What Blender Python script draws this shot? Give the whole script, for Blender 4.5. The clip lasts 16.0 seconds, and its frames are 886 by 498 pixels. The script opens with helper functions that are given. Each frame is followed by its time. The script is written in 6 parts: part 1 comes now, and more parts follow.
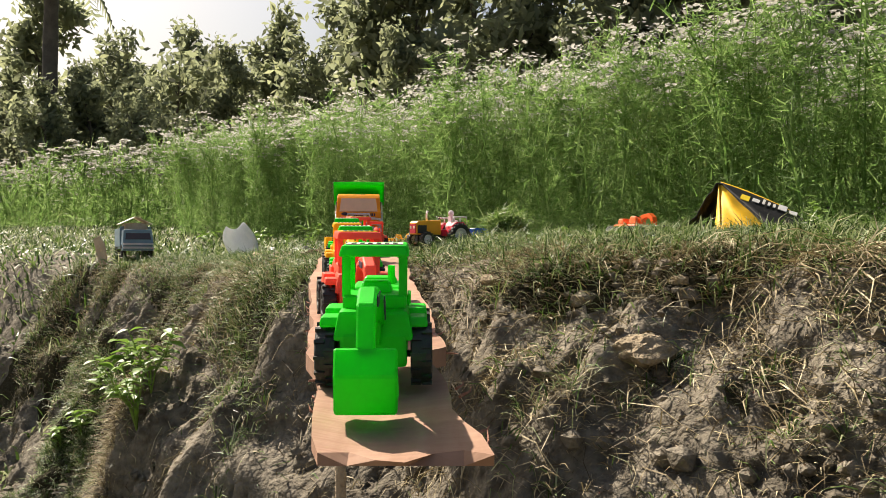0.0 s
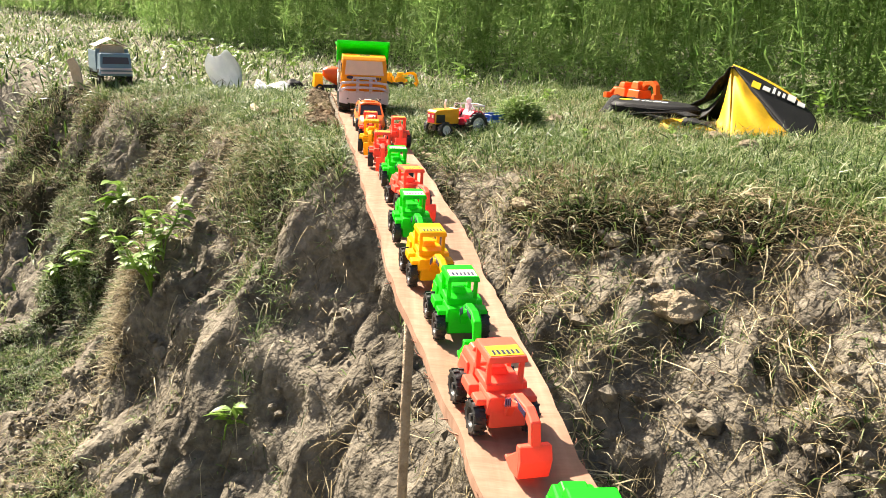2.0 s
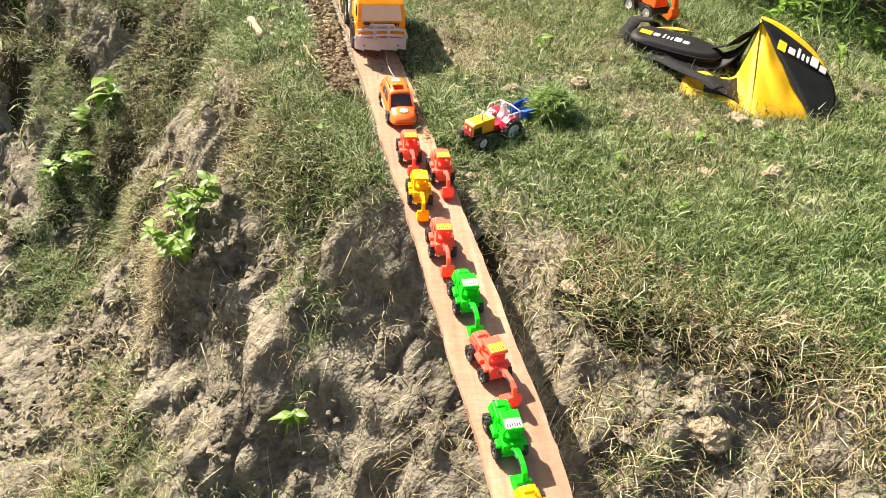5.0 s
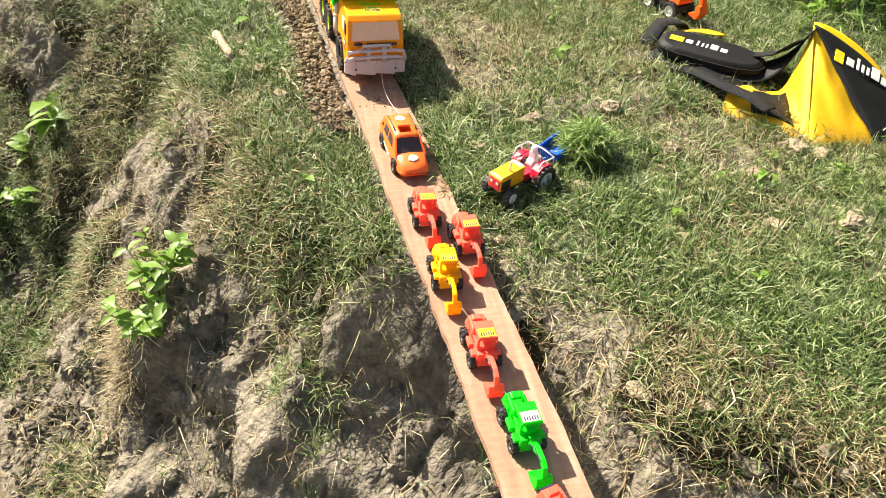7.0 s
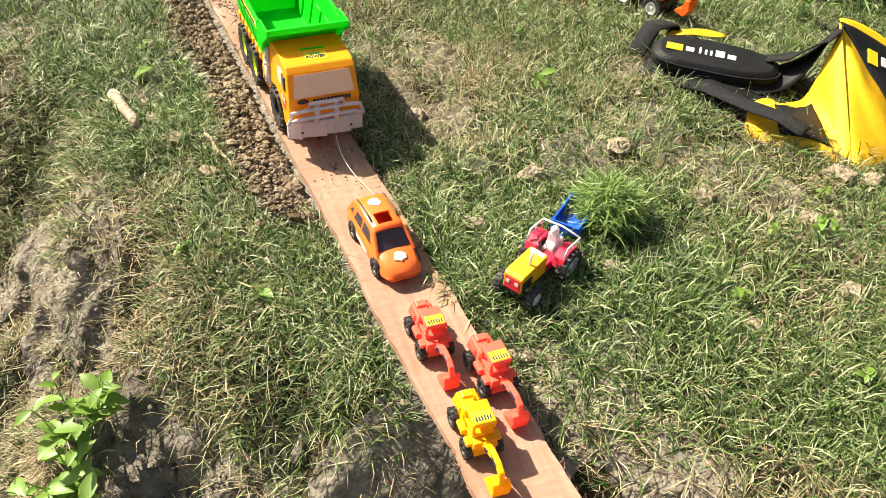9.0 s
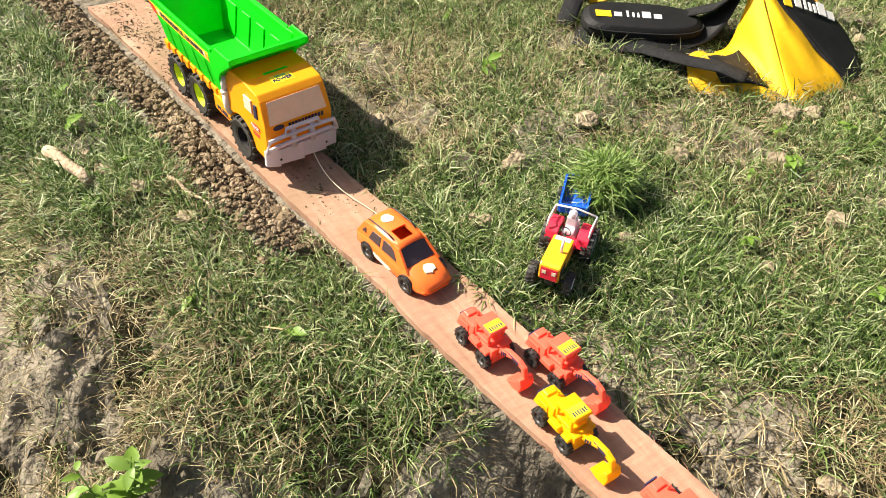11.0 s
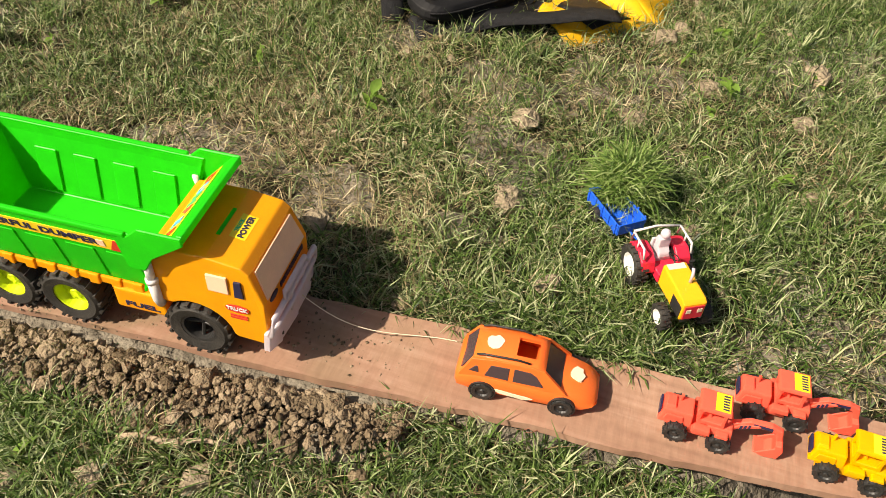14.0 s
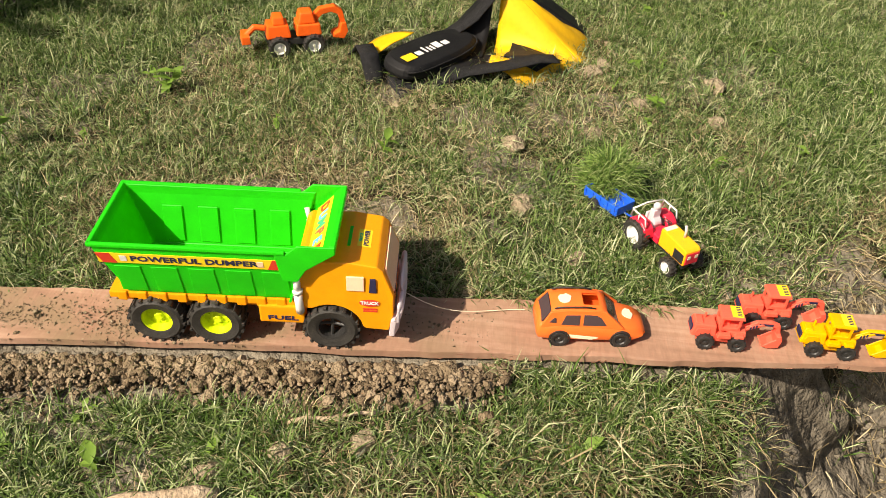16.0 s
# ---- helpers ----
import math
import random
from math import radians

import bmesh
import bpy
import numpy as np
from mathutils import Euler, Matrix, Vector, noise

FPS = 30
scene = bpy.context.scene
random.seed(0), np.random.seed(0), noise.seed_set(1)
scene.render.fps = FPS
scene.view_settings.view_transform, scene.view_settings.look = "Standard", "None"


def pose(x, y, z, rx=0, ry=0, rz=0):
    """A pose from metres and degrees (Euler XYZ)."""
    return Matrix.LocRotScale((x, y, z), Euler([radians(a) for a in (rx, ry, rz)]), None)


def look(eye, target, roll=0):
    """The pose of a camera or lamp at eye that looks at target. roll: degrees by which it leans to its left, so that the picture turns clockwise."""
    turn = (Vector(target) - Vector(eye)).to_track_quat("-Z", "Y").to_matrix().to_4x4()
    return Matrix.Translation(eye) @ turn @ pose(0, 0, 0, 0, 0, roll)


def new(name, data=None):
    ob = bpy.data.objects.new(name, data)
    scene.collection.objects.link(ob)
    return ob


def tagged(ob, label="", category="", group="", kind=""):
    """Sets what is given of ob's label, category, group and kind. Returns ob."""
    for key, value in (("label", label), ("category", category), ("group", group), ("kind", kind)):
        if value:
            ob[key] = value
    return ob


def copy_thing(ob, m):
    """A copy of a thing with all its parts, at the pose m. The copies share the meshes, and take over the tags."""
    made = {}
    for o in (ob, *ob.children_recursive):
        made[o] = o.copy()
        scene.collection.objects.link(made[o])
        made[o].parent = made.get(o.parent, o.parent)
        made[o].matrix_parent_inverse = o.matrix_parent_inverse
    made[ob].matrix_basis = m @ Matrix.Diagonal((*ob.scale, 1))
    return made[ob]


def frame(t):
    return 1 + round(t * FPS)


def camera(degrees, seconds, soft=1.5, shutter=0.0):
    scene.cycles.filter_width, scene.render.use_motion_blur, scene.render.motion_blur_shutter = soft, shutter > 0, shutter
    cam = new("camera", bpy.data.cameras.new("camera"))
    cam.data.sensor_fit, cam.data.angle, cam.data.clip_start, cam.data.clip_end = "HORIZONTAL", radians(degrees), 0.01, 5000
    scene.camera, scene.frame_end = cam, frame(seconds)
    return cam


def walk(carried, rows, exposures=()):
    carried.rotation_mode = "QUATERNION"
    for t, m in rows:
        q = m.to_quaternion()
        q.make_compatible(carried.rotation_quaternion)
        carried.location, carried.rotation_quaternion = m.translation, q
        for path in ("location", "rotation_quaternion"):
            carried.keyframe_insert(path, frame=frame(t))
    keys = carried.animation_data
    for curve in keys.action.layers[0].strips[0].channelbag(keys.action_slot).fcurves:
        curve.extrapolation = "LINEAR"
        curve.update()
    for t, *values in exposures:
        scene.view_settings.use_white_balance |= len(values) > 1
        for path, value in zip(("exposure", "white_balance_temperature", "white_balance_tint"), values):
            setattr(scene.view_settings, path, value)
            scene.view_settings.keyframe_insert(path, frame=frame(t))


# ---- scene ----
cam = camera(57.4, 16.0, 0.6)
METRES, EYE, TILT, LEAN, TURN = 2.5, 0.0, 0.0, 0.0, 0.0
ROWS = [
    (0.0, 0.0, 0.0, 0.0, -0.0, 0.0, -0.0),
    (0.5, -0.0017, 0.0036, 0.0036, -0.03, -2.1, 0.07),
    (1.0, -0.0147, 0.0044, 0.0273, 0.01, -5.35, -0.9),
    (1.5, -0.0225, -0.0041, 0.0474, -0.89, -9.57, -2.24),
    (2.0, -0.037, 0.0018, 0.0618, -2.79, -15.04, -2.76),
    (2.5, -0.0412, 0.0308, 0.0874, -4.3, -21.97, -2.62),
    (3.0, -0.0391, 0.0414, 0.1521, -4.68, -29.42, -2.74),
    (3.5, -0.0413, 0.0297, 0.2101, -5.13, -33.59, -2.89),
    (4.0, -0.0598, 0.0199, 0.2403, -5.04, -34.61, -3.32),
    (6.5, -0.1243, 0.1669, 0.2421, -9.58, -39.97, -6.07),
    (7.0, -0.1173, 0.1712, 0.2394, -9.86, -39.81, -4.7),
    (7.5, -0.1099, 0.1939, 0.2323, -10.15, -40.26, -3.68),
    (8.0, -0.1095, 0.2398, 0.2259, -11.61, -40.75, -3.41),
    (8.5, -0.115, 0.2668, 0.2248, -13.91, -41.24, -3.54),
    (9.0, -0.1245, 0.2875, 0.2257, -18.26, -41.78, -3.41),
    (11.5, -0.194, 0.3416, 0.2306, -36.54, -42.98, -2.41),
    (12.0, -0.2081, 0.3708, 0.226, -40.72, -43.17, -2.66),
    (12.5, -0.2244, 0.4147, 0.221, -45.65, -43.5, -1.93),
    (13.0, -0.2109, 0.4494, 0.2133, -50.56, -44.21, -1.23),
    (13.5, -0.1936, 0.4769, 0.2083, -59.01, -44.79, -1.65),
    (14.0, -0.2126, 0.5119, 0.2105, -70.03, -44.87, -2.64),
    (14.5, -0.2413, 0.546, 0.2119, -79.8, -44.07, -3.57),
    (15.0, -0.273, 0.5416, 0.2238, -80.89, -41.58, -2.23),
    (15.5, -0.2977, 0.5413, 0.2295, -81.05, -40.0, -1.96),
    (16.0, -0.3015, 0.5722, 0.2339, -83.44, -39.18, -2.52),
]
walk(cam, [(t, pose(0, 0, EYE, TILT, LEAN, TURN) @ pose(METRES * x, METRES * y, METRES * z, 90 + pitch, roll, yaw)) for t, x, y, z, yaw, pitch, roll in ROWS],
     [(0.0, 1.1, 6550, 10), (1.0, 1.5, 6550, 10), (2.0, 1.75, 6550, 10), (4.0, 1.75, 6550, 8), (9.0, 1.55, 6450, 8), (12.5, 1.1, 6550, 9), (14.0, 0.75, 6850, 11), (16.0, 0.8, 6900, 11)])

# ---------------------------------------------------------------- light
SUN_TO = Vector((-0.68, 0.73, 0)).normalized()
SUN_ELEV = 44.0
world = bpy.data.worlds.new("world")
scene.world = world
world.use_nodes = True
wn = world.node_tree.nodes
sky = wn.new("ShaderNodeTexSky")
sky.sky_type = "NISHITA"
sky.sun_disc = False
sky.sun_elevation = radians(SUN_ELEV)
sky.sun_rotation = math.atan2(SUN_TO.x, SUN_TO.y)
sky.dust_density = 5.0
sky.air_density = 1.2
world.node_tree.links.new(sky.outputs[0], wn["Background"].inputs[0])
wn["Background"].inputs[1].default_value = 0.05
sun = new("sun", bpy.data.lights.new("sun", "SUN"))
sun.data.energy, sun.data.angle, sun.data.color = 5.0, radians(0.6), (1.0, 0.90, 0.76)
ce = math.cos(radians(SUN_ELEV))
sun_dir = Vector((SUN_TO.x * ce, SUN_TO.y * ce, math.sin(radians(SUN_ELEV))))
sun.matrix_world = look(sun_dir * 30, (0, 0, 0))


# ---------------------------------------------------------------- materials
def material(name, stops, scale=30.0, rough=0.6, metal=0.0, bump=0.0, bump_scale=120.0, island=0.0, rand=0.0,
             detail=5.0, spec=0.5, trans=0.0, space="Object", fine=0.35, wave=None, alpha_trans=0.0):
    """A node material: noise at two scales runs through a colour ramp; island / rand add variation by piece."""
    m = bpy.data.materials.new(name)
    m.use_nodes = True
    nt, n = m.node_tree, m.node_tree.nodes
    ln = nt.links.new
    b = n["Principled BSDF"]
    b.inputs["Roughness"].default_value, b.inputs["Metallic"].default_value = rough, metal
    b.inputs["Specular IOR Level"].default_value = spec
    co = n.new("ShaderNodeTexCoord")
    big = n.new("ShaderNodeTexNoise")
    big.inputs["Scale"].default_value, big.inputs["Detail"].default_value = scale, detail
    ln(co.outputs[space], big.inputs["Vector"])
    small = n.new("ShaderNodeTexNoise")
    small.inputs["Scale"].default_value, small.inputs["Detail"].default_value = scale * 9, 3
    ln(co.outputs[space], small.inputs["Vector"])
    mix = n.new("ShaderNodeMix")
    mix.inputs[0].default_value = fine
    ln(big.outputs["Fac"], mix.inputs[2])
    ln(small.outputs["Fac"], mix.inputs[3])
    fac = mix.outputs[0]
    if island or rand:
        g = n.new("ShaderNodeNewGeometry") if island else n.new("ShaderNodeObjectInfo")
        mi = n.new("ShaderNodeMix")
        mi.inputs[0].default_value = island or rand
        ln(fac, mi.inputs[2])
        ln(g.outputs["Random Per Island" if island else "Random"], mi.inputs[3])
        fac = mi.outputs[0]
    ramp = n.new("ShaderNodeValToRGB")
    e = ramp.color_ramp.elements
    for i, (p, c) in enumerate(stops):
        el = e[i] if i < 2 else e.new(p)
        el.position, el.color = p, (*c, 1)
    ln(fac, ramp.inputs[0])
    ln(ramp.outputs[0], b.inputs["Base Color"])
    if bump:
        bt = n.new("ShaderNodeTexNoise")
        bt.inputs["Scale"].default_value, bt.inputs["Detail"].default_value = bump_scale, 6
        ln(co.outputs[space], bt.inputs["Vector"])
        bp = n.new("ShaderNodeBump")
        bp.inputs["Strength"].default_value, bp.inputs["Distance"].default_value = bump, 0.01
        ln(bt.outputs["Fac"], bp.inputs["Height"])
        ln(bp.outputs[0], b.inputs["Normal"])
    if trans:
        tr = n.new("ShaderNodeBsdfTranslucent")
        ln(ramp.outputs[0], tr.inputs[0])
        ms = n.new("ShaderNodeMixShader")
        ms.inputs[0].default_value = trans
        ln(b.outputs[0], ms.inputs[1])
        ln(tr.outputs[0], ms.inputs[2])
        ln(ms.outputs[0], n["Material Output"].inputs[0])
    return m


def plastic(name, c, rough=0.38, trans=0.0, spread=0.07):
    lo = tuple(max(0, v * (1 - spread)) for v in c)
    hi = tuple(min(1, v * (1 + spread)) for v in c)
    return material(name, [(0.3, lo), (0.7, hi)], scale=60, rough=rough, bump=0.04, bump_scale=300, trans=trans)


M_SOIL = material("soil", [(0.25, (0.05, 0.042, 0.031)), (0.43, (0.13, 0.112, 0.085)), (0.58, (0.215, 0.188, 0.145)), (0.8, (0.31, 0.26, 0.195))],
                  scale=7, rough=0.95, bump=1.0, bump_scale=90, spec=0.15, fine=0.55)
M_CLOD = material("clods", [(0.2, (0.10, 0.073, 0.045)), (0.5, (0.215, 0.162, 0.102)), (0.8, (0.34, 0.265, 0.18))],
                  scale=60, rough=0.95, bump=0.8, bump_scale=260, spec=0.1, island=0.5)
M_STONE = material("dry_lump", [(0.3, (0.22, 0.175, 0.115)), (0.7, (0.38, 0.31, 0.215))], scale=40, rough=0.95, bump=0.9, bump_scale=160, spec=0.1)
# pale and dark ramp ends also paint blade sheen and self-shade
M_GRASS = material("grass_green", [(0.1, (0.014, 0.032, 0.005)), (0.36, (0.068, 0.130, 0.020)), (0.62, (0.17, 0.245, 0.068)), (0.92, (0.47, 0.49, 0.29))],
                   scale=9, rough=0.45, spec=0.35, island=0.82, trans=0.3, fine=0.1)
M_DRY = material("grass_dry", [(0.1, (0.06, 0.042, 0.02)), (0.4, (0.21, 0.16, 0.08)), (0.7, (0.37, 0.305, 0.17)), (0.95, (0.58, 0.51, 0.34))],
                 scale=9, rough=0.65, spec=0.3, island=0.8, trans=0.12, fine=0.1)
# dark ground colour that paints the shade between grass blades
M_GAPSHADE = material("grass_gap_shade", [(0.25, (0.02, 0.018, 0.010)), (0.5, (0.045, 0.04, 0.022)), (0.8, (0.10, 0.085, 0.052))],
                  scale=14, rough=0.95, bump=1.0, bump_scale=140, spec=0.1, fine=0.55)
M_LEAF = material("weed_leaf", [(0.2, (0.12, 0.22, 0.03)), (0.55, (0.22, 0.35, 0.06)), (0.9, (0.40, 0.48, 0.13))],
                  scale=25, rough=0.45, spec=0.4, island=0.5, trans=0.4, fine=0.2)
M_FIELD = material("herb_green", [(0.15, (0.12, 0.22, 0.05)), (0.5, (0.21, 0.34, 0.09)), (0.85, (0.36, 0.48, 0.18))],
                   scale=3, rough=0.5, spec=0.35, island=0.6, trans=0.58, fine=0.2)
M_UMBEL = material("herb_flower", [(0.2, (0.34, 0.33, 0.28)), (0.8, (0.60, 0.57, 0.53))], scale=20, rough=0.7, island=0.6, trans=0.5)
# leaf colour paled and greyed to paint distant haze into the trees
M_TREE = material("tree_leaf", [(0.15, (0.16, 0.18, 0.11)), (0.5, (0.25, 0.275, 0.16)), (0.85, (0.38, 0.40, 0.21))],
                  scale=0.5, rough=0.6, spec=0.3, island=0.45, rand=0, trans=0.62, fine=0.3)
_nt, _n = M_SOIL.node_tree, M_SOIL.node_tree.nodes
_vo = _n.new("ShaderNodeTexVoronoi")
_vo.feature = "DISTANCE_TO_EDGE"
_vo.inputs["Scale"].default_value = 42
_wp = _n.new("ShaderNodeTexNoise")
_wp.inputs["Scale"].default_value, _wp.inputs["Detail"].default_value = 30, 4
_mx = _n.new("ShaderNodeMix")
_mx.data_type = "VECTOR"
_mx.inputs[0].default_value = 0.06
_co = next(k for k in _n if k.type == "TEX_COORD")
_nt.links.new(_co.outputs["Object"], _wp.inputs["Vector"])
_nt.links.new(_co.outputs["Object"], _mx.inputs[4])
_nt.links.new(_wp.outputs["Color"], _mx.inputs[5])
_nt.links.new(_mx.outputs[1], _vo.inputs["Vector"])
_cl = _n.new("ShaderNodeMapRange")
_cl.inputs[2].default_value = 0.12
_nt.links.new(_vo.outputs["Distance"], _cl.inputs[0])
_b2 = _n.new("ShaderNodeBump")
_b2.inputs["Strength"].default_value, _b2.inputs["Distance"].default_value = 0.3, 0.005
_b1 = next(k for k in _n if k.type == "BUMP")
_nt.links.new(_cl.outputs[0], _b2.inputs["Height"])
_nt.links.new(_b1.outputs[0], _b2.inputs["Normal"])
_nt.links.new(_b2.outputs[0], _n["Principled BSDF"].inputs["Normal"])
M_BARK = material("bark", [(0.3, (0.07, 0.06, 0.05)), (0.7, (0.16, 0.135, 0.11))], scale=6, rough=0.95, bump=0.7, bump_scale=18)


# ---------------------------------------------------------------- ground form
def lattice(ix, iy, seed):
    h = (ix * 374761393 + iy * 668265263 + seed * 974634777) & 0x7FFFFFFF
    h = ((h ^ (h >> 13)) * 1274126177) & 0x7FFFFFFF
    return ((h ^ (h >> 16)) & 0xFFFF) / 65535.0


def vnoise(x, y, s, seed=0):
    """Smooth value noise, -1 to 1, with cells of s metres."""
    x, y = np.asarray(x, float) / s, np.asarray(y, float) / s
    ix, iy = np.floor(x).astype(np.int64), np.floor(y).astype(np.int64)
    fx, fy = x - ix, y - iy
    fx, fy = fx * fx * (3 - 2 * fx), fy * fy * (3 - 2 * fy)
    a, b = lattice(ix, iy, seed), lattice(ix + 1, iy, seed)
    c, d = lattice(ix, iy + 1, seed), lattice(ix + 1, iy + 1, seed)
    return 2 * ((a + (b - a) * fx) * (1 - fy) + (c + (d - c) * fx) * fy) - 1


def line_distance(x, y, pts):
    """Distance to a polyline, positive on the right-hand side of its run."""
    best, sign = np.full(np.shape(x), 1e9), np.ones(np.shape(x))
    for (ax, ay), (bx, by) in zip(pts[:-1], pts[1:]):
        dx, dy = bx - ax, by - ay
        u = np.clip(((x - ax) * dx + (y - ay) * dy) / (dx * dx + dy * dy), 0, 1)
        d = np.hypot(x - ax - u * dx, y - ay - u * dy)
        s = np.where((x - ax) * dy - (y - ay) * dx > 0, 1.0, -1.0)
        near = d < best
        best, sign = np.where(near, d, best), np.where(near, s, sign)
    return best * sign


def smooth(v, a, b):
    u = np.clip((v - a) / (b - a), 0, 1)
    return u * u * (3 - 2 * u)


BANK = [(-60, 40), (-6, 6.2), (-2.2, 3.4), (-1.05, 2.32), (-0.62, 1.9), (-0.52, 1.83), (-0.43, 1.62), (-0.37, 1.50), (-0.25, 1.27),
        (-0.2, 1.18), (-0.09, 1.1), (0.0, 1.0), (0.1, 0.9), (0.25, 0.78), (0.36, 0.68), (0.75, 0.42), (2, -0.6), (60, -50)]
FIELD = [(30, -14), (3.2, -0.2), (1.35, 0.90), (0.85, 1.33), (0.75, 1.62), (0.62, 2.02), (0.05, 2.65), (-0.8, 3.7), (-1.8, 4.8), (-3.2, 5.7), (-8, 8), (-50, 40)]


def bank_distance(x, y):
    wob = 0.035 * vnoise(x, y, 0.22, 3) + 0.018 * vnoise(x, y, 0.08, 4)
    return -line_distance(x, y, BANK) * -1 + wob * smooth(np.hypot(x, y - 1), 0.0, 0.5)


def height(x, y):
    """The ground's height: a grassy terrace that breaks off in a worn earth bank."""
    x, y = np.asarray(x, float), np.asarray(y, float)
    d = bank_distance(x, y)
    top = np.clip(0.045 * x, -0.03, 0.015) + 0.011 * vnoise(x, y, 0.45, 1) * smooth(np.abs(x + 0.03 + 0.115 * y), 0.05, 0.2)
    top = top + 0.05 * np.clip(y - 2.3, 0, 4) - 0.008
    left = np.interp(d, [-0.12, -0.02, 0.0, 0.03, 0.07, 0.11, 0.15, 0.165, 0.20, 0.215, 0.26, 0.30, 0.36, 0.8, 3],
                     [0, -0.022, -0.035, -0.08, -0.16, -0.22, -0.255, -0.29, -0.36, -0.40, -0.45, -0.50, -0.53, -0.60, -0.66])
    right = np.interp(d, [-0.14, -0.03, 0.0, 0.05, 0.10, 0.17, 0.26, 0.4, 0.6, 3], [0, -0.015, -0.025, -0.065, -0.115, -0.16, -0.27, -0.42, -0.55, -0.66])
    w = smooth(x, -0.06, 0.06)
    face = smooth(d, -0.02, 0.05) * (1 - 0.6 * smooth(d, 0.36, 0.6))
    lump = 0.016 * vnoise(x, y, 0.075, 5) + 0.011 * vnoise(x, y, 0.033, 6) + 0.006 * vnoise(x, y, 0.014, 7)
    lump = lump - 0.022 * np.abs(vnoise(x, y, 0.055, 10)) * smooth(-x, 0.0, 0.1)
    near = np.hypot(x, y - 1) < 3.5
    rough = 0.006 * vnoise(x, y, 0.05, 8) + 0.003 * vnoise(x, y, 0.02, 9)
    # a hollow under the board where the bank has caved in, and two hollows in the bank's upper part
    hollow = 0.075 * np.exp(-(((x + 0.035) / 0.06) ** 2 + ((y - 0.93) / 0.075) ** 2))
    hollow = hollow + 0.07 * np.exp(-(((x + 0.53) / 0.07) ** 2 + ((y - 1.74) / 0.06) ** 2))
    # a ledge that carries the tallest weed
    hollow = hollow - 0.125 * np.exp(-(((x + 0.515) / 0.06) ** 2 + ((y - 1.34) / 0.06) ** 2))
    keep = smooth(np.abs(x + 0.03 + 0.115 * y) + np.clip(1.15 - y, 0, 1), 0.045, 0.09)
    return top + left * (1 - w) + right * w + (lump * face + rough * keep - hollow) * near


def spread(lo, a, b, hi, fine, grow=1.16):
    mid = list(np.arange(a, b + fine / 2, fine))
    out, s = [], fine
    v = mid[-1]
    while v < hi:
        s *= grow
        v += s
        out.append(v)
    low, s, v = [], fine, mid[0]
    while v > lo:
        s *= grow
        v -= s
        low.append(v)
    return np.array(low[::-1] + mid + out)


def mesh_from(name, verts, faces, mats, smooth_shade=False, slots=None):
    """A mesh from numpy arrays: faces is (n, 3) or (n, 4)."""
    me = bpy.data.meshes.new(name)
    n, k = faces.shape
    me.vertices.add(len(verts))
    me.vertices.foreach_set("co", np.ascontiguousarray(verts, np.float32).ravel())
    me.loops.add(n * k)
    me.loops.foreach_set("vertex_index", np.ascontiguousarray(faces, np.int32).ravel())
    me.polygons.add(n)
    me.polygons.foreach_set("loop_start", np.arange(0, n * k, k, dtype=np.int32))
    for m in mats:
        me.materials.append(m)
    if slots is not None:
        me.polygons.foreach_set("material_index", np.ascontiguousarray(slots, np.int32))
    me.polygons.foreach_set("use_smooth", np.full(n, smooth_shade))
    me.update(calc_edges=True)
    me.validate()
    return me


gx, gy = spread(-70, -1.25, 1.1, 70, 0.0076), spread(-60, 0.1, 2.3, 90, 0.0076)
GX, GY = np.meshgrid(gx, gy)
GZ = height(GX, GY)
# lumps and cracks that stand out sideways from the bank's face
face_d = bank_distance(GX, GY)
face_w = smooth(face_d, 0.0, 0.05) * (1 - smooth(face_d, 0.3, 0.4)) * (np.hypot(GX, GY - 1) < 1.6)
fu, fv = GX * 0.8 - GY * 0.6, GZ + 0.35 * GY
bulge = 0.016 * vnoise(fu, fv, 0.06, 14) + 0.010 * vnoise(fu, fv, 0.027, 15) + 0.005 * vnoise(fu, fv, 0.013, 16)
bulge = bulge - 0.016 * (1 - smooth(np.abs(vnoise(fu, fv * 0.7, 0.075, 17)), 0.0, 0.12))
nx, ny = len(gx), len(gy)
idx = np.arange(nx * ny).reshape(ny, nx)
quads = np.stack([idx[:-1, :-1], idx[:-1, 1:], idx[1:, 1:], idx[1:, :-1]], -1).reshape(-1, 4)


# ---------------------------------------------------------------- grass
rng = np.random.default_rng(7)


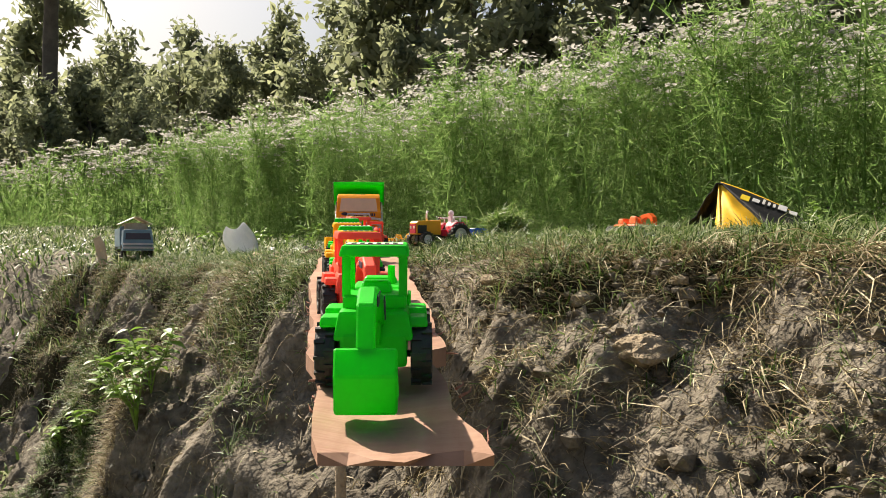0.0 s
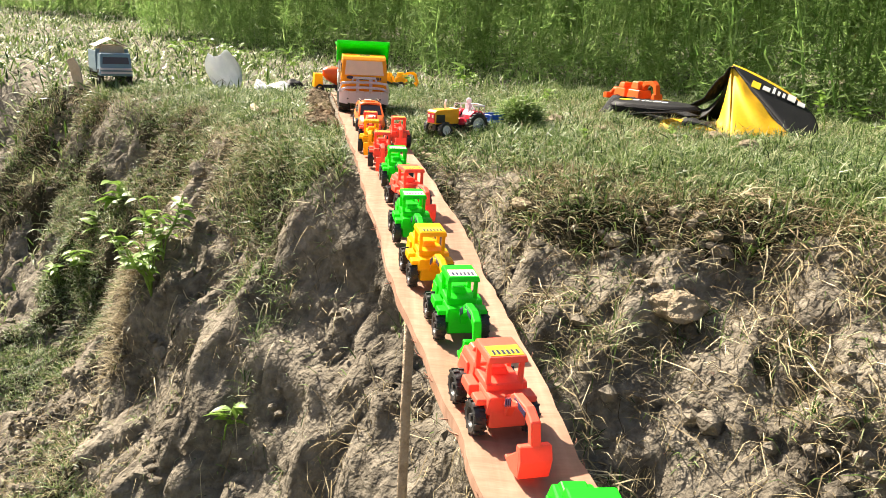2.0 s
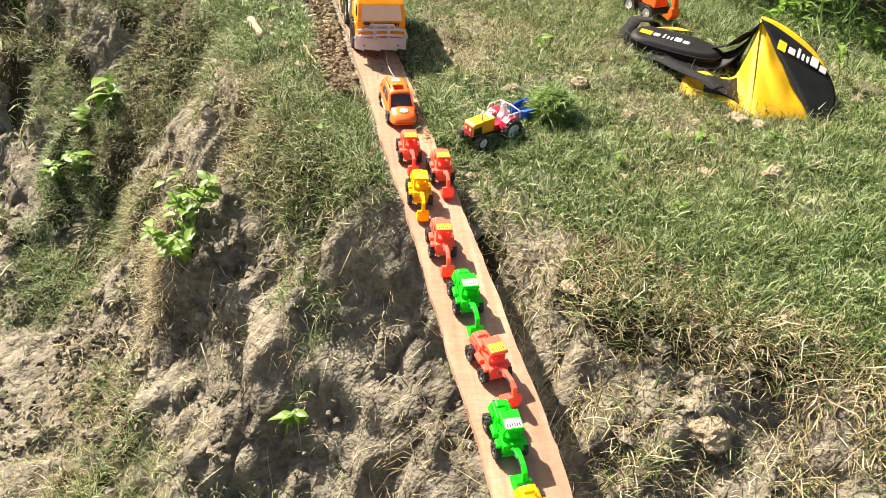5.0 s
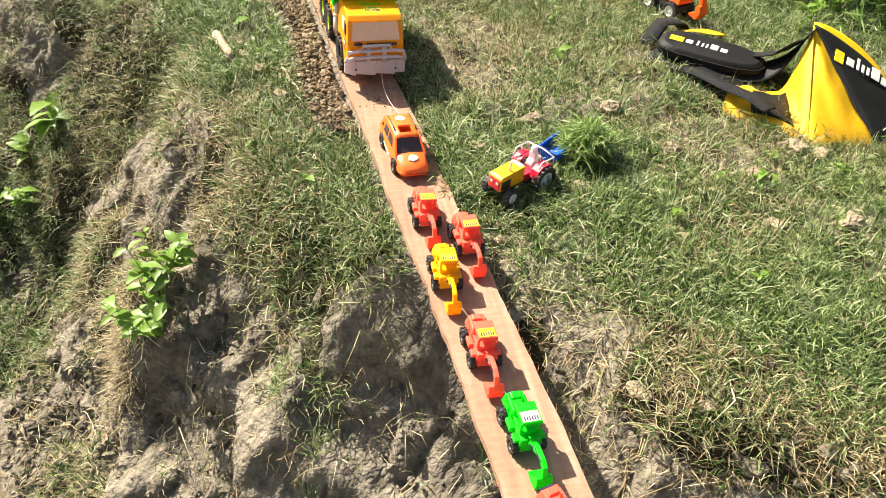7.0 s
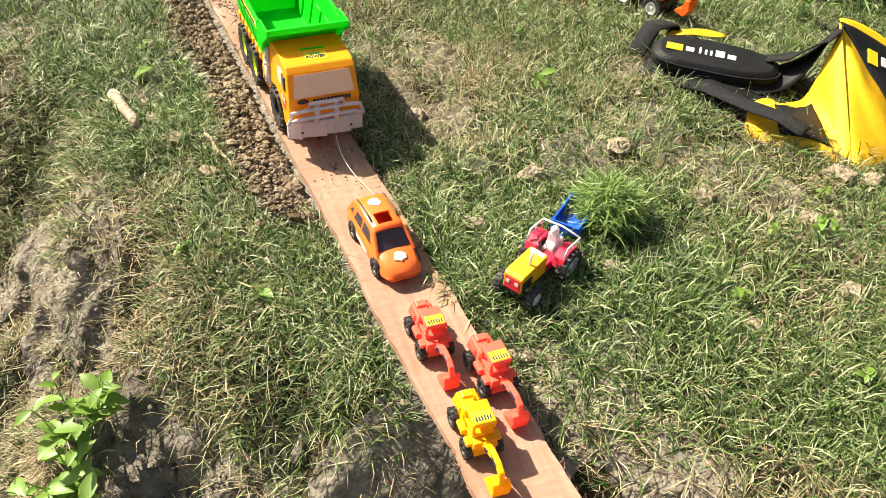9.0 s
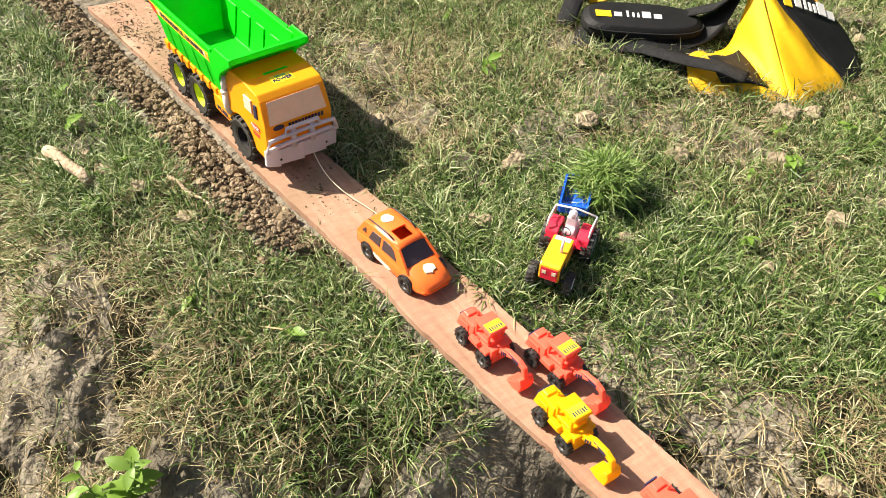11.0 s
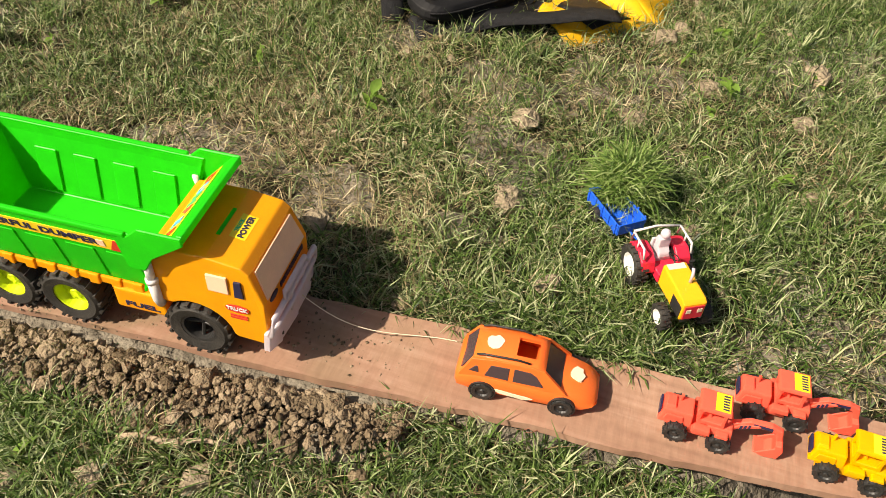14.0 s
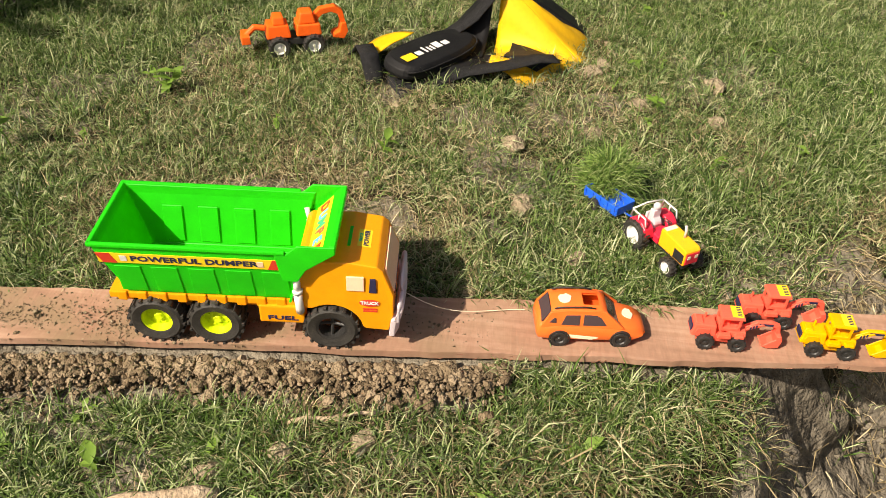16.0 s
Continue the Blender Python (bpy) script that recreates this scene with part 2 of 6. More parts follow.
def blades(name, x, y, length, width, lean, mat, label, category, lift=0.0, curl=0.5, z=None, az=None, var=0.3):
    """Grass: every blade is a bent strip that narrows to its tip."""
    n = len(x)
    z = height(x, y) + lift if z is None else z
    a = rng.uniform(0, 2 * np.pi, n) if az is None else az
    tilt = np.clip(rng.normal(lean, var, n), 0.05, 1.52)
    dirx, diry = np.cos(a), np.sin(a)
    px, py = -diry, dirx
    bend = rng.uniform(0.3, 1.3, n)
    twist = rng.normal(0, 0.5, n)
    rows = []
    for u, w in ((0.0, 1.0), (0.55, 0.9), (1.0, 0.0)):
        ang = np.minimum(tilt + curl * (u - 0.3) * bend, 1.62)
        r, h = np.sin(ang) * length * u, np.cos(ang) * length * u
        c = np.stack([x + dirx * r, y + diry * r, z + h - 0.002 * (u == 0)], -1)
        s = np.stack([px * np.cos(twist), py * np.cos(twist), np.sin(twist)], -1) * (0.5 * width * w)[:, None]
        rows += [c - s, c + s] if w else [c]
    v = np.stack(rows, 1).reshape(-1, 3)
    o = (np.arange(n) * 5)[:, None]
    f = np.stack([o + [0, 1, 3], o + [0, 3, 2], o + [2, 3, 4]], 1).reshape(-1, 3)
    ob = new(name, mesh_from(name, v, f, [mat]))
    return tagged(ob, label, category, kind="stuff")


def on_board(x, y):
    return (np.abs(x + 0.008 + 0.115 * (y - 0.175)) < 0.044) & (y > 1.02)


def on_pile(x, y):
    return (np.abs(x + 0.235 + 0.115 * (y - 1.7)) < 0.05) & (y > 1.42) & (y < 2.2)


def scatter(n, x0, x1, y0, y1):
    return rng.uniform(x0, x1, n), rng.uniform(y0, y1, n)


def grassy(x, y):
    """How grassy the ground is, 0 to 1: full on the terrace, patchy on the bank's face."""
    d = bank_distance(x, y)
    g = 1 - smooth(d, -0.01, 0.07)
    left = smooth(-x, 0.16, 0.34)
    g = np.maximum(g, left * (1 - smooth(d - 0.2 * smooth(y, 1.3, 1.5), 0.03, 0.15)) * 0.8 * smooth(vnoise(x, y, 0.12, 24) + 0.6 * vnoise(x, y, 0.05, 25), -0.3, 0.35))
    g = np.maximum(g, left * 0.6 * smooth(d, 0.25, 0.34) * smooth(vnoise(x, y, 0.2, 26), -0.5, 0.3))
    g = np.maximum(g, (0.03 + 0.2 * smooth(x, -0.05, 0.12)) * smooth(d, 0.05, 0.1))
    g = np.maximum(g, smooth(x + 0.5 * (0.75 - y), 0.2, 0.36) * 0.8)
    g = g * (0.32 + 0.68 * smooth(vnoise(x, y, 0.16, 21) + 0.6 * vnoise(x, y, 0.06, 22), -0.5, 0.3))
    # trodden bare patch beside the plank's bend
    g = g * (1 - 0.8 * np.exp(-(((x - 0.03) / 0.07) ** 2 + ((y - 0.99) / 0.06) ** 2)))
    return g * ~on_board(x, y) * ~on_pile(x, y)


def greenness(x, y):
    return smooth(vnoise(x, y, 0.3, 31) + 0.5 * vnoise(x, y, 0.1, 32) - 1.5 * smooth(bank_distance(x, y), -0.14, 0.03) * (1 - 0.8 * np.maximum(smooth(-x, 0.12, 0.26), smooth(x + 0.5 * (0.75 - y), 0.2, 0.38))), -0.95, 0.4)


def sow(n, area):
    x, y = scatter(n, *area)
    k = (rng.uniform(0, 1, n) < grassy(x, y)) & (line_distance(x, y, FIELD) < 0.06)
    x, y = x[k], y[k]
    g = rng.uniform(0, 1, len(x)) < 0.2 + 0.68 * greenness(x, y)
    return x, y, g


# ground faces under thick grass take the painted shade colour
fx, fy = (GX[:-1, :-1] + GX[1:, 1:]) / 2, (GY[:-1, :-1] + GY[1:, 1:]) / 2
gap_shade = (grassy(fx, fy) + 0.15 * vnoise(fx, fy, 0.03, 41) > 0.42) & (np.abs(fx) < 1.25) & (fy > 0.2) & (fy < 2.4)
ground = new("ground", mesh_from("ground", np.stack([GX - 0.45 * bulge * face_w, GY - 0.75 * bulge * face_w, GZ + 0.2 * bulge * face_w], -1).reshape(-1, 3), quads, [M_SOIL, M_GAPSHADE], True, gap_shade.ravel().astype(int)))
tagged(ground, "cracked grey-brown earth terrace with a worn crumbling bank", "ground", kind="structure")

x, y, g = sow(860000, (-0.95, 0.95, 0.4, 2.25))
n = int(g.sum())
blades("grass", x[g], y[g], rng.uniform(0.010, 0.034, n), rng.uniform(0.0007, 0.0016, n), 0.92, M_GRASS, "short trampled green grass over the earth terrace", "grass", var=0.45, curl=0.9)
n = int((~g).sum())
blades("dry_grass", x[~g], y[~g], rng.uniform(0.010, 0.036, n), rng.uniform(0.0006, 0.0012, n), 1.22, M_DRY, "dry straw-coloured grass lying flat on the earth", "grass")
# tufts: blades that spring from one root
cx, cy = scatter(25000, -0.95, 0.95, 0.4, 2.25)
k = rng.uniform(0, 1, len(cx)) < grassy(cx, cy) * (0.25 + 0.75 * smooth(vnoise(cx, cy, 0.11, 33), -0.3, 0.5)) * (0.4 + 0.6 * greenness(cx, cy))
cx, cy = np.repeat(cx[k], 16), np.repeat(cy[k], 16)
size = np.repeat(rng.uniform(0.6, 1.25, int(k.sum())), 16)
n = len(cx)
az, rad = rng.uniform(0, 2 * np.pi, n), np.abs(rng.normal(0, 0.006, n))
blades("grass_tufts", cx + np.cos(az) * rad, cy + np.sin(az) * rad, rng.uniform(0.016, 0.040, n) * size, rng.uniform(0.0009, 0.0019, n), 0.74, M_GRASS,
       "springy tufts of green grass", "grass", az=az + rng.normal(0, 0.4, n), curl=0.9)
# grass that clings to the bank's left side
x, y = scatter(200000, -1.15, -0.14, 0.85, 2.4)
d = bank_distance(x, y)
d = d - 0.13 * smooth(y, 1.3, 1.5)
k = (d > -0.15) & (d < 0.2) & (rng.uniform(0, 1, len(x)) < 1 - 0.85 * smooth(d, 0.05, 0.11)) & (rng.uniform(0, 1, len(x)) < 0.03 + 0.9 * smooth(vnoise(x, y, 0.11, 27) + 0.7 * vnoise(x, y, 0.045, 28) - 1.3 * smooth(d, 0.03, 0.17), -0.15, 0.4) * smooth(-x, 0.16, 0.3)) & ~on_board(x, y)
x, y = x[k], y[k]
g = rng.uniform(0, 1, len(x)) < 0.3 + 0.35 * smooth(vnoise(x, y, 0.2, 29), -0.4, 0.4)
n = int(g.sum())
blades("bank_grass", x[g], y[g], rng.uniform(0.012, 0.042, n), rng.uniform(0.0008, 0.0021, n), 0.85, M_GRASS, "green grass clinging to the bank", "grass", var=0.4)
n = int((~g).sum())
blades("dry_bank_grass", x[~g], y[~g], rng.uniform(0.012, 0.048, n), rng.uniform(0.0006, 0.0015, n), 1.15, M_DRY, "dry straw-coloured grass clinging to the bank", "grass", var=0.4)
# wider grass on the terrace's far left and the low ground
x, y = scatter(100000, -5.5, -0.6, 1.75, 7.0)
d = bank_distance(x, y)
k = (rng.uniform(0, 1, len(x)) < np.clip(2.4 / np.hypot(x, y), 0, 1) * (1 - 0.75 * smooth(d, 0.05, 0.3))) & ((x < -0.95) | (y > 2.25))
x, y = x[k], y[k]
n = len(x)
blades("far_grass", x, y, rng.uniform(0.02, 0.06, n), rng.uniform(0.003, 0.007, n), 0.9, M_GRASS, "grass on the far part of the terrace", "grass", var=0.4)
x, y = scatter(26000, -0.65, 2.0, 2.2, 4.2)
k = rng.uniform(0, 1, len(x)) < 0.8
n = int(k.sum())
blades("far_grass", x[k], y[k], rng.uniform(0.02, 0.055, n), rng.uniform(0.002, 0.005, n), 0.8, M_GRASS, "grass along the field's edge", "grass", var=0.4)
# sparser grass on the ground all round
x, y = scatter(60000, -5.0, 5.0, -3.5, 3.2)
k = ((np.abs(x) > 0.95) | (y < 0.4)) & (line_distance(x, y, FIELD) < 0.0) & (rng.uniform(0, 1, len(x)) < 0.25 + 0.75 * smooth(vnoise(x, y, 0.5, 37), -0.3, 0.4)) & ((bank_distance(x, y) < 0) | (bank_distance(x, y) > 0.4))
k = k & ~((x < -0.6) & (y > 1.75))
n = int(k.sum())
blades("outer_grass", x[k], y[k], rng.uniform(0.025, 0.06, n), rng.uniform(0.003, 0.007, n), 0.95, M_GRASS, "patchy grass on the ground round the bank", "grass", var=0.4)
# straw and dead roots that hang on the bank
x, y = scatter(62000, -1.1, 0.8, 0.3, 2.3)
x2, y2 = scatter(11000, -0.02, 0.45, 0.3, 1.0)
x, y = np.concatenate([x, x2]), np.concatenate([y, y2])
d = bank_distance(x, y)
k = (d > -0.05) & (d < 0.45) & (rng.uniform(0, 1, len(x)) < 0.10 + 0.75 * smooth(vnoise(x, y, 0.1, 35) + 0.5 * vnoise(x, y, 0.04, 36), 0.0, 0.7) * (0.6 + 0.4 * smooth(x, -0.1, 0.05))) & ~on_board(x, y)
x, y = x[k], y[k]
n = len(x)
e = 0.006
gxx = (height(x + e, y) - height(x - e, y)) / (2 * e)
gyy = (height(x, y + e) - height(x, y - e)) / (2 * e)
az = np.arctan2(-gyy, -gxx) + rng.normal(0, 1.1, n)
fall = np.clip(np.cos(az) * gxx + np.sin(az) * gyy, -2.0, 0.6)
L = rng.gamma(2.2, 0.012, n) + 0.01
tilt = np.pi / 2 - np.arctan(fall) - rng.uniform(0.02, 0.3, n)
dirx, diry = np.cos(az), np.sin(az)
w = rng.uniform(0.0003, 0.0007, n)
z = height(x, y) + 0.002
mid_r, mid_h = np.sin(tilt) * L * 0.5, np.cos(tilt) * L * 0.5 + 0.15 * L
end_r, end_h = np.sin(tilt) * L, np.cos(tilt) * L
side = rng.normal(0, 0.14, n) * L
rows = []
for r, h, s, q in ((0 * L, 0 * L, 0 * L, 1.0), (mid_r, mid_h, side, 1.0), (end_r, end_h, -side * 0.4, 0.0)):
    c = np.stack([x + dirx * r - diry * s, y + diry * r + dirx * s, z + h], -1)
    p = np.stack([-diry * w * q, dirx * w * q, w * 0.6 * q], -1)
    rows += [c - p, c + p] if q else [c]
v = np.stack(rows, 1).reshape(-1, 3)
o = (np.arange(n) * 5)[:, None]
f = np.stack([o + [0, 1, 3], o + [0, 3, 2], o + [2, 3, 4]], 1).reshape(-1, 3)
tagged(new("straw", mesh_from("straw", v, f, [M_DRY])), "dead straw and roots hanging on the bank", "straw", kind="stuff")


n = 1500
x, y = rng.normal(-0.545, 0.020, n), rng.normal(1.335, 0.020, n)
blades("dry_bank_grass", x, y, rng.uniform(0.015, 0.045, n), rng.uniform(0.0006, 0.0013, n), 1.1, M_DRY, "dense tuft of dead straw hanging over the bank", "grass",
       z=height(x, y) + 0.002, az=rng.normal(-2.3, 1.3, n), curl=1.0, var=0.4)


# fallen leaves and litter on the low ground below the tall weed
n = 2600
x, y = rng.uniform(-0.95, -0.5, n), rng.uniform(1.15, 1.75, n)
k = (bank_distance(x, y) > 0.2) & (rng.uniform(0, 1, n) < smooth(vnoise(x, y, 0.12, 43), -0.5, 0.4))
n = int(k.sum())
M_LITTER = material("dead_leaf", [(0.1, (0.03, 0.026, 0.018)), (0.5, (0.09, 0.08, 0.055)), (0.9, (0.24, 0.20, 0.13))], scale=20, rough=0.8, island=0.8, spec=0.2)
blades("leaf_litter", x[k], y[k], rng.uniform(0.008, 0.022, n), rng.uniform(0.004, 0.010, n), 1.25, M_LITTER, "dark fallen leaves on the low ground below the bank", "leaf litter", lift=0.003, curl=0.9)


# ---------------------------------------------------------------- herb field
def herb_template(seed, h=0.6, leaves=170, umbels=9, size=1.0):
    """One feathery herb plant: thin stems, thread-like leaflets, flat white flower heads."""
    r = np.random.default_rng(seed)
    tris, slot = [], []

    def strip(a, b, w, s=0):
        a, b = np.array(a), np.array(b)
        d = b - a
        p = np.cross(d, r.normal(size=3))
        p = p / (np.linalg.norm(p) + 1e-9) * w / 2
        tris.append([a - p, a + p, b])
        slot.append(s)

    main = [np.array([0, 0, 0.0])]
    for i in range(4):
        main.append(main[-1] + np.array([r.normal(0, 0.02), r.normal(0, 0.02), h * 0.19]))
    for a, b in zip(main[:-1], main[1:]):
        strip(a, b, 0.006 * size)
        strip(b, a, 0.006 * size)
    tips = []
    for i in range(umbels):
        s = main[r.integers(1, 5)]
        a = r.uniform(0, 2 * np.pi)
        out = r.uniform(0.03, 0.13)
        t = np.array([s[0] + math.cos(a) * out, s[1] + math.sin(a) * out, h * r.uniform(0.72, 1.02)])
        strip(s, t, 0.004 * size)
        strip(t, s, 0.003 * size)
        tips.append((s, t))
        k = r.integers(6, 11)
        rad = r.uniform(0.012, 0.022)
        for j in range(k):
            b = 2 * np.pi * j / k + r.uniform(-0.3, 0.3)
            c = t + np.array([math.cos(b) * rad, math.sin(b) * rad, r.uniform(0, 0.008)])
            q = r.uniform(0.005, 0.0085) * size
            e1 = np.array([q, 0, r.normal(0, 0.3) * q])
            e2 = np.array([0, q, r.normal(0, 0.3) * q])
            tris.append([c - e1, c + e1, c + e2])
            tris.append([c + e1, c - e1, c - e2])
            slot.extend([1, 1])
    for i in range(leaves):
        if r.uniform() < 0.5:
            s, t = tips[r.integers(len(tips))]
            base = s + (t - s) * r.uniform(0, 0.95)
        else:
            base = main[r.integers(0, 5)] + r.normal(0, 0.035, 3) * np.array([1, 1, 1.4])
        base[2] = abs(base[2])
        d = r.normal(size=3)
        d[2] = abs(d[2]) * 0.5
        d = d / np.linalg.norm(d)
        for j in range(2):
            e = base + (d + r.normal(0, 0.5, 3)) * r.uniform(0.014, 0.04) * size
            strip(base, e, r.uniform(0.0018, 0.0042) * size)
    return np.array(tris).reshape(-1, 3), np.array(slot)


def herb_rows(name, templates, x, y, scale, label):
    vs, ss = [], []
    z = height(x, y)
    for i in range(len(x)):
        v, s = templates[i % len(templates)]
        a = rng.uniform(0, 2 * np.pi)
        c, q = math.cos(a), math.sin(a)
        lean = rng.normal(0, 0.1, 2)
        k = scale[i]
        w = np.stack([(v[:, 0] * c - v[:, 1] * q) * k + v[:, 2] * lean[0] + x[i], (v[:, 0] * q + v[:, 1] * c) * k + v[:, 2] * lean[1] + y[i], v[:, 2] * k + z[i]], -1)
        vs.append(w)
        ss.append(s)
    v = np.concatenate(vs)
    f = np.arange(len(v)).reshape(-1, 3)
    ob = new(name, mesh_from(name, v, f, [M_FIELD, M_UMBEL], False, np.concatenate(ss)))
    return tagged(ob, label, "herb plants", kind="stuff")


def field_depth(x, y):
    return -line_distance(x, y, FIELD) * -1


def in_field(n, box, d0, d1):
    x, y = scatter(n, *box)
    d = field_depth(x, y)
    k = (d > d0) & (d < d1)
    return x[k], y[k]


near_t = [herb_template(100 + i, 0.6, 250, 9) for i in range(7)]
far_t = [herb_template(200 + i, 0.6, 62, 8, 2.4) for i in range(5)]
x, y = in_field(2600, (-1.5, 2.6, 0.2, 5.5), 0.0, 0.9)
herb_rows("herb_field", near_t, x, y, rng.uniform(0.8, 1.12, len(x)), "tall feathery green herb plants with white flower heads")
x, y = in_field(3200, (-9, 6, 0.5, 12), 0.5, 5.0)
herb_rows("herb_field", far_t, x, y, rng.uniform(0.85, 1.15, len(x)), "deep field of flowering green herb plants")


# ---------------------------------------------------------------- trees
def tree_meshes(seed, h, spread_r, leaf, count):
    r = np.random.default_rng(seed)
    tv, tf = [], []

    def limb(a, b, ra, rb):
        o = len(tv)
        d = (np.array(b) - a) / np.linalg.norm(np.array(b) - a)
        u = np.cross(d, [0.3, 0.9, 0.1])
        u /= np.linalg.norm(u)
        w = np.cross(d, u)
        for c, rad in ((a, ra), (b, rb)):
            for k in range(7):
                t = 2 * np.pi * k / 7
                tv.append(np.array(c) + (u * math.cos(t) + w * math.sin(t)) * rad)
        for k in range(7):
            tf.append([o + k, o + (k + 1) % 7, o + 7 + (k + 1) % 7, o + 7 + k])

    p = np.array([0, 0, -0.3])
    rad = h * 0.022
    pts = [p]
    for i in range(5):
        q = p + np.array([r.normal(0, 0.03) * h, r.normal(0, 0.03) * h, h * 0.18])
        limb(p, q, rad, rad * 0.78)
        p, rad = q, rad * 0.78
        pts.append(p)
    centres = []
    for i in range(16):
        s = pts[r.integers(2, 6)]
        a = r.uniform(0, 2 * np.pi)
        out = spread_r * r.uniform(0.35, 1.0)
        e = s + np.array([math.cos(a) * out, math.sin(a) * out, r.uniform(-0.02, 0.22) * h])
        limb(s, e, rad * 0.8, rad * 0.15)
        centres += [e, s + (e - s) * 0.6]
    centres = np.array(centres)
    c = centres[r.integers(0, len(centres), count)] + r.normal(0, 1, (count, 3)) * spread_r * np.array([0.2, 0.2, 0.17])
    d1 = r.normal(size=(count, 3))
    d1 /= np.linalg.norm(d1, axis=1)[:, None]
    d2 = np.cross(d1, r.normal(size=(count, 3)))
    d2 /= np.linalg.norm(d2, axis=1)[:, None]
    l = leaf * r.uniform(0.6, 1.4, count)[:, None]
    v = np.stack([c - d1 * l, c + d2 * l * 0.4, c + d1 * l, c - d2 * l * 0.4], 1).reshape(-1, 3)
    return (mesh_from("trunk", np.array(tv), np.array(tf), [M_BARK], True),
            mesh_from("crown", v, np.arange(len(v)).reshape(-1, 4), [M_TREE]))


kinds = []
for i in range(4):
    trunk, crown = tree_meshes(40 + i, (6.2, 7.4, 5.2, 8.2)[i], (1.5, 1.3, 1.7, 1.2)[i], 0.18, 2000)
    t = tagged(new("tree"), "leafy green tree with a slender trunk behind the field", "tree", "trees behind the field")
    for nm, me in (("trunk", trunk), ("crown", crown)):
        new(nm, me).parent = t
    kinds.append(t)
tr = random.Random(5)
spots = []
for i in range(46):
    px = -14 + 28 * (i / 45) + tr.uniform(-0.4, 0.4)
    spots.append((px, 17.5 + 0.12 * px + tr.uniform(-1.5, 4.5)))
for i in range(30):
    px = -22 + 44 * (i / 29) + tr.uniform(-0.5, 0.5)
    spots.append((px, 27 + tr.uniform(-1.5, 2.5)))
for i in range(34):
    px = -13 + 26 * (i / 33) + tr.uniform(-0.3, 0.3)
    spots.append((px, 14.8 + 0.08 * px + tr.uniform(-0.4, 0.4)))
for i, (px, py) in enumerate(spots):
    k = 0.82 + tr.uniform(-0.15, 0.2) if py > 25 else 0.66 + 0.38 * smooth(px, -5, 3.5) + tr.uniform(-0.12, 0.12) if py > 16.2 else tr.uniform(0.30, 0.46)
    m = Matrix.Translation((px, py, float(height(px, py)) - 0.1)) @ Matrix.Rotation(tr.uniform(0, 6.28), 4, "Z") @ Matrix.Diagonal((k, k, k, 1))
    if i < 4:
        kinds[i].matrix_world = m
    else:
        c = copy_thing(kinds[i % 4], Matrix())
        c.matrix_basis = m


def make_palm(px, py, h):
    t = new("palm_tree")
    t.matrix_world = pose(px, py, float(height(px, py)) - 0.1)
    tagged(t, "tall palm with a slim dark trunk and drooping fronds", "tree")
    r = np.random.default_rng(9)
    tv, tf = [], []
    for i in range(12):
        u = i / 11
        rad = 0.17 - 0.05 * u + (0.012 if i % 2 else 0)
        for k in range(10):
            a = 2 * np.pi * k / 10
            tv.append((math.cos(a) * rad + 0.1 * u * u, math.sin(a) * rad, h * u))
    for i in range(11):
        for k in range(10):
            tf.append([i * 10 + k, i * 10 + (k + 1) % 10, i * 10 + 10 + (k + 1) % 10, i * 10 + 10 + k])
    new("trunk", mesh_from("trunk", np.array(tv), np.array(tf), [M_BARK], True)).parent = t
    for i in range(22):
        a, up = r.uniform(0, 6.28), r.uniform(-0.7, 1.0)
        v = []
        L = r.uniform(1.1, 1.7)
        for j in range(26):
            u = (j + 1) / 26
            c = np.array([0.1 + math.cos(a) * L * u, math.sin(a) * L * u, h + up * u * 0.9 - 1.5 * u * u])
            for s in (-1, 1):
                tip = c + np.array([-math.sin(a) * s, math.cos(a) * s, -0.9]) * (0.42 * math.sin(math.pi * (0.15 + 0.8 * u)))
                q = np.array([math.cos(a), math.sin(a), -u]) * 0.028
                v += [c - q, c + q, tip]
        new("frond", mesh_from("frond", np.array(v), np.arange(len(v)).reshape(-1, 3), [M_TREE])).parent = t


make_palm(-7.9, 16.2, 6.4)


# ---------------------------------------------------------------- building helpers
def part(name, bm, mat, parent, label="", shade=False, bevel=0.0, seg=2):
    """Links a bmesh as one mesh object under a thing or a part (or alone)."""
    if bevel:
        bmesh.ops.remove_doubles(bm, verts=bm.verts, dist=1e-6)
        edges = [e for e in bm.edges if len(e.link_faces) == 2 and e.calc_face_angle(0) > 0.5]
        bmesh.ops.bevel(bm, geom=edges, offset=bevel, segments=seg, affect="EDGES", profile=0.6, clamp_overlap=True)
    bmesh.ops.recalc_face_normals(bm, faces=bm.faces)
    me = bpy.data.meshes.new(name)
    bm.to_mesh(me)
    bm.free()
    me.materials.append(mat)
    if shade:
        me.polygons.foreach_set("use_smooth", np.full(len(me.polygons), True))
    ob = new(name, me)
    ob.parent = parent
    if label:
        ob["label"] = label
    return ob


def share(ob, name, m, parent):
    """Another part on the same mesh."""
    o = new(name, ob.data)
    o.parent = parent
    o.matrix_basis = m
    if "label" in ob:
        o["label"] = ob["label"]
    return o


def thing(name, m, label, category, group=""):
    ob = new(name)
    ob.empty_display_size = 0.02
    ob.matrix_world = m
    return tagged(ob, label, category, group)


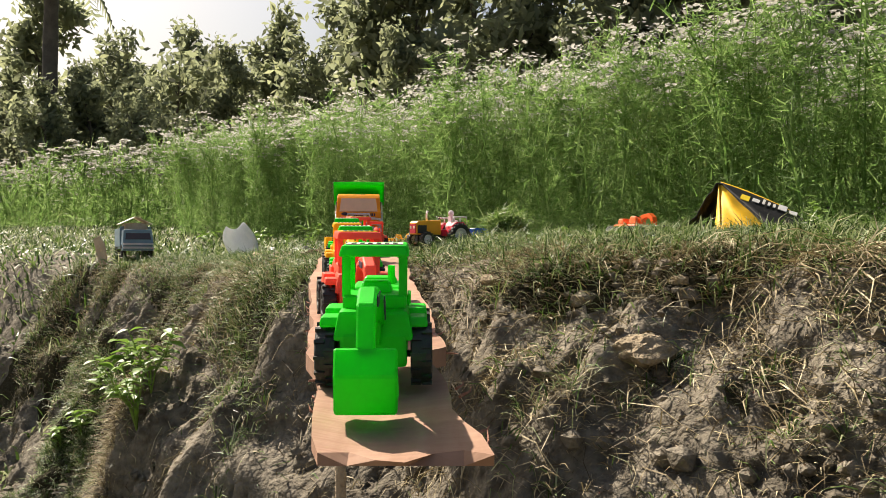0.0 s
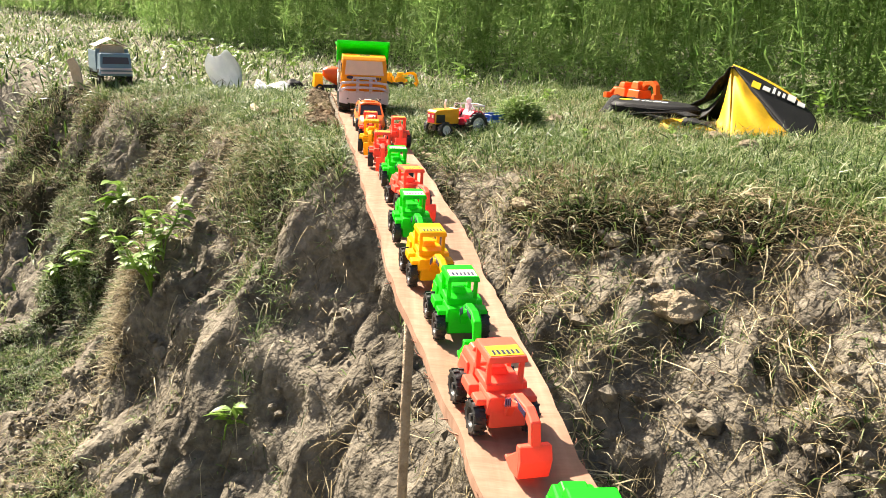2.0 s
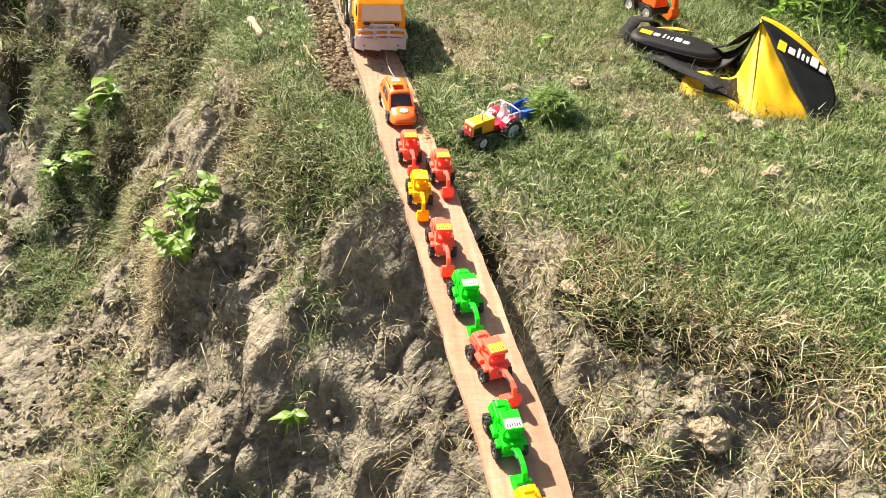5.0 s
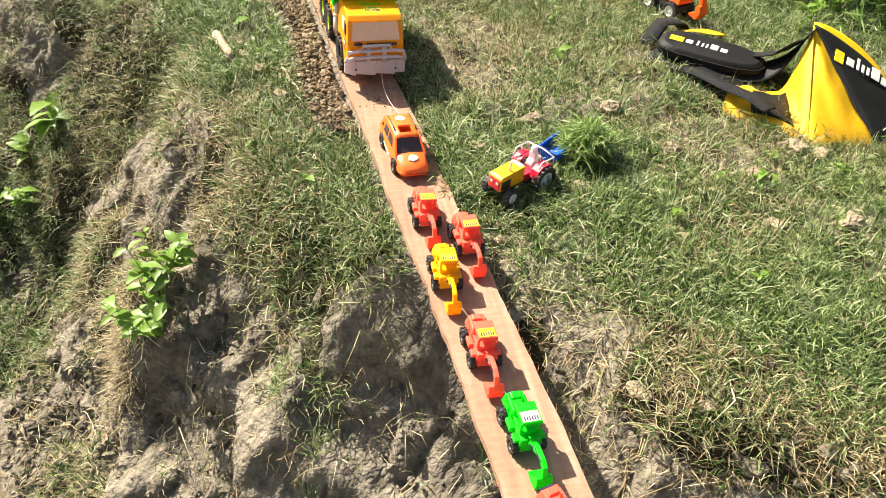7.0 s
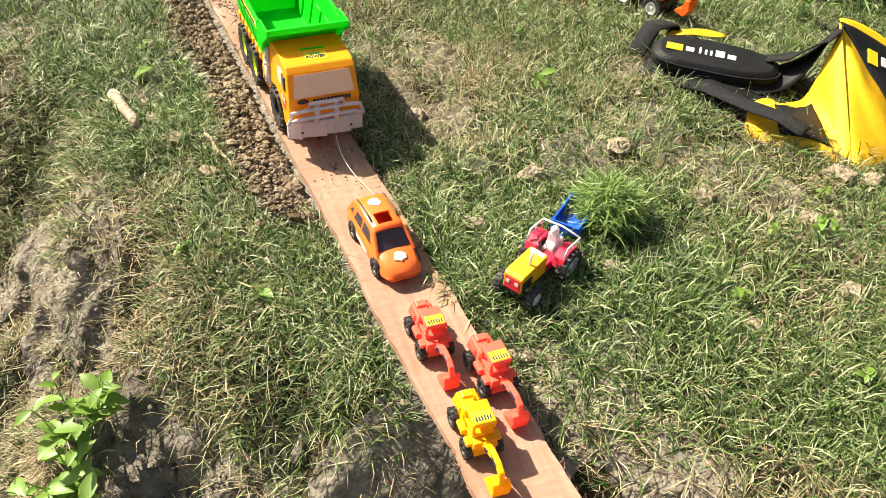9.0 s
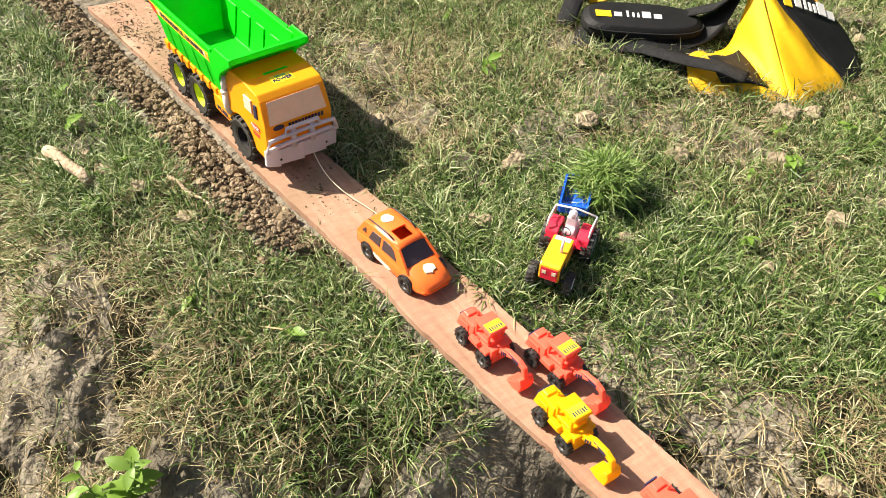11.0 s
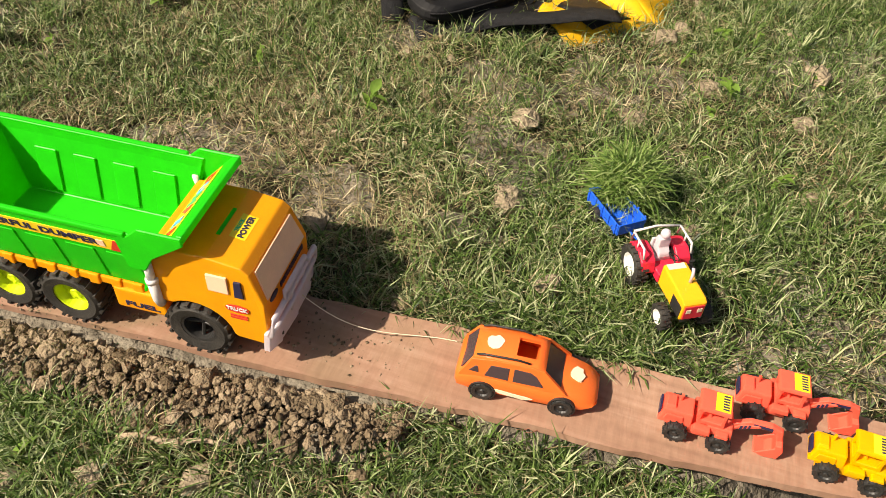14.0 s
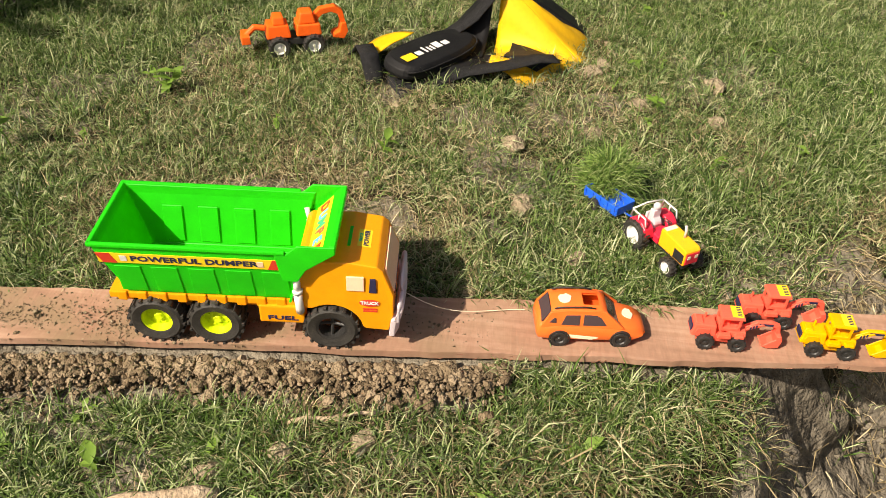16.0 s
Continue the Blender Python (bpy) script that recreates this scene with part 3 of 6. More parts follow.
def box(bm, x0, x1, y0, y1, z0, z1, top=(1, 1), shift=0.0):
    """A box; its top may be narrower (top) and pushed along x (shift)."""
    cx, cy = (x0 + x1) / 2, (y0 + y1) / 2
    vs = []
    for z, kx, ky, s in ((z0, 1, 1, 0), (z1, top[0], top[1], shift)):
        for x, y in ((x0, y0), (x1, y0), (x1, y1), (x0, y1)):
            vs.append(bm.verts.new((cx + (x - cx) * kx + s, cy + (y - cy) * ky, z)))
    for f in ((3, 2, 1, 0), (4, 5, 6, 7), (0, 1, 5, 4), (1, 2, 6, 5), (2, 3, 7, 6), (3, 0, 4, 7)):
        bm.faces.new([vs[i] for i in f])
    return vs


def prism(bm, outline, y0, y1, k0=1.0, k1=1.0):
    """A side outline of (x, z) pushed through from y0 to y1."""
    cx = sum(p[0] for p in outline) / len(outline)
    cz = sum(p[1] for p in outline) / len(outline)
    a = [bm.verts.new((cx + (x - cx) * k0, y0, cz + (z - cz) * k0)) for x, z in outline]
    b = [bm.verts.new((cx + (x - cx) * k1, y1, cz + (z - cz) * k1)) for x, z in outline]
    bm.faces.new(a[::-1])
    bm.faces.new(b)
    n = len(a)
    for i in range(n):
        bm.faces.new((a[i], a[(i + 1) % n], b[(i + 1) % n], b[i]))


def tube(bm, pts, r, seg=8, r1=None):
    """A round bar along a line of points, closed at both ends."""
    pts = [Vector(p) for p in pts]
    rings = []
    for i, p in enumerate(pts):
        d = (pts[min(i + 1, len(pts) - 1)] - pts[max(i - 1, 0)]).normalized()
        u = d.cross(Vector((0.31, 0.52, 0.79))).normalized()
        w = d.cross(u)
        rad = r if r1 is None else r + (r1 - r) * i / (len(pts) - 1)
        rings.append([bm.verts.new(p + (u * math.cos(t) + w * math.sin(t)) * rad) for t in (2 * math.pi * k / seg for k in range(seg))])
    for a, b in zip(rings[:-1], rings[1:]):
        for k in range(seg):
            bm.faces.new((a[k], a[(k + 1) % seg], b[(k + 1) % seg], b[k]))
    bm.faces.new(rings[0][::-1])
    bm.faces.new(rings[-1])


def lathe(bm, profile, seg=24, axis="y", centre=(0, 0, 0), close=True):
    """Turns (radius, offset) pairs round the y axis."""
    rings = []
    for r, o in profile:
        rings.append([bm.verts.new((centre[0] + r * math.cos(2 * math.pi * k / seg), centre[1] + o, centre[2] + r * math.sin(2 * math.pi * k / seg))) for k in range(seg)])
    pairs = list(zip(rings, rings[1:] + (rings[:1] if close else [])))
    for a, b in pairs:
        for k in range(seg):
            bm.faces.new((a[k], a[(k + 1) % seg], b[(k + 1) % seg], b[k]))


def tyre_mesh(bm, r, w, lugs, lug_h, hole):
    lathe(bm, [(hole, -w * 0.42), (r * 0.86, -w * 0.5), (r * 0.97, -w * 0.42), (r, -w * 0.2), (r, w * 0.2), (r * 0.97, w * 0.42), (r * 0.86, w * 0.5), (hole, w * 0.42)], 28)
    for k in range(lugs):
        a = 2 * math.pi * k / lugs
        for side in (-1, 1):
            t = a + (0.5 if side > 0 else 0) * 2 * math.pi / lugs
            m = Matrix.Rotation(-t, 4, "Y") @ Matrix.Translation((r, side * w * 0.25, 0))
            o = len(bm.verts)
            vs = box(bm, -lug_h, lug_h, -w * 0.24, w * 0.24, -r * 0.055, r * 0.055, (1, 1))
            for v in vs:
                v.co = m @ v.co


def lettering(name, body, size, mat, parent, m, depth=0.00025, label="", bold=0.0, stretch=1.0):
    """Raised lettering in the built-in font, as a mesh."""
    cu = bpy.data.curves.new(name, "FONT")
    cu.body, cu.size, cu.extrude, cu.offset, cu.resolution_u = body, size, depth, bold * size, 2
    cu.align_x = "CENTER"
    cu.align_y = "CENTER"
    tmp = new(name, cu)
    bpy.context.view_layer.update()
    me = bpy.data.meshes.new_from_object(tmp.evaluated_get(bpy.context.evaluated_depsgraph_get()))
    bpy.data.objects.remove(tmp)
    me.materials.clear()
    me.materials.append(mat)
    ob = new(name, me)
    ob.parent = parent
    ob.matrix_basis = m @ Matrix.Diagonal((stretch, 1, 1, 1))
    if label:
        ob["label"] = label
    return ob


def plate(bm, m, w, h, t=0.0003, skew=0.0):
    """A thin sticker of w by h in the xy plane of m."""
    vs = box(bm, -w / 2, w / 2, -h / 2, h / 2, 0, t)
    for v in vs:
        v.co.x += skew * v.co.y
        v.co = m @ v.co


P_GREEN = plastic("green_plastic", (0.012, 0.74, 0.014), 0.42, 0.45)
P_ORANGE = plastic("orange_plastic", (0.98, 0.40, 0.008), 0.36, 0.3)
P_YELLOW = plastic("yellow_plastic", (0.95, 0.56, 0.003), 0.4, 0.42)
P_RED = plastic("red_orange_plastic", (0.98, 0.19, 0.115), 0.40, 0.45)
P_CAR = plastic("car_orange_plastic", (0.93, 0.185, 0.032), 0.33, 0.2)
P_BLACK = material("black_plastic", [(0.3, (0.012, 0.012, 0.012)), (0.7, (0.03, 0.029, 0.028))], scale=80, rough=0.5, bump=0.1, bump_scale=400)
P_TYRE = material("dusty_black_tyre", [(0.3, (0.014, 0.013, 0.012)), (0.6, (0.035, 0.032, 0.028)), (0.85, (0.12, 0.1, 0.075))], scale=70, rough=0.6, bump=0.15, bump_scale=400)
P_LIME = plastic("lime_plastic", (0.55, 0.68, 0.01), 0.4)
P_WHITE = plastic("white_plastic", (0.74, 0.72, 0.70), 0.45, 0.1)
P_LILAC = plastic("pale_lilac_plastic", (0.78, 0.70, 0.74), 0.4, 0.35)
P_CREAM = plastic("cream_sticker", (0.74, 0.66, 0.48), 0.5)
P_STICK = plastic("yellow_sticker", (0.85, 0.60, 0.02), 0.35)
P_NAVY = plastic("navy_print", (0.02, 0.02, 0.06), 0.4)
P_CRIMSON = plastic("red_print", (0.6, 0.04, 0.02), 0.4)
P_HOOD = plastic("tractor_yellow", (0.86, 0.40, 0.012), 0.35)
P_BLUE = plastic("blue_plastic", (0.01, 0.10, 0.62), 0.4)
P_TRED = plastic("tractor_red", (0.62, 0.02, 0.05), 0.35)
P_DARKPANE = plastic("dark_pane", (0.06, 0.04, 0.045), 0.2)
P_PINK = plastic("pink_window_sticker", (0.88, 0.56, 0.38), 0.4)
P_PRINTBLUE = plastic("blue_print", (0.1, 0.45, 0.75), 0.4)
P_PRINTGREEN = plastic("green_print", (0.05, 0.5, 0.2), 0.4)
P_BAGY = material("yellow_cloth", [(0.3, (0.62, 0.33, 0.004)), (0.7, (0.80, 0.46, 0.008))], scale=14, rough=0.6, bump=0.03, bump_scale=700, spec=0.3)
P_BAGK = material("black_cloth", [(0.3, (0.005, 0.005, 0.006)), (0.7, (0.013, 0.013, 0.014))], scale=30, rough=0.6, bump=0.05, bump_scale=700, spec=0.18)
P_STRAP = material("black_webbing", [(0.3, (0.007, 0.007, 0.008)), (0.7, (0.025, 0.025, 0.027))], scale=120, rough=0.8, bump=0.6, bump_scale=900, spec=0.25)
P_TWIG = material("dry_twig", [(0.3, (0.26, 0.18, 0.11)), (0.7, (0.48, 0.38, 0.27))], scale=50, rough=0.85, bump=0.5, bump_scale=200)
P_SHEET = material("thin_white_plastic", [(0.3, (0.66, 0.68, 0.70)), (0.7, (0.82, 0.83, 0.84))], scale=20, rough=0.4, trans=0.35)
P_TRUCKBLUE = plastic("blue_grey_plastic", (0.16, 0.24, 0.31), 0.4)
P_PAPER = material("tan_card", [(0.3, (0.42, 0.31, 0.2)), (0.7, (0.62, 0.5, 0.36))], scale=30, rough=0.8, bump=0.2)


def board_x(y):
    return -0.008 - 0.115 * (y - 0.175) + np.interp(y, [0.175, 0.31, 0.43, 0.6, 0.75, 0.875, 1.0], [0, -0.001, -0.002, -0.0035, -0.0035, -0.002, 0])


def board_z(y):
    return float(np.interp(y, [0.15, 0.57, 0.68, 0.78, 0.96, 1.2, 1.5, 2.3], [-0.0455, -0.024, -0.016, -0.011, -0.004, -0.004, -0.003, -0.004]))


def wood_material():
    m = material("sawn_wood", [(0.25, (0.17, 0.092, 0.060)), (0.5, (0.31, 0.182, 0.122)), (0.75, (0.47, 0.315, 0.228))], scale=16, rough=0.85, bump=0.1, bump_scale=160, spec=0.2)
    nt, n = m.node_tree, m.node_tree.nodes
    ln = nt.links.new
    co = n.new("ShaderNodeTexCoord")
    sc = n.new("ShaderNodeMapping")
    sc.inputs["Scale"].default_value = (120, 5, 40)
    ln(co.outputs["Object"], sc.inputs["Vector"])
    grain = n.new("ShaderNodeTexNoise")
    grain.inputs["Scale"].default_value, grain.inputs["Detail"].default_value = 1.0, 6
    ln(sc.outputs[0], grain.inputs["Vector"])
    sc2 = n.new("ShaderNodeMapping")
    sc2.inputs["Scale"].default_value, sc2.inputs["Rotation"].default_value = (25, 170, 20), (0, 0, 0.2)
    ln(co.outputs["Object"], sc2.inputs["Vector"])
    saw = n.new("ShaderNodeTexNoise")
    saw.inputs["Scale"].default_value, saw.inputs["Detail"].default_value = 1.0, 3
    ln(sc2.outputs[0], saw.inputs["Vector"])
    ramp = n["Color Ramp"] if "Color Ramp" in n else next(k for k in n if k.type == "VALTORGB")
    old = ramp.inputs[0].links[0].from_socket
    a = n.new("ShaderNodeMix")
    a.inputs[0].default_value = 0.45
    ln(old, a.inputs[2])
    ln(grain.outputs["Fac"], a.inputs[3])
    b = n.new("ShaderNodeMix")
    b.inputs[0].default_value = 0.1
    ln(a.outputs[0], b.inputs[2])
    ln(saw.outputs["Fac"], b.inputs[3])
    ln(b.outputs[0], ramp.inputs[0])
    # trodden-in soil on the stretch round the truck
    sep = n.new("ShaderNodeSeparateXYZ")
    ln(co.outputs["Object"], sep.inputs[0])
    along = n.new("ShaderNodeMapRange")
    along.inputs[1].default_value, along.inputs[2].default_value = 1.36, 1.56
    ln(sep.outputs["Y"], along.inputs[0])
    patches = n.new("ShaderNodeTexNoise")
    patches.inputs["Scale"].default_value, patches.inputs["Detail"].default_value = 22, 8
    ln(co.outputs["Object"], patches.inputs["Vector"])
    mask = n.new("ShaderNodeMapRange")
    mask.inputs[1].default_value, mask.inputs[2].default_value, mask.inputs[4].default_value = 0.42, 0.6, 0.9
    ln(patches.outputs["Fac"], mask.inputs[0])
    both = n.new("ShaderNodeMath")
    both.operation = "MULTIPLY"
    ln(along.outputs[0], both.inputs[0])
    ln(mask.outputs[0], both.inputs[1])
    dirt = n.new("ShaderNodeMix")
    dirt.data_type = "RGBA"
    dirt.inputs[7].default_value = (0.24, 0.165, 0.10, 1)
    ln(both.outputs[0], dirt.inputs[0])
    ln(ramp.outputs[0], dirt.inputs[6])
    ln(dirt.outputs[2], n["Principled BSDF"].inputs["Base Color"])
    bump = next(k for k in n if k.type == "BUMP")
    ln(saw.outputs["Fac"], bump.inputs["Height"])
    return m


M_WOOD = wood_material()
M_BARKEDGE = material("red_bark", [(0.3, (0.16, 0.06, 0.035)), (0.7, (0.34, 0.16, 0.10))], scale=60, rough=0.9, bump=0.6, bump_scale=220)


# ---------------------------------------------------------------- the board
def make_board():
    t = thing("wooden_board", Matrix(), "long rough-sawn pinkish wooden plank reaching out over the bank", "plank")
    bm = bmesh.new()
    ys = sorted(list(np.arange(0.172, 2.05, 0.012)) + [0.2905, 0.2945, 0.298])
    top, bot = [], []
    for i, y in enumerate(ys):
        hw = float(np.interp(y, [0.172, 0.31, 0.43, 0.6, 1.1, 2.05], [0.0195, 0.0255, 0.031, 0.0378, 0.0395, 0.0385]))
        z, xc = board_z(y), board_x(y)
        l = xc - hw + 0.0022 * float(vnoise(y, 0, 0.06, 51)) + 0.0011 * float(vnoise(y, 0, 0.017, 52))
        r = xc + hw + 0.0022 * float(vnoise(y, 5, 0.05, 53)) + 0.0012 * float(vnoise(y, 5, 0.017, 54))
        # a piece has broken out of the edge near the tip
        r += float(np.interp(y, [0.18, 0.20, 0.23, 0.256, 0.291, 0.296], [0, -0.003, -0.0065, -0.0085, -0.0095, 0]))
        row_t, row_b = [], []
        for k in range(7):
            x = l + (r - l) * k / 6
            cup = 0.0012 * ((k - 3) / 3) ** 2 + 0.0008 * float(vnoise(x * 3, y, 0.05, 55))
            row_t.append(bm.verts.new((x, y + (0.004 * math.sin(k * 1.7) if i == 0 else 0), z + cup)))
            row_b.append(bm.verts.new((x, y, z - float(np.interp(y, [0.17, 0.35], [0.0017, 0.0065])))))
        top.append(row_t)
        bot.append(row_b)
    for i in range(len(ys) - 1):
        for k in range(6):
            bm.faces.new((top[i][k], top[i][k + 1], top[i + 1][k + 1], top[i + 1][k]))
            bm.faces.new((bot[i][k], bot[i + 1][k], bot[i + 1][k + 1], bot[i][k + 1]))
        bm.faces.new((top[i][0], top[i + 1][0], bot[i + 1][0], bot[i][0]))
        bm.faces.new((top[i][6], bot[i][6], bot[i + 1][6], top[i + 1][6]))
    for i, s in ((0, 1), (-1, -1)):
        for k in range(6):
            bm.faces.new((top[i][k], bot[i][k], bot[i][k + 1], top[i][k + 1])[::s])
    part("plank", bm, M_WOOD, t)
    # frayed strips of bark and splinters along both edges
    r = random.Random(3)
    bm = bmesh.new()
    for i in range(170):
        y = r.uniform(0.18, 1.5)
        side = r.choice((-1, 1))
        hw = float(np.interp(y, [0.172, 0.31, 0.43, 0.6, 1.1, 2.05], [0.0195, 0.0255, 0.031, 0.0378, 0.0395, 0.0385]))
        x = float(board_x(y)) + side * hw
        z = board_z(y) - r.uniform(0.0005, 0.006)
        a = r.uniform(-0.5, 0.5)
        l = r.uniform(0.004, 0.016)
        out = r.uniform(0.0, 0.005)
        p = [(x - side * 0.002, y, z), (x + side * out * 0.6, y + l * 0.5, z + a * 0.003), (x + side * out, y + l, z + a * 0.006)]
        tube(bm, p, 0.0006, 4, 0.0001)
    part("bark_splinters", bm, M_BARKEDGE, t, "frayed reddish bark along the plank's edges")
    return t


make_board()
post = thing("support_stick", Matrix(), "thin upright wooden stick propping the plank from below", "stick")
bm = bmesh.new()
tube(bm, [(-0.078, 0.62, board_z(0.62) - 0.006), (-0.079, 0.625, -0.15), (-0.08, 0.63, float(height(-0.08, 0.63)) - 0.03)], 0.0045, 8)
part("stick", bm, P_TWIG, post, shade=True)


# ---------------------------------------------------------------- dumper truck
def make_dumper():
    y0 = 1.66
    t = thing("toy_dumper_truck", pose(-0.1715, 1.658, board_z(y0) + 0.0005, 0, 0, -84.7) @ Matrix.Scale(0.988, 4), "large toy dump truck with green tipping body and orange cab", "toy truck")
    # chassis
    bm = bmesh.new()
    box(bm, -0.128, 0.06, -0.026, 0.026, 0.038, 0.052)
    box(bm, -0.135, 0.056, -0.0395, 0.0395, 0.0525, 0.0598)
    for k in range(9):
        x = -0.122 + k * 0.019
        for s in (-1, 1):
            box(bm, x - 0.0045, x + 0.0045, s * 0.0395 - 0.0016, s * 0.0395 + 0.0016, 0.051, 0.0615)
    part("chassis", bm, P_ORANGE, t, "orange plastic frame", bevel=0.0012)
    for s in (-1, 1):
        bm = bmesh.new()
        box(bm, 0.008, 0.052, s * 0.034 - 0.0085, s * 0.034 + 0.0085, 0.032, 0.0535)
        tank = part("fuel_tank", bm, P_ORANGE, t, bevel=0.002)
        if s < 0:
            lettering("lettering", "FUEL", 0.0072, P_NAVY, tank, pose(0.031, -0.0428, 0.0385, 90, 0, 0), bold=0.03, stretch=1.9)
    # tipping body: a deep flared tub with ribs
    bm = bmesh.new()
    th = 0.0018

    def side_pts(k):
        b = [(-0.116 + k, -0.0375 + k, 0.060 + k), (0.041 - k, -0.0375 + k, 0.060 + k), (0.041 - k, 0.0375 - k, 0.060 + k), (-0.116 + k, 0.0375 - k, 0.060 + k)]
        m = [(-0.134 + k, -0.0475 + k, 0.1165), (0.053 - k, -0.0475 + k, 0.1165), (0.053 - k, 0.0475 - k, 0.1165), (-0.134 + k, 0.0475 - k, 0.1165)]
        r = [(-0.136 + k, -0.048 + k, 0.126), (0.056 - k, -0.048 + k, 0.126), (0.056 - k, 0.048 - k, 0.126), (-0.136 + k, 0.048 - k, 0.126)]
        return b, m, r
    ob_, om_, or_ = [[bm.verts.new(p) for p in q] for q in side_pts(0)]
    ib_, im_, ir_ = [[bm.verts.new(p) for p in q] for q in side_pts(th)]
    bm.faces.new(ob_[::-1])
    bm.faces.new(ib_)
    for a, b in ((ob_, om_), (om_, or_)):
        for i in (0, 2, 3):
            bm.faces.new((a[i], a[(i + 1) % 4], b[(i + 1) % 4], b[i]))
    for a, b in ((ib_, im_), (im_, ir_)):
        for i in (0, 2, 3):
            bm.faces.new((a[(i + 1) % 4], a[i], b[i], b[(i + 1) % 4]))
    for i in (0, 2, 3):
        bm.faces.new((or_[i], or_[(i + 1) % 4], ir_[(i + 1) % 4], ir_[i]))
    # low front wall
    prism(bm, [(0.0385, 0.0605), (0.041, 0.0605), (0.050, 0.0985), (0.0475, 0.0985)], -0.0445, 0.0445)
    body = part("tipper_body", bm, P_GREEN, t, "bright green plastic tub", bevel=0.0006, seg=1)
    bm = bmesh.new()
    for s in (-1, 1):
        box(bm, -0.138, 0.040, s * 0.0485 - 0.002, s * 0.0485 + 0.002, 0.1235, 0.1275)
    box(bm, -0.1385, -0.1345, -0.05, 0.05, 0.1235, 0.1275)
    part("rim", bm, P_GREEN, body, bevel=0.001)
    for s in (-1, 1):
        for k in range(5):
            bm = bmesh.new()
            x = -0.108 + k * 0.034
            vs = box(bm, x - 0.0125, x + 0.0125, -0.0006, 0.0006, 0.0, 0.036, (0.95, 0.7))
            m = Matrix.Translation((0, s * 0.0385, 0.063)) @ Matrix.Rotation(-s * 0.176, 4, "X")
            for v in vs:
                v.co = m @ v.co
            part("rib", bm, P_GREEN, body, bevel=0.0009, seg=1)
    # inner ribs
    for s in (-1, 1):
        for k in range(4):
            bm = bmesh.new()
            x = -0.09 + k * 0.036
            vs = box(bm, x - 0.010, x + 0.010, -0.0006, 0.0006, 0.0, 0.04)
            m = Matrix.Translation((0, s * 0.0352, 0.066)) @ Matrix.Rotation(-s * 0.176, 4, "X")
            for v in vs:
                v.co = m @ v.co
            part("inner_rib", bm, P_GREEN, body, bevel=0.0006, seg=1)
    # the front wall leans forward over the cab as a canopy
    bm = bmesh.new()
    prism(bm, [(0.0465, 0.0985), (0.049, 0.0965), (0.082, 0.1275), (0.086, 0.1275), (0.086, 0.1345), (0.081, 0.1345)], -0.0475, 0.0475)
    for s in (-1, 1):
        prism(bm, [(0.030, 0.1235), (0.040, 0.1235), (0.052, 0.1345), (0.086, 0.1345), (0.086, 0.1265), (0.058, 0.106), (0.050, 0.092), (0.036, 0.092)], s * 0.0485 - 0.0012, s * 0.0485 + 0.0012)
    part("canopy", bm, P_GREEN, body, bevel=0.0007, seg=1)
    tilt_up = math.atan2(0.036, 0.0345)
    slope = Matrix.Translation((0.0655, 0, 0.1186)) @ Matrix.Rotation(-tilt_up, 4, "Y")
    bm = bmesh.new()
    plate(bm, slope, 0.024, 0.084)
    part("sticker", bm, P_STICK, t, "yellow sticker with coloured letters")
    for i, (ch, pm) in enumerate(zip("DUMPER", (P_CRIMSON, P_PRINTBLUE, P_PRINTGREEN, P_RED, P_PRINTBLUE, P_CRIMSON))):
        lettering("letter", ch, 0.0175, pm, t, slope @ pose(0, 0.033 - i * 0.0132, 0.0006, 0, 0, -90), bold=0.03)
    # side stickers
    for s in (-1, 1):
        m = Matrix.Translation((-0.046, s * 0.0468, 0.1095)) @ Matrix.Rotation(s * 0.17 * -1, 4, "X") @ (pose(0, 0, 0, 90, 0, 0) if s < 0 else pose(0, 0, 0, 90, 0, 180))
        bm = bmesh.new()
        plate(bm, m, 0.172, 0.0132, 0.0005)
        part("side_sticker", bm, P_STICK, t, "long yellow sticker with dark lettering")
        for e, q in ((-1, -0.078), (1, 0.078)):
            bm = bmesh.new()
            plate(bm, m @ pose(q * (1 if s < 0 else 1), 0, 0.0003), 0.013, 0.0132, 0.0005, 0.4 * e)
            part("sticker_end", bm, P_CRIMSON, t, "red end of the sticker")
            bm = bmesh.new()
            plate(bm, m @ pose(q * 0.80, 0, 0.0004), 0.006, 0.007, 0.0005)
            part("sticker_badge", bm, P_WHITE if e < 0 else P_PINK, t)
        lettering("lettering", "POWERFUL DUMPER", 0.0098, P_NAVY, t, m @ pose(0.002, 0, 0.0007), bold=0.025, stretch=1.28)
    # cab
    arch = [(0.078 + 0.031 * math.cos(a), 0.027 + 0.031 * math.sin(a)) for a in np.linspace(math.radians(125), math.radians(8), 9)]
    prof = [(0.047, 0.053)] + arch + [(0.1115, 0.029), (0.134, 0.0275), (0.1385, 0.048), (0.1385, 0.073), (0.1285, 0.101), (0.1225, 0.1065), (0.095, 0.1105), (0.052, 0.1095), (0.047, 0.104)]
    bm = bmesh.new()
    prism(bm, prof, -0.0425, 0.0425)
    for v in bm.verts:
        if v.co.z > 0.08:
            v.co.y *= 0.95
    cab = part("cab", bm, P_ORANGE, t, "orange plastic cab", bevel=0.0045, seg=3)
    bm = bmesh.new()
    p = [(0.1392, -0.036, 0.0745), (0.1392, 0.036, 0.0745), (0.1308, 0.033, 0.0995), (0.1308, -0.033, 0.0995)]
    a = [bm.verts.new(q) for q in p]
    b = [bm.verts.new((q[0] - 0.002, q[1], q[2] - 0.001)) for q in p]
    bm.faces.new(a)
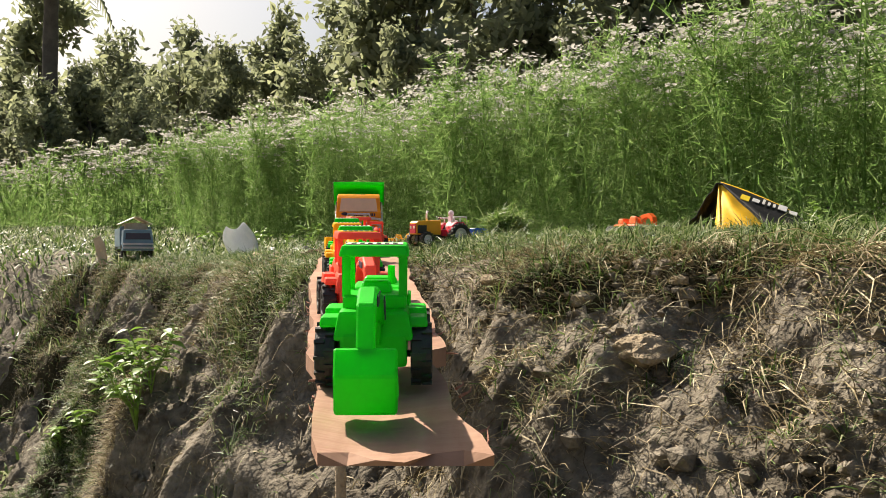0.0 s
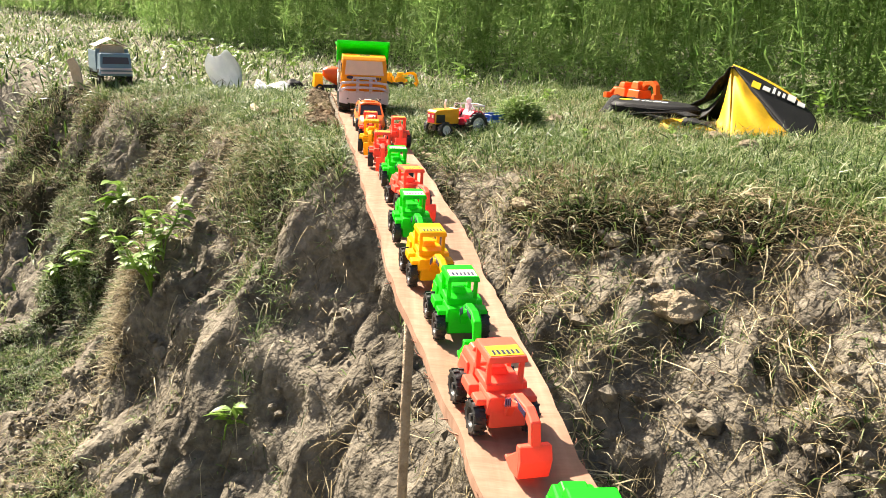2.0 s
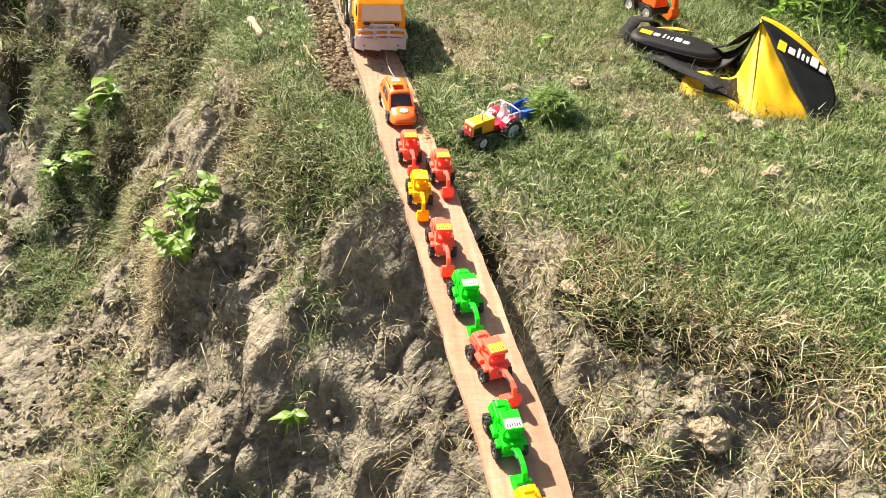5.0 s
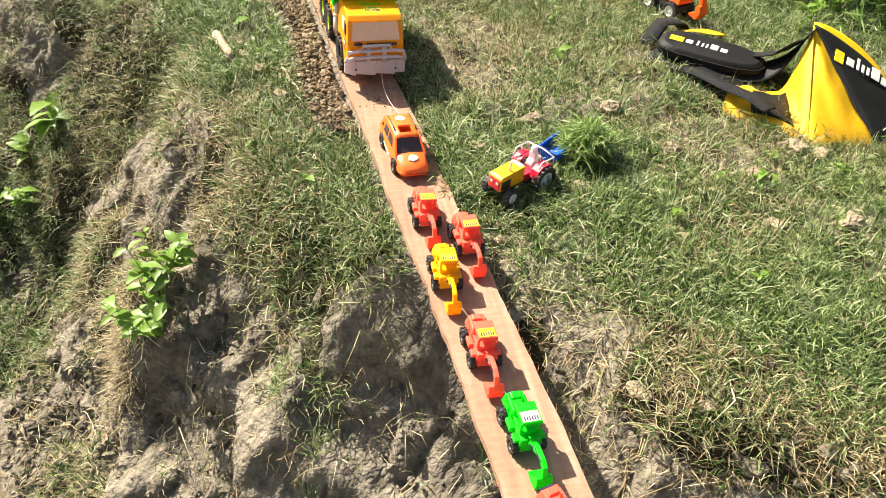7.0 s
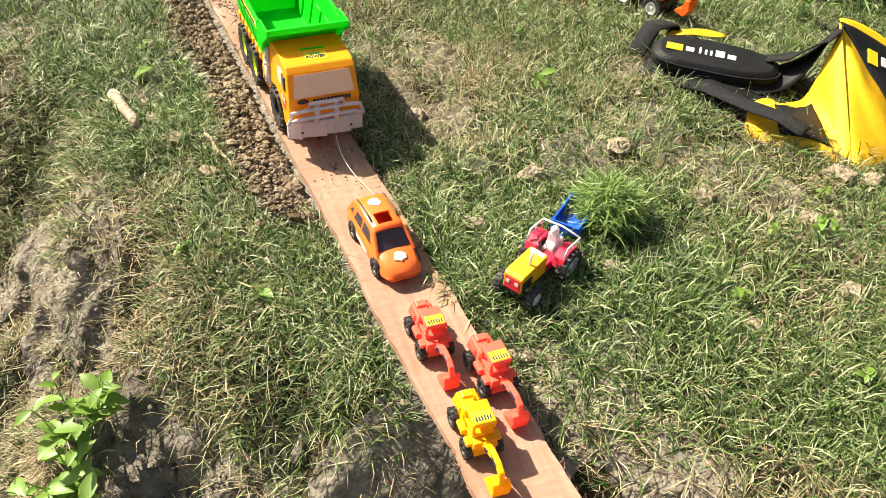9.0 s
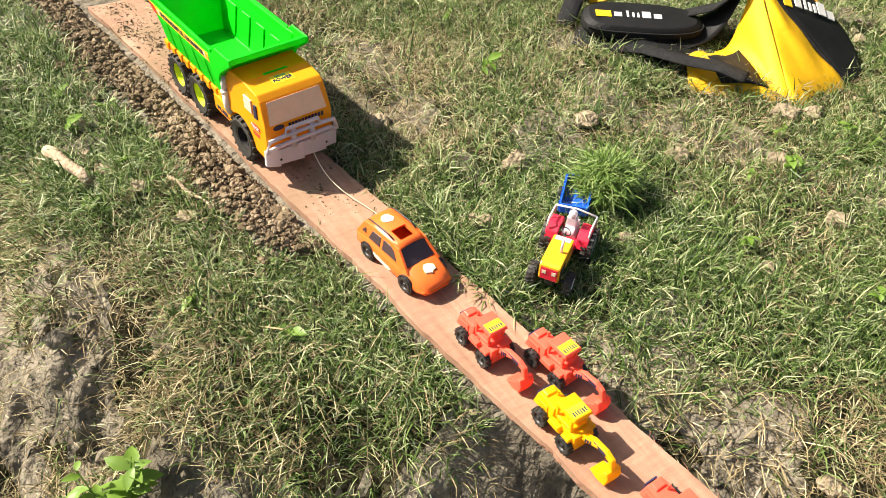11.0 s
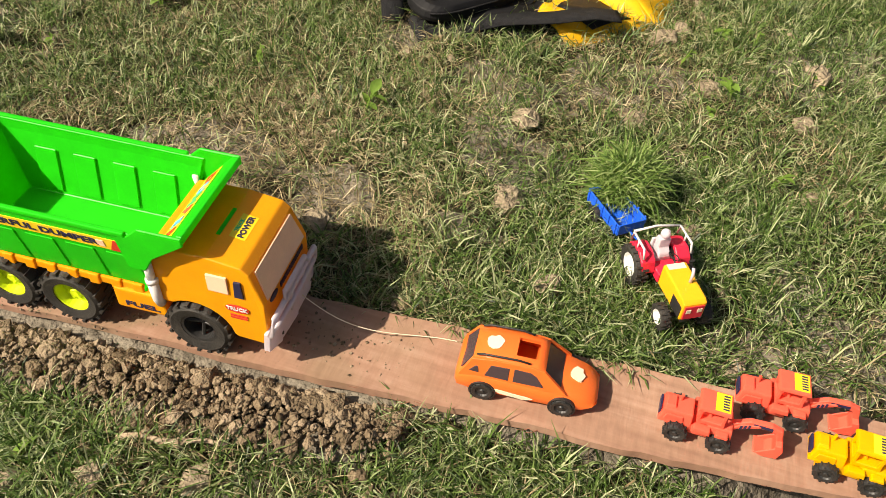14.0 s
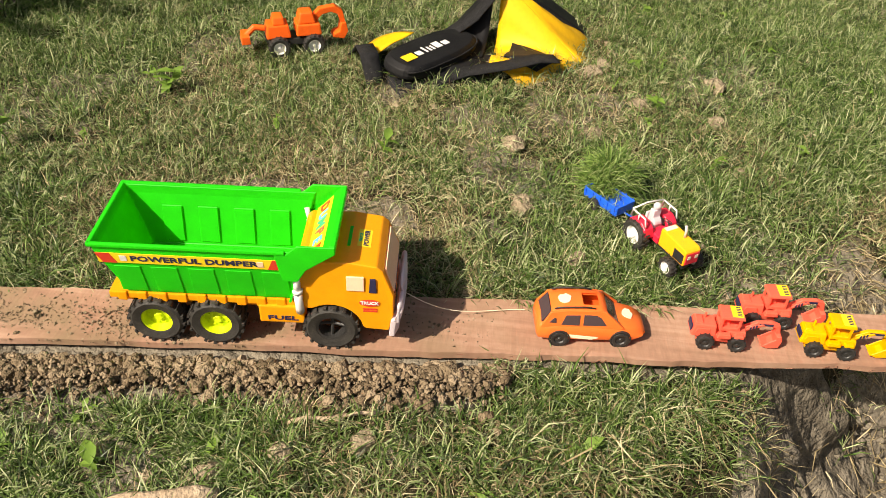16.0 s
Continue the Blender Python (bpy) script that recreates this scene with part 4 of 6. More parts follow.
    bm.faces.new(b[::-1])
    for i in range(4):
        bm.faces.new((a[i], b[i], b[(i + 1) % 4], a[(i + 1) % 4]))
    part("windscreen", bm, P_PINK, cab, "pale pink windscreen sticker")
    for s in (-1, 1):
        bm = bmesh.new()
        box(bm, 0.094, 0.1105, s * 0.0418 - 0.001, s * 0.0418 + 0.001, 0.078, 0.095)
        part("side_window", bm, P_PINK, cab, "pale pink window sticker", bevel=0.0004)
        bm = bmesh.new()
        box(bm, 0.115, 0.1225, s * 0.0418 - 0.001, s * 0.0418 + 0.001, 0.0765, 0.093, (0.7, 1))
        part("quarter_window", bm, P_NAVY, cab, "dark printed quarter window", bevel=0.0004)
        bm = bmesh.new()
        lathe(bm, [(0.0001, s * 0.0006), (1, s * 0.0006), (1, 0), (0.0001, 0)], 20)
        badge_m = Matrix.Translation((0.1155, s * 0.0424, 0.0635))
        for v in bm.verts:
            v.co = badge_m @ Vector((v.co.x * 0.0098, v.co.y, v.co.z * 0.0042))
        part("badge", bm, P_CRIMSON, cab, "oval red badge")
        lettering("lettering", "TRUCK", 0.0052, P_WHITE, cab, Matrix.Translation((0.1155, s * 0.0432, 0.0635)) @ (pose(0, 0, 0, 90, 0, 0) if s < 0 else pose(0, 0, 0, 90, 0, 180)), bold=0.03)
        bm = bmesh.new()
        for z in (0.0558, 0.053):
            box(bm, 0.109, 0.123, s * 0.0427 - 0.0003, s * 0.0427 + 0.0003, z - 0.0008, z + 0.0008)
        part("print_bars", bm, P_CRIMSON, cab)
    bm = bmesh.new()
    plate(bm, pose(0.108, 0, 0.1086, 0, 8.3, 0), 0.013, 0.026)
    part("roof_sticker", bm, P_STICK, cab, "yellow roof sticker")
    lettering("lettering", "POWER", 0.0068, P_NAVY, cab, pose(0.110, 0, 0.1088, 0, 8.3, 0) @ pose(0, 0, 0, 0, 0, 90), bold=0.03)
    lettering("lettering", "TRUCK", 0.0042, P_PRINTGREEN, cab, pose(0.1045, 0, 0.1096, 0, 8.3, 0) @ pose(0, 0, 0, 0, 0, 90), bold=0.03)
    bm = bmesh.new()
    box(bm, 0.0925, 0.0955, -0.015, 0.015, 0.1096, 0.1113)
    part("roof_slot", bm, P_GREEN, cab, "green slot in the roof")
    # print under the windscreen
    bm = bmesh.new()
    for k in range(11):
        y = -0.012 + k * 0.0042
        box(bm, 0.1376, 0.1392, y - 0.0015, y + 0.0015, 0.0655, 0.0705)
    part("front_print", bm, P_NAVY, cab, "unreadable dark lettering as bars")
    bm = bmesh.new()
    lathe(bm, [(0.0001, 0), (1, 0), (1, 0.001), (0.0001, 0.001)], 20)
    for v in bm.verts:
        v.co = Vector((0.1384 + v.co.y, -0.026 + v.co.x * 0.0068, 0.0695 + v.co.z * 0.003))
    part("front_badge", bm, P_NAVY, cab, "dark oval badge")
    # exhausts
    for s in (-1, 1):
        bm = bmesh.new()
        tube(bm, [(0.048, s * 0.0405, 0.047), (0.0485, s * 0.0435, 0.055), (0.0475, s * 0.0435, 0.075)], 0.0042, 12)
        tube(bm, [(0.0475, s * 0.0435, 0.075), (0.0475, s * 0.0435, 0.096)], 0.0035, 12)
        tube(bm, [(0.0475, s * 0.0435, 0.095), (0.0455, s * 0.0435, 0.109)], 0.0026, 12)
        tube(bm, [(0.0478, s * 0.0435, 0.0735), (0.0478, s * 0.0435, 0.0775)], 0.005, 12)
        part("exhaust_pipe", bm, P_WHITE, t, "white plastic exhaust pipe", shade=True)
    # bumper with bull bars
    bm = bmesh.new()
    out = [(0.1385, -0.046), (0.1425, -0.03), (0.1435, 0), (0.1425, 0.03), (0.1385, 0.046)]
    for (xa, ya), (xb, yb) in zip(out[:-1], out[1:]):
        vs = [bm.verts.new(q) for q in ((xa + 0.001, ya, 0.0235), (xb + 0.001, yb, 0.0205), (xb + 0.003, yb, 0.0455), (xa + 0.003, ya, 0.0445))]
        ws = [bm.verts.new((v.co.x - 0.0055, v.co.y, v.co.z)) for v in vs]
        bm.faces.new(vs)
        bm.faces.new(ws[::-1])
        for i in range(4):
            bm.faces.new((vs[i], ws[i], ws[(i + 1) % 4], vs[(i + 1) % 4]))
    bumper = part("bumper", bm, P_LILAC, t, "pale lilac plastic bumper", bevel=0.0006, seg=1)
    bm = bmesh.new()
    tube(bm, [(0.142, -0.046, 0.044), (0.1455, -0.034, 0.0505), (0.147, 0, 0.052), (0.1455, 0.034, 0.0505), (0.142, 0.046, 0.044)], 0.0026, 8)
    tube(bm, [(0.142, -0.046, 0.044), (0.1445, -0.041, 0.059), (0.1455, -0.025, 0.061), (0.1455, 0.025, 0.061), (0.1445, 0.041, 0.059), (0.142, 0.046, 0.044)], 0.0026, 8)
    tube(bm, [(0.1455, -0.023, 0.06), (0.1455, -0.020, 0.069), (0.1455, 0.02, 0.069), (0.1455, 0.023, 0.06)], 0.0024, 8)
    for y in (-0.012, 0.012):
        box(bm, 0.1435, 0.1468, y - 0.003, y + 0.003, 0.042, 0.069)
    part("bull_bar", bm, P_LILAC, bumper, "pale lilac plastic bull bars", shade=True)
    for y in (-0.03, 0.03):
        bm = bmesh.new()
        lathe(bm, [(0.0001, 0), (0.0016, 0), (0.0016, 0.001), (0.0001, 0.001)], 10)
        for v in bm.verts:
            v.co = Vector((0.1436 + v.co.y, y + v.co.x, 0.031 + v.co.z))
        part("screw", bm, P_BLACK, bumper)
    # wheels
    bm = bmesh.new()
    tyre_mesh(bm, 0.0255, 0.021, 18, 0.0012, 0.0148)
    tyre = part("tyre", bm, P_TYRE, None)
    bm = bmesh.new()
    lathe(bm, [(0.0001, -0.004), (0.0035, -0.0042), (0.0048, -0.0015), (0.0118, -0.0005), (0.0138, -0.0075), (0.0152, -0.0078), (0.0152, 0.006), (0.0001, 0.006)], 26, close=False)
    for k in range(8):
        a = 2 * math.pi * k / 8
        box(bm, 0.0085 * math.cos(a) - 0.0011, 0.0085 * math.cos(a) + 0.0011, -0.002, -0.0008, 0.0085 * math.sin(a) - 0.0011, 0.0085 * math.sin(a) + 0.0011)
    rim_ = part("rim", bm, P_LIME, None, "lime yellow wheel rim", shade=False)
    bm = bmesh.new()
    lathe(bm, [(0.0125, -0.008), (0.0152, -0.0085), (0.0152, 0.006), (0.0125, 0.006)], 26)
    for k in range(4):
        a = math.pi / 4 + math.pi * k / 2
        tube(bm, [(0, 0, 0), (0.0132 * math.cos(a), -0.003, 0.0132 * math.sin(a))], 0.0016, 6)
    rim_open = part("rim", bm, P_BLACK, None, "open black wheel rim")
    for x, rr in ((0.078, rim_open), (-0.0355, rim_), (-0.0935, rim_)):
        for s in (-1, 1):
            w = new("wheel")
            w.empty_display_size = 0.01
            w.parent = t
            w.matrix_basis = pose(x, s * 0.0345, 0.0279) @ (Matrix() if s < 0 else Matrix.Rotation(math.pi, 4, "Z")) @ Matrix.Scale(1.055, 4)
            share(tyre, "tyre", Matrix.Rotation(x * 40, 4, "Y"), w)
            share(rr, "rim", Matrix.Rotation(x * 31, 4, "Y"), w)
    for x in (0.078, -0.0355, -0.0935):
        bm = bmesh.new()
        tube(bm, [(x, -0.036, 0.0265), (x, 0.036, 0.0265)], 0.0018, 8)
        part("axle", bm, P_BLACK, t)
    for o in (tyre, rim_, rim_open):
        bpy.data.objects.remove(o)
    return t


make_dumper()


# ---------------------------------------------------------------- small diggers
def make_digger(mat, cat_label, sticker):
    t = thing("toy_digger", Matrix(), cat_label, "toy digger", "row of toy diggers on the plank")
    bm = bmesh.new()
    box(bm, -0.024, 0.024, -0.0095, 0.0095, 0.0065, 0.0165)
    box(bm, -0.031, -0.006, -0.0105, 0.0105, 0.0135, 0.0265, (0.86, 0.78), 0.001)
    box(bm, 0.004, 0.024, -0.0115, 0.0115, 0.014, 0.0225, (0.9, 0.85))
    part("body", bm, mat, t, bevel=0.0012)
    for s in (-1, 1):
        bm = bmesh.new()
        box(bm, -0.006, 0.008, s * 0.0125 - 0.003, s * 0.0125 + 0.003, 0.0165, 0.0215, (0.85, 0.9))
        box(bm, 0.011, 0.021, s * 0.0125 - 0.003, s * 0.0125 + 0.003, 0.0175, 0.0205, (0.85, 0.9))
        part("mudguard", bm, mat, t, bevel=0.0008)
        bm = bmesh.new()
        box(bm, -0.027, -0.012, s * 0.0098 - 0.0006, s * 0.0098 + 0.0006, 0.017, 0.0235, (0.8, 1))
        part("side_panel", bm, mat, t, bevel=0.0004, seg=1)
    bm = bmesh.new()
    box(bm, -0.0312, -0.0298, -0.0065, 0.0065, 0.0165, 0.0235)
    part("rear_vent", bm, P_NAVY, t, "dark rear vent sticker")
    # cab: sill, four posts, roof
    bm = bmesh.new()
    box(bm, -0.004, 0.0165, -0.0092, 0.0092, 0.0215, 0.0262)
    cab = part("cab", bm, mat, t, bevel=0.0006, seg=1)
    for x in (-0.003, 0.0145):
        for s in (-1, 1):
            bm = bmesh.new()
            box(bm, x - 0.0012, x + 0.0012, s * 0.0082 - 0.0012, s * 0.0082 + 0.0012, 0.0255, 0.038)
            part("cab_post", bm, mat, cab, bevel=0.0003, seg=1)
    bm = bmesh.new()
    box(bm, -0.001, 0.007, -0.005, 0.005, 0.0258, 0.0295, (0.7, 0.8))
    part("seat", bm, mat, cab, bevel=0.0006, seg=1)
    bm = bmesh.new()
    box(bm, -0.006, 0.0185, -0.0102, 0.0102, 0.0375, 0.0408, (0.92, 0.92))
    roof = part("roof", bm, mat, cab, bevel=0.0008)
    bm = bmesh.new()
    plate(bm, pose(0.0108, 0, 0.0408), 0.011, 0.0165)
    part("roof_sticker", bm, sticker, roof, "printed roof sticker")
    bm = bmesh.new()
    for k in range(6):
        plate(bm, pose(0.0128, -0.006 + k * 0.0024, 0.0411), 0.0045, 0.0013, 0.0002)
    part("print_mark", bm, P_NAVY, roof)
    bm = bmesh.new()
    tube(bm, [(-0.017, 0.004, 0.026), (-0.017, 0.004, 0.0325)], 0.0012, 8)
    part("exhaust_stub", bm, mat, t)
    bm = bmesh.new()
    box(bm, -0.028, -0.0195, -0.006, 0.006, 0.0262, 0.0285, (0.8, 0.8))
    part("hood_cover", bm, mat, t, bevel=0.0004, seg=1)
    # boom and stick, flat moulded arm
    bm = bmesh.new()
    arm = [(0.019, 0.0155), (0.023, 0.0235), (0.034, 0.0305), (0.049, 0.0318), (0.0575, 0.0285), (0.0605, 0.0165), (0.0565, 0.0155), (0.0535, 0.0245), (0.0475, 0.0262), (0.036, 0.0248), (0.028, 0.0195), (0.024, 0.0125)]
    prism(bm, arm, -0.0023, 0.0023)
    prism(bm, [(0.022, 0.018), (0.03, 0.021), (0.042, 0.0275), (0.04, 0.0295), (0.028, 0.0255)], -0.0034, 0.0034)
    boom = part("boom", bm, mat, t, bevel=0.0006, seg=1)
    for s in (-1, 1):
        bm = bmesh.new()
        vs = box(bm, -0.007, 0.007, -0.0002, 0.0002, -0.0013, 0.0013)
        m = Matrix.Translation((0.043, s * 0.0025, 0.0283))
        for v in vs:
            v.co = m @ v.co
        part("arm_sticker", bm, P_NAVY, boom)
        bm = bmesh.new()
        for k in range(3):
            vs = box(bm, -0.0008, 0.0008, -0.0002, 0.0002, -0.002, 0.002)
            m = Matrix.Translation((0.0285 + k * 0.0026, s * 0.0036, 0.0228 + k * 0.0016))
            for v in vs:
                v.co = m @ v.co
        part("arm_stripes", bm, P_NAVY, boom)
    bm = bmesh.new()
    buck = [(0.060, 0.0185), (0.0625, 0.012), (0.0605, 0.0025), (0.050, 0.001), (0.0425, 0.0035), (0.043, 0.005), (0.051, 0.0045), (0.0555, 0.0085), (0.0555, 0.0175)]
    prism(bm, buck, -0.0075, 0.0075)
    for s in (-1, 1):
        prism(bm, [(0.0595, 0.0165), (0.0605, 0.003), (0.0435, 0.0035), (0.054, 0.0125)], s * 0.007 - 0.0006, s * 0.007 + 0.0006)
    bucket = part("bucket", bm, mat, t, "curved plastic digging bucket", bevel=0.0005, seg=1)
    # wheels
    bm = bmesh.new()
    tyre_mesh(bm, 0.0086, 0.0062, 12, 0.0006, 0.005)
    tyre = part("tyre", bm, P_BLACK, None)
    bm = bmesh.new()
    lathe(bm, [(0.0001, -0.003), (0.0018, -0.003), (0.002, -0.0016), (0.0042, -0.0014), (0.0051, -0.0028), (0.0053, 0.0024), (0.0001, 0.0024)], 16, close=False)
    hub = part("hub", bm, P_BLACK, None)
    for x in (-0.016, 0.016):
        for s in (-1, 1):
            w = new("wheel")
            w.empty_display_size = 0.005
            w.parent = t
            w.matrix_basis = pose(x, s * 0.0136, 0.0092) @ (Matrix() if s < 0 else Matrix.Rotation(math.pi, 4, "Z"))
            share(tyre, "tyre", Matrix.Rotation(x * 60 + s, 4, "Y"), w)
            share(hub, "hub", Matrix(), w)
        bm = bmesh.new()
        tube(bm, [(x, -0.013, 0.0092), (x, 0.013, 0.0092)], 0.001, 6)
        part("axle", bm, P_BLACK, t)
    bpy.data.objects.remove(tyre)
    bpy.data.objects.remove(hub)
    return t


DIGGERS = [("red", -0.134, 1.192, 2), ("red", -0.0935, 1.138, 4), ("yellow", -0.1285, 1.082, 0), ("red", -0.1115, 0.968, 2), ("green", -0.094, 0.868, 5),
           ("red", -0.082, 0.768, 17), ("green", -0.080, 0.673, 7), ("yellow", -0.069, 0.578, 10), ("green", -0.053, 0.487, 8), ("red", -0.041, 0.378, 12), ("green", -0.0205, 0.252, 2)]
first = {}
for colour, x, y, turn in DIGGERS:
    pitch = math.degrees(math.atan2(board_z(y - 0.02) - board_z(y + 0.02), 0.04))
    m = Matrix.Translation((x, y, board_z(y) + 0.0015)) @ Matrix.Rotation(math.radians(-90 + turn), 4, "Z") @ Matrix.Rotation(math.radians(-pitch), 4, "Y")
    if colour in first:
        copy_thing(first[colour], m)
    else:
        pm, st, lab = {"red": (P_RED, P_STICK, "small red-orange plastic toy digger with a yellow roof sticker"),
                       "yellow": (P_YELLOW, P_STICK, "small yellow plastic toy digger with black wheels"),
                       "green": (P_GREEN, P_CREAM, "small bright green plastic toy digger with a pale roof sticker")}[colour]
        first[colour] = make_digger(pm, lab, st)
        first[colour].matrix_world = m


# ---------------------------------------------------------------- toy car
def make_car():
    y0 = 1.331
    t = thing("toy_car", pose(-0.1405, 1.325, board_z(y0) + 0.0008, 0, 0, -82.8) @ Matrix.Scale(0.92, 4), "orange plastic toy car with worn white patches on the plank", "toy car")
    L = 0.06
    # cross-sections: x, half width low, half width at the belt, belt height, bonnet or roof line handled apart
    bm = bmesh.new()
    secs = [(-0.0605, 0.0195, 0.019, 0.010, 0.022), (-0.058, 0.0225, 0.022, 0.0065, 0.0275), (-0.045, 0.024, 0.0235, 0.0055, 0.0285), (-0.02, 0.0242, 0.0235, 0.0055, 0.0282), (0.01, 0.0242, 0.0232, 0.0055, 0.0272),
            (0.03, 0.024, 0.0222, 0.0055, 0.0262), (0.048, 0.023, 0.0195, 0.006, 0.0225), (0.057, 0.0195, 0.0165, 0.0075, 0.018), (0.0605, 0.015, 0.013, 0.0095, 0.0145)]
    rings = []
    for x, wl, wb, z0, z1 in secs:
        ring = []
        for y, z in ((-wl * 0.86, z0), (-wl, z0 + 0.004), (-wl, (z0 + z1) / 2), (-wb, z1 - 0.003), (-wb * 0.86, z1), (0, z1 + 0.0012), (wb * 0.86, z1), (wb, z1 - 0.003), (wl, (z0 + z1) / 2), (wl, z0 + 0.004), (wl * 0.86, z0)):
            ring.append(bm.verts.new((x, y, z)))
        rings.append(ring)
    n = len(rings[0])
    for a, b in zip(rings[:-1], rings[1:]):
        for k in range(n):
            bm.faces.new((a[k], a[(k + 1) % n], b[(k + 1) % n], b[k]))
    bm.faces.new(rings[0])
    bm.faces.new(rings[-1][::-1])
    body = part("body", bm, P_CAR, t, "orange plastic car body", shade=True)
    # roof shell on posts
    bm = bmesh.new()
    roof = [(-0.047, 0.0185, 0.0435), (-0.03, 0.019, 0.0462), (-0.012, 0.019, 0.0468), (0.006, 0.0185, 0.0462), (0.0135, 0.018, 0.0445)]
    top = []
    for x, w, z in roof:
        top.append([bm.verts.new((x, y, zz)) for y, zz in ((-w, z - 0.0035), (-w * 0.9, z - 0.0008), (-w * 0.5, z + 0.0006), (0, z + 0.001), (w * 0.5, z + 0.0006), (w * 0.9, z - 0.0008), (w, z - 0.0035))])
    low = [[bm.verts.new((v.co.x, v.co.y * 0.94, v.co.z - 0.0022)) for v in r] for r in top]
    for i in range(len(roof) - 1):
        for k in range(6):
            if i == 2 and k in (2, 3):
                continue
            bm.faces.new((top[i][k], top[i][k + 1], top[i + 1][k + 1], top[i + 1][k]))
            bm.faces.new((low[i][k + 1], low[i][k], low[i + 1][k], low[i + 1][k + 1]))
    for e in (0, -1):
        for k in range(6):
            bm.faces.new((top[e][k], low[e][k], low[e][k + 1], top[e][k + 1]))
    for k in (0, 6):
        for i in range(len(roof) - 1):
            bm.faces.new((top[i][k], top[i + 1][k], low[i + 1][k], low[i][k]))
    part("roof", bm, P_CAR, body, "orange roof with an open sunroof", shade=True)
    for s in (-1, 1):
        def leaning(name, outline, proud, thick, mat, label):
            bm = bmesh.new()
            prism(bm, outline, 0.0, thick)
            for v in bm.verts:
                v.co.y = s * (0.0226 + proud - v.co.y - (v.co.z - 0.026) * 0.22)
            part(name, bm, mat, body, label, bevel=0.0003, seg=1)
        leaning("side_frame", [(-0.0575, 0.0245), (0.034, 0.0245), (0.0135, 0.0435), (0.004, 0.0455), (-0.03, 0.0455), (-0.0475, 0.043)], 0.0, 0.003, P_CAR, "orange upper side of the car")
        # dark panes fill the open windows in place of the shaded interior
        for outline in ([(-0.049, 0.031), (-0.0405, 0.0305), (-0.0415, 0.0365), (-0.0435, 0.037)], [(-0.0355, 0.0285), (-0.0155, 0.028), (-0.0155, 0.0405), (-0.031, 0.040)],
                        [(-0.0115, 0.028), (0.0145, 0.028), (0.0075, 0.0375), (0.002, 0.0405), (-0.0115, 0.041)]):
            leaning("side_opening_shade", outline, 0.0005, 0.002, P_DARKPANE, "dark pane painting the shaded inside of a side window opening")
        bm = bmesh.new()
        tube(bm, [(-0.044, s * 0.0155, 0.0462), (-0.038, s * 0.016, 0.0485), (-0.01, s * 0.016, 0.0495), (0.0, s * 0.0155, 0.0472)], 0.0009, 6)
        part("roof_rail", bm, P_BLACK, body, "black roof rail", shade=True)
        # worn white patches
        bm = bmesh.new()
        pts = [(-0.012 + 0.017 * math.cos(a) * (1 + 0.25 * math.sin(3 * a)), 0.0125 + 0.003 * math.sin(a) * (1 + 0.3 * math.cos(2 * a)) + 0.0035 * math.cos(a) * -0.5) for a in np.linspace(0, 2 * math.pi, 18)[:-1]]
        prism(bm, pts, s * 0.0238, s * 0.0247)
        part("worn_patch", bm, P_CREAM, body, "worn whitish patch")
    # dark plate painting the shade inside the open windscreen
    bm = bmesh.new()
    vs = [bm.verts.new(p) for p in ((0.0285, -0.0185, 0.0275), (0.0285, 0.0185, 0.0275), (0.0115, 0.016, 0.043), (0.0115, -0.016, 0.043))]
    ws = [bm.verts.new((v.co.x - 0.001, v.co.y, v.co.z - 0.0008)) for v in vs]
    bm.faces.new(vs)
    bm.faces.new(ws[::-1])
    for i in range(4):
        bm.faces.new((vs[i], ws[i], ws[(i + 1) % 4], vs[(i + 1) % 4]))
    part("windscreen", bm, P_DARKPANE, body, "dark pane painting the shaded inside of the windscreen opening")
    bm = bmesh.new()
    vs = [bm.verts.new(p) for p in ((-0.0565, -0.017, 0.0275), (-0.0565, 0.017, 0.0275), (-0.0475, 0.016, 0.0415), (-0.0475, -0.016, 0.0415))]
    ws = [bm.verts.new((v.co.x + 0.001, v.co.y, v.co.z - 0.0008)) for v in vs]
    bm.faces.new(vs)
    bm.faces.new(ws[::-1])
    for i in range(4):
        bm.faces.new((vs[i], ws[i], ws[(i + 1) % 4], vs[(i + 1) % 4]))
    part("rear_window", bm, P_DARKPANE, body, "dark rear window")

    def blob(cx, cy, cz, rx, ry, tilt, seed):
        b = bmesh.new()
        r = random.Random(seed)
        pts = [Vector((cx + rx * math.cos(a) * r.uniform(0.8, 1.15), cy + ry * math.sin(a) * r.uniform(0.8, 1.15), 0)) for a in np.linspace(0, 2 * math.pi, 15)[:-1]]
        up = [b.verts.new((p.x, p.y, cz + tilt * (p.x - cx) + 0.0008)) for p in pts]
        dn = [b.verts.new((p.x, p.y, cz + tilt * (p.x - cx) - 0.002)) for p in pts]
        b.faces.new(up)
        b.faces.new(dn[::-1])
        for i in range(len(up)):
            b.faces.new((up[i], dn[i], dn[(i + 1) % len(up)], up[(i + 1) % len(up)]))
        return b
    part("worn_patch", blob(-0.031, 0, 0.0469, 0.0075, 0.0075, 0.03, 1), P_CREAM, body, "worn whitish patch on the roof")
    part("worn_patch", blob(0.041, 0.001, 0.0258, 0.0058, 0.0078, -0.19, 2), P_CREAM, body, "worn whitish patch on the bonnet")
    bm = bmesh.new()
    tyre_mesh(bm, 0.0098, 0.0055, 14, 0.0003, 0.006)
    tyre = part("tyre", bm, P_BLACK, None)
    bm = bmesh.new()
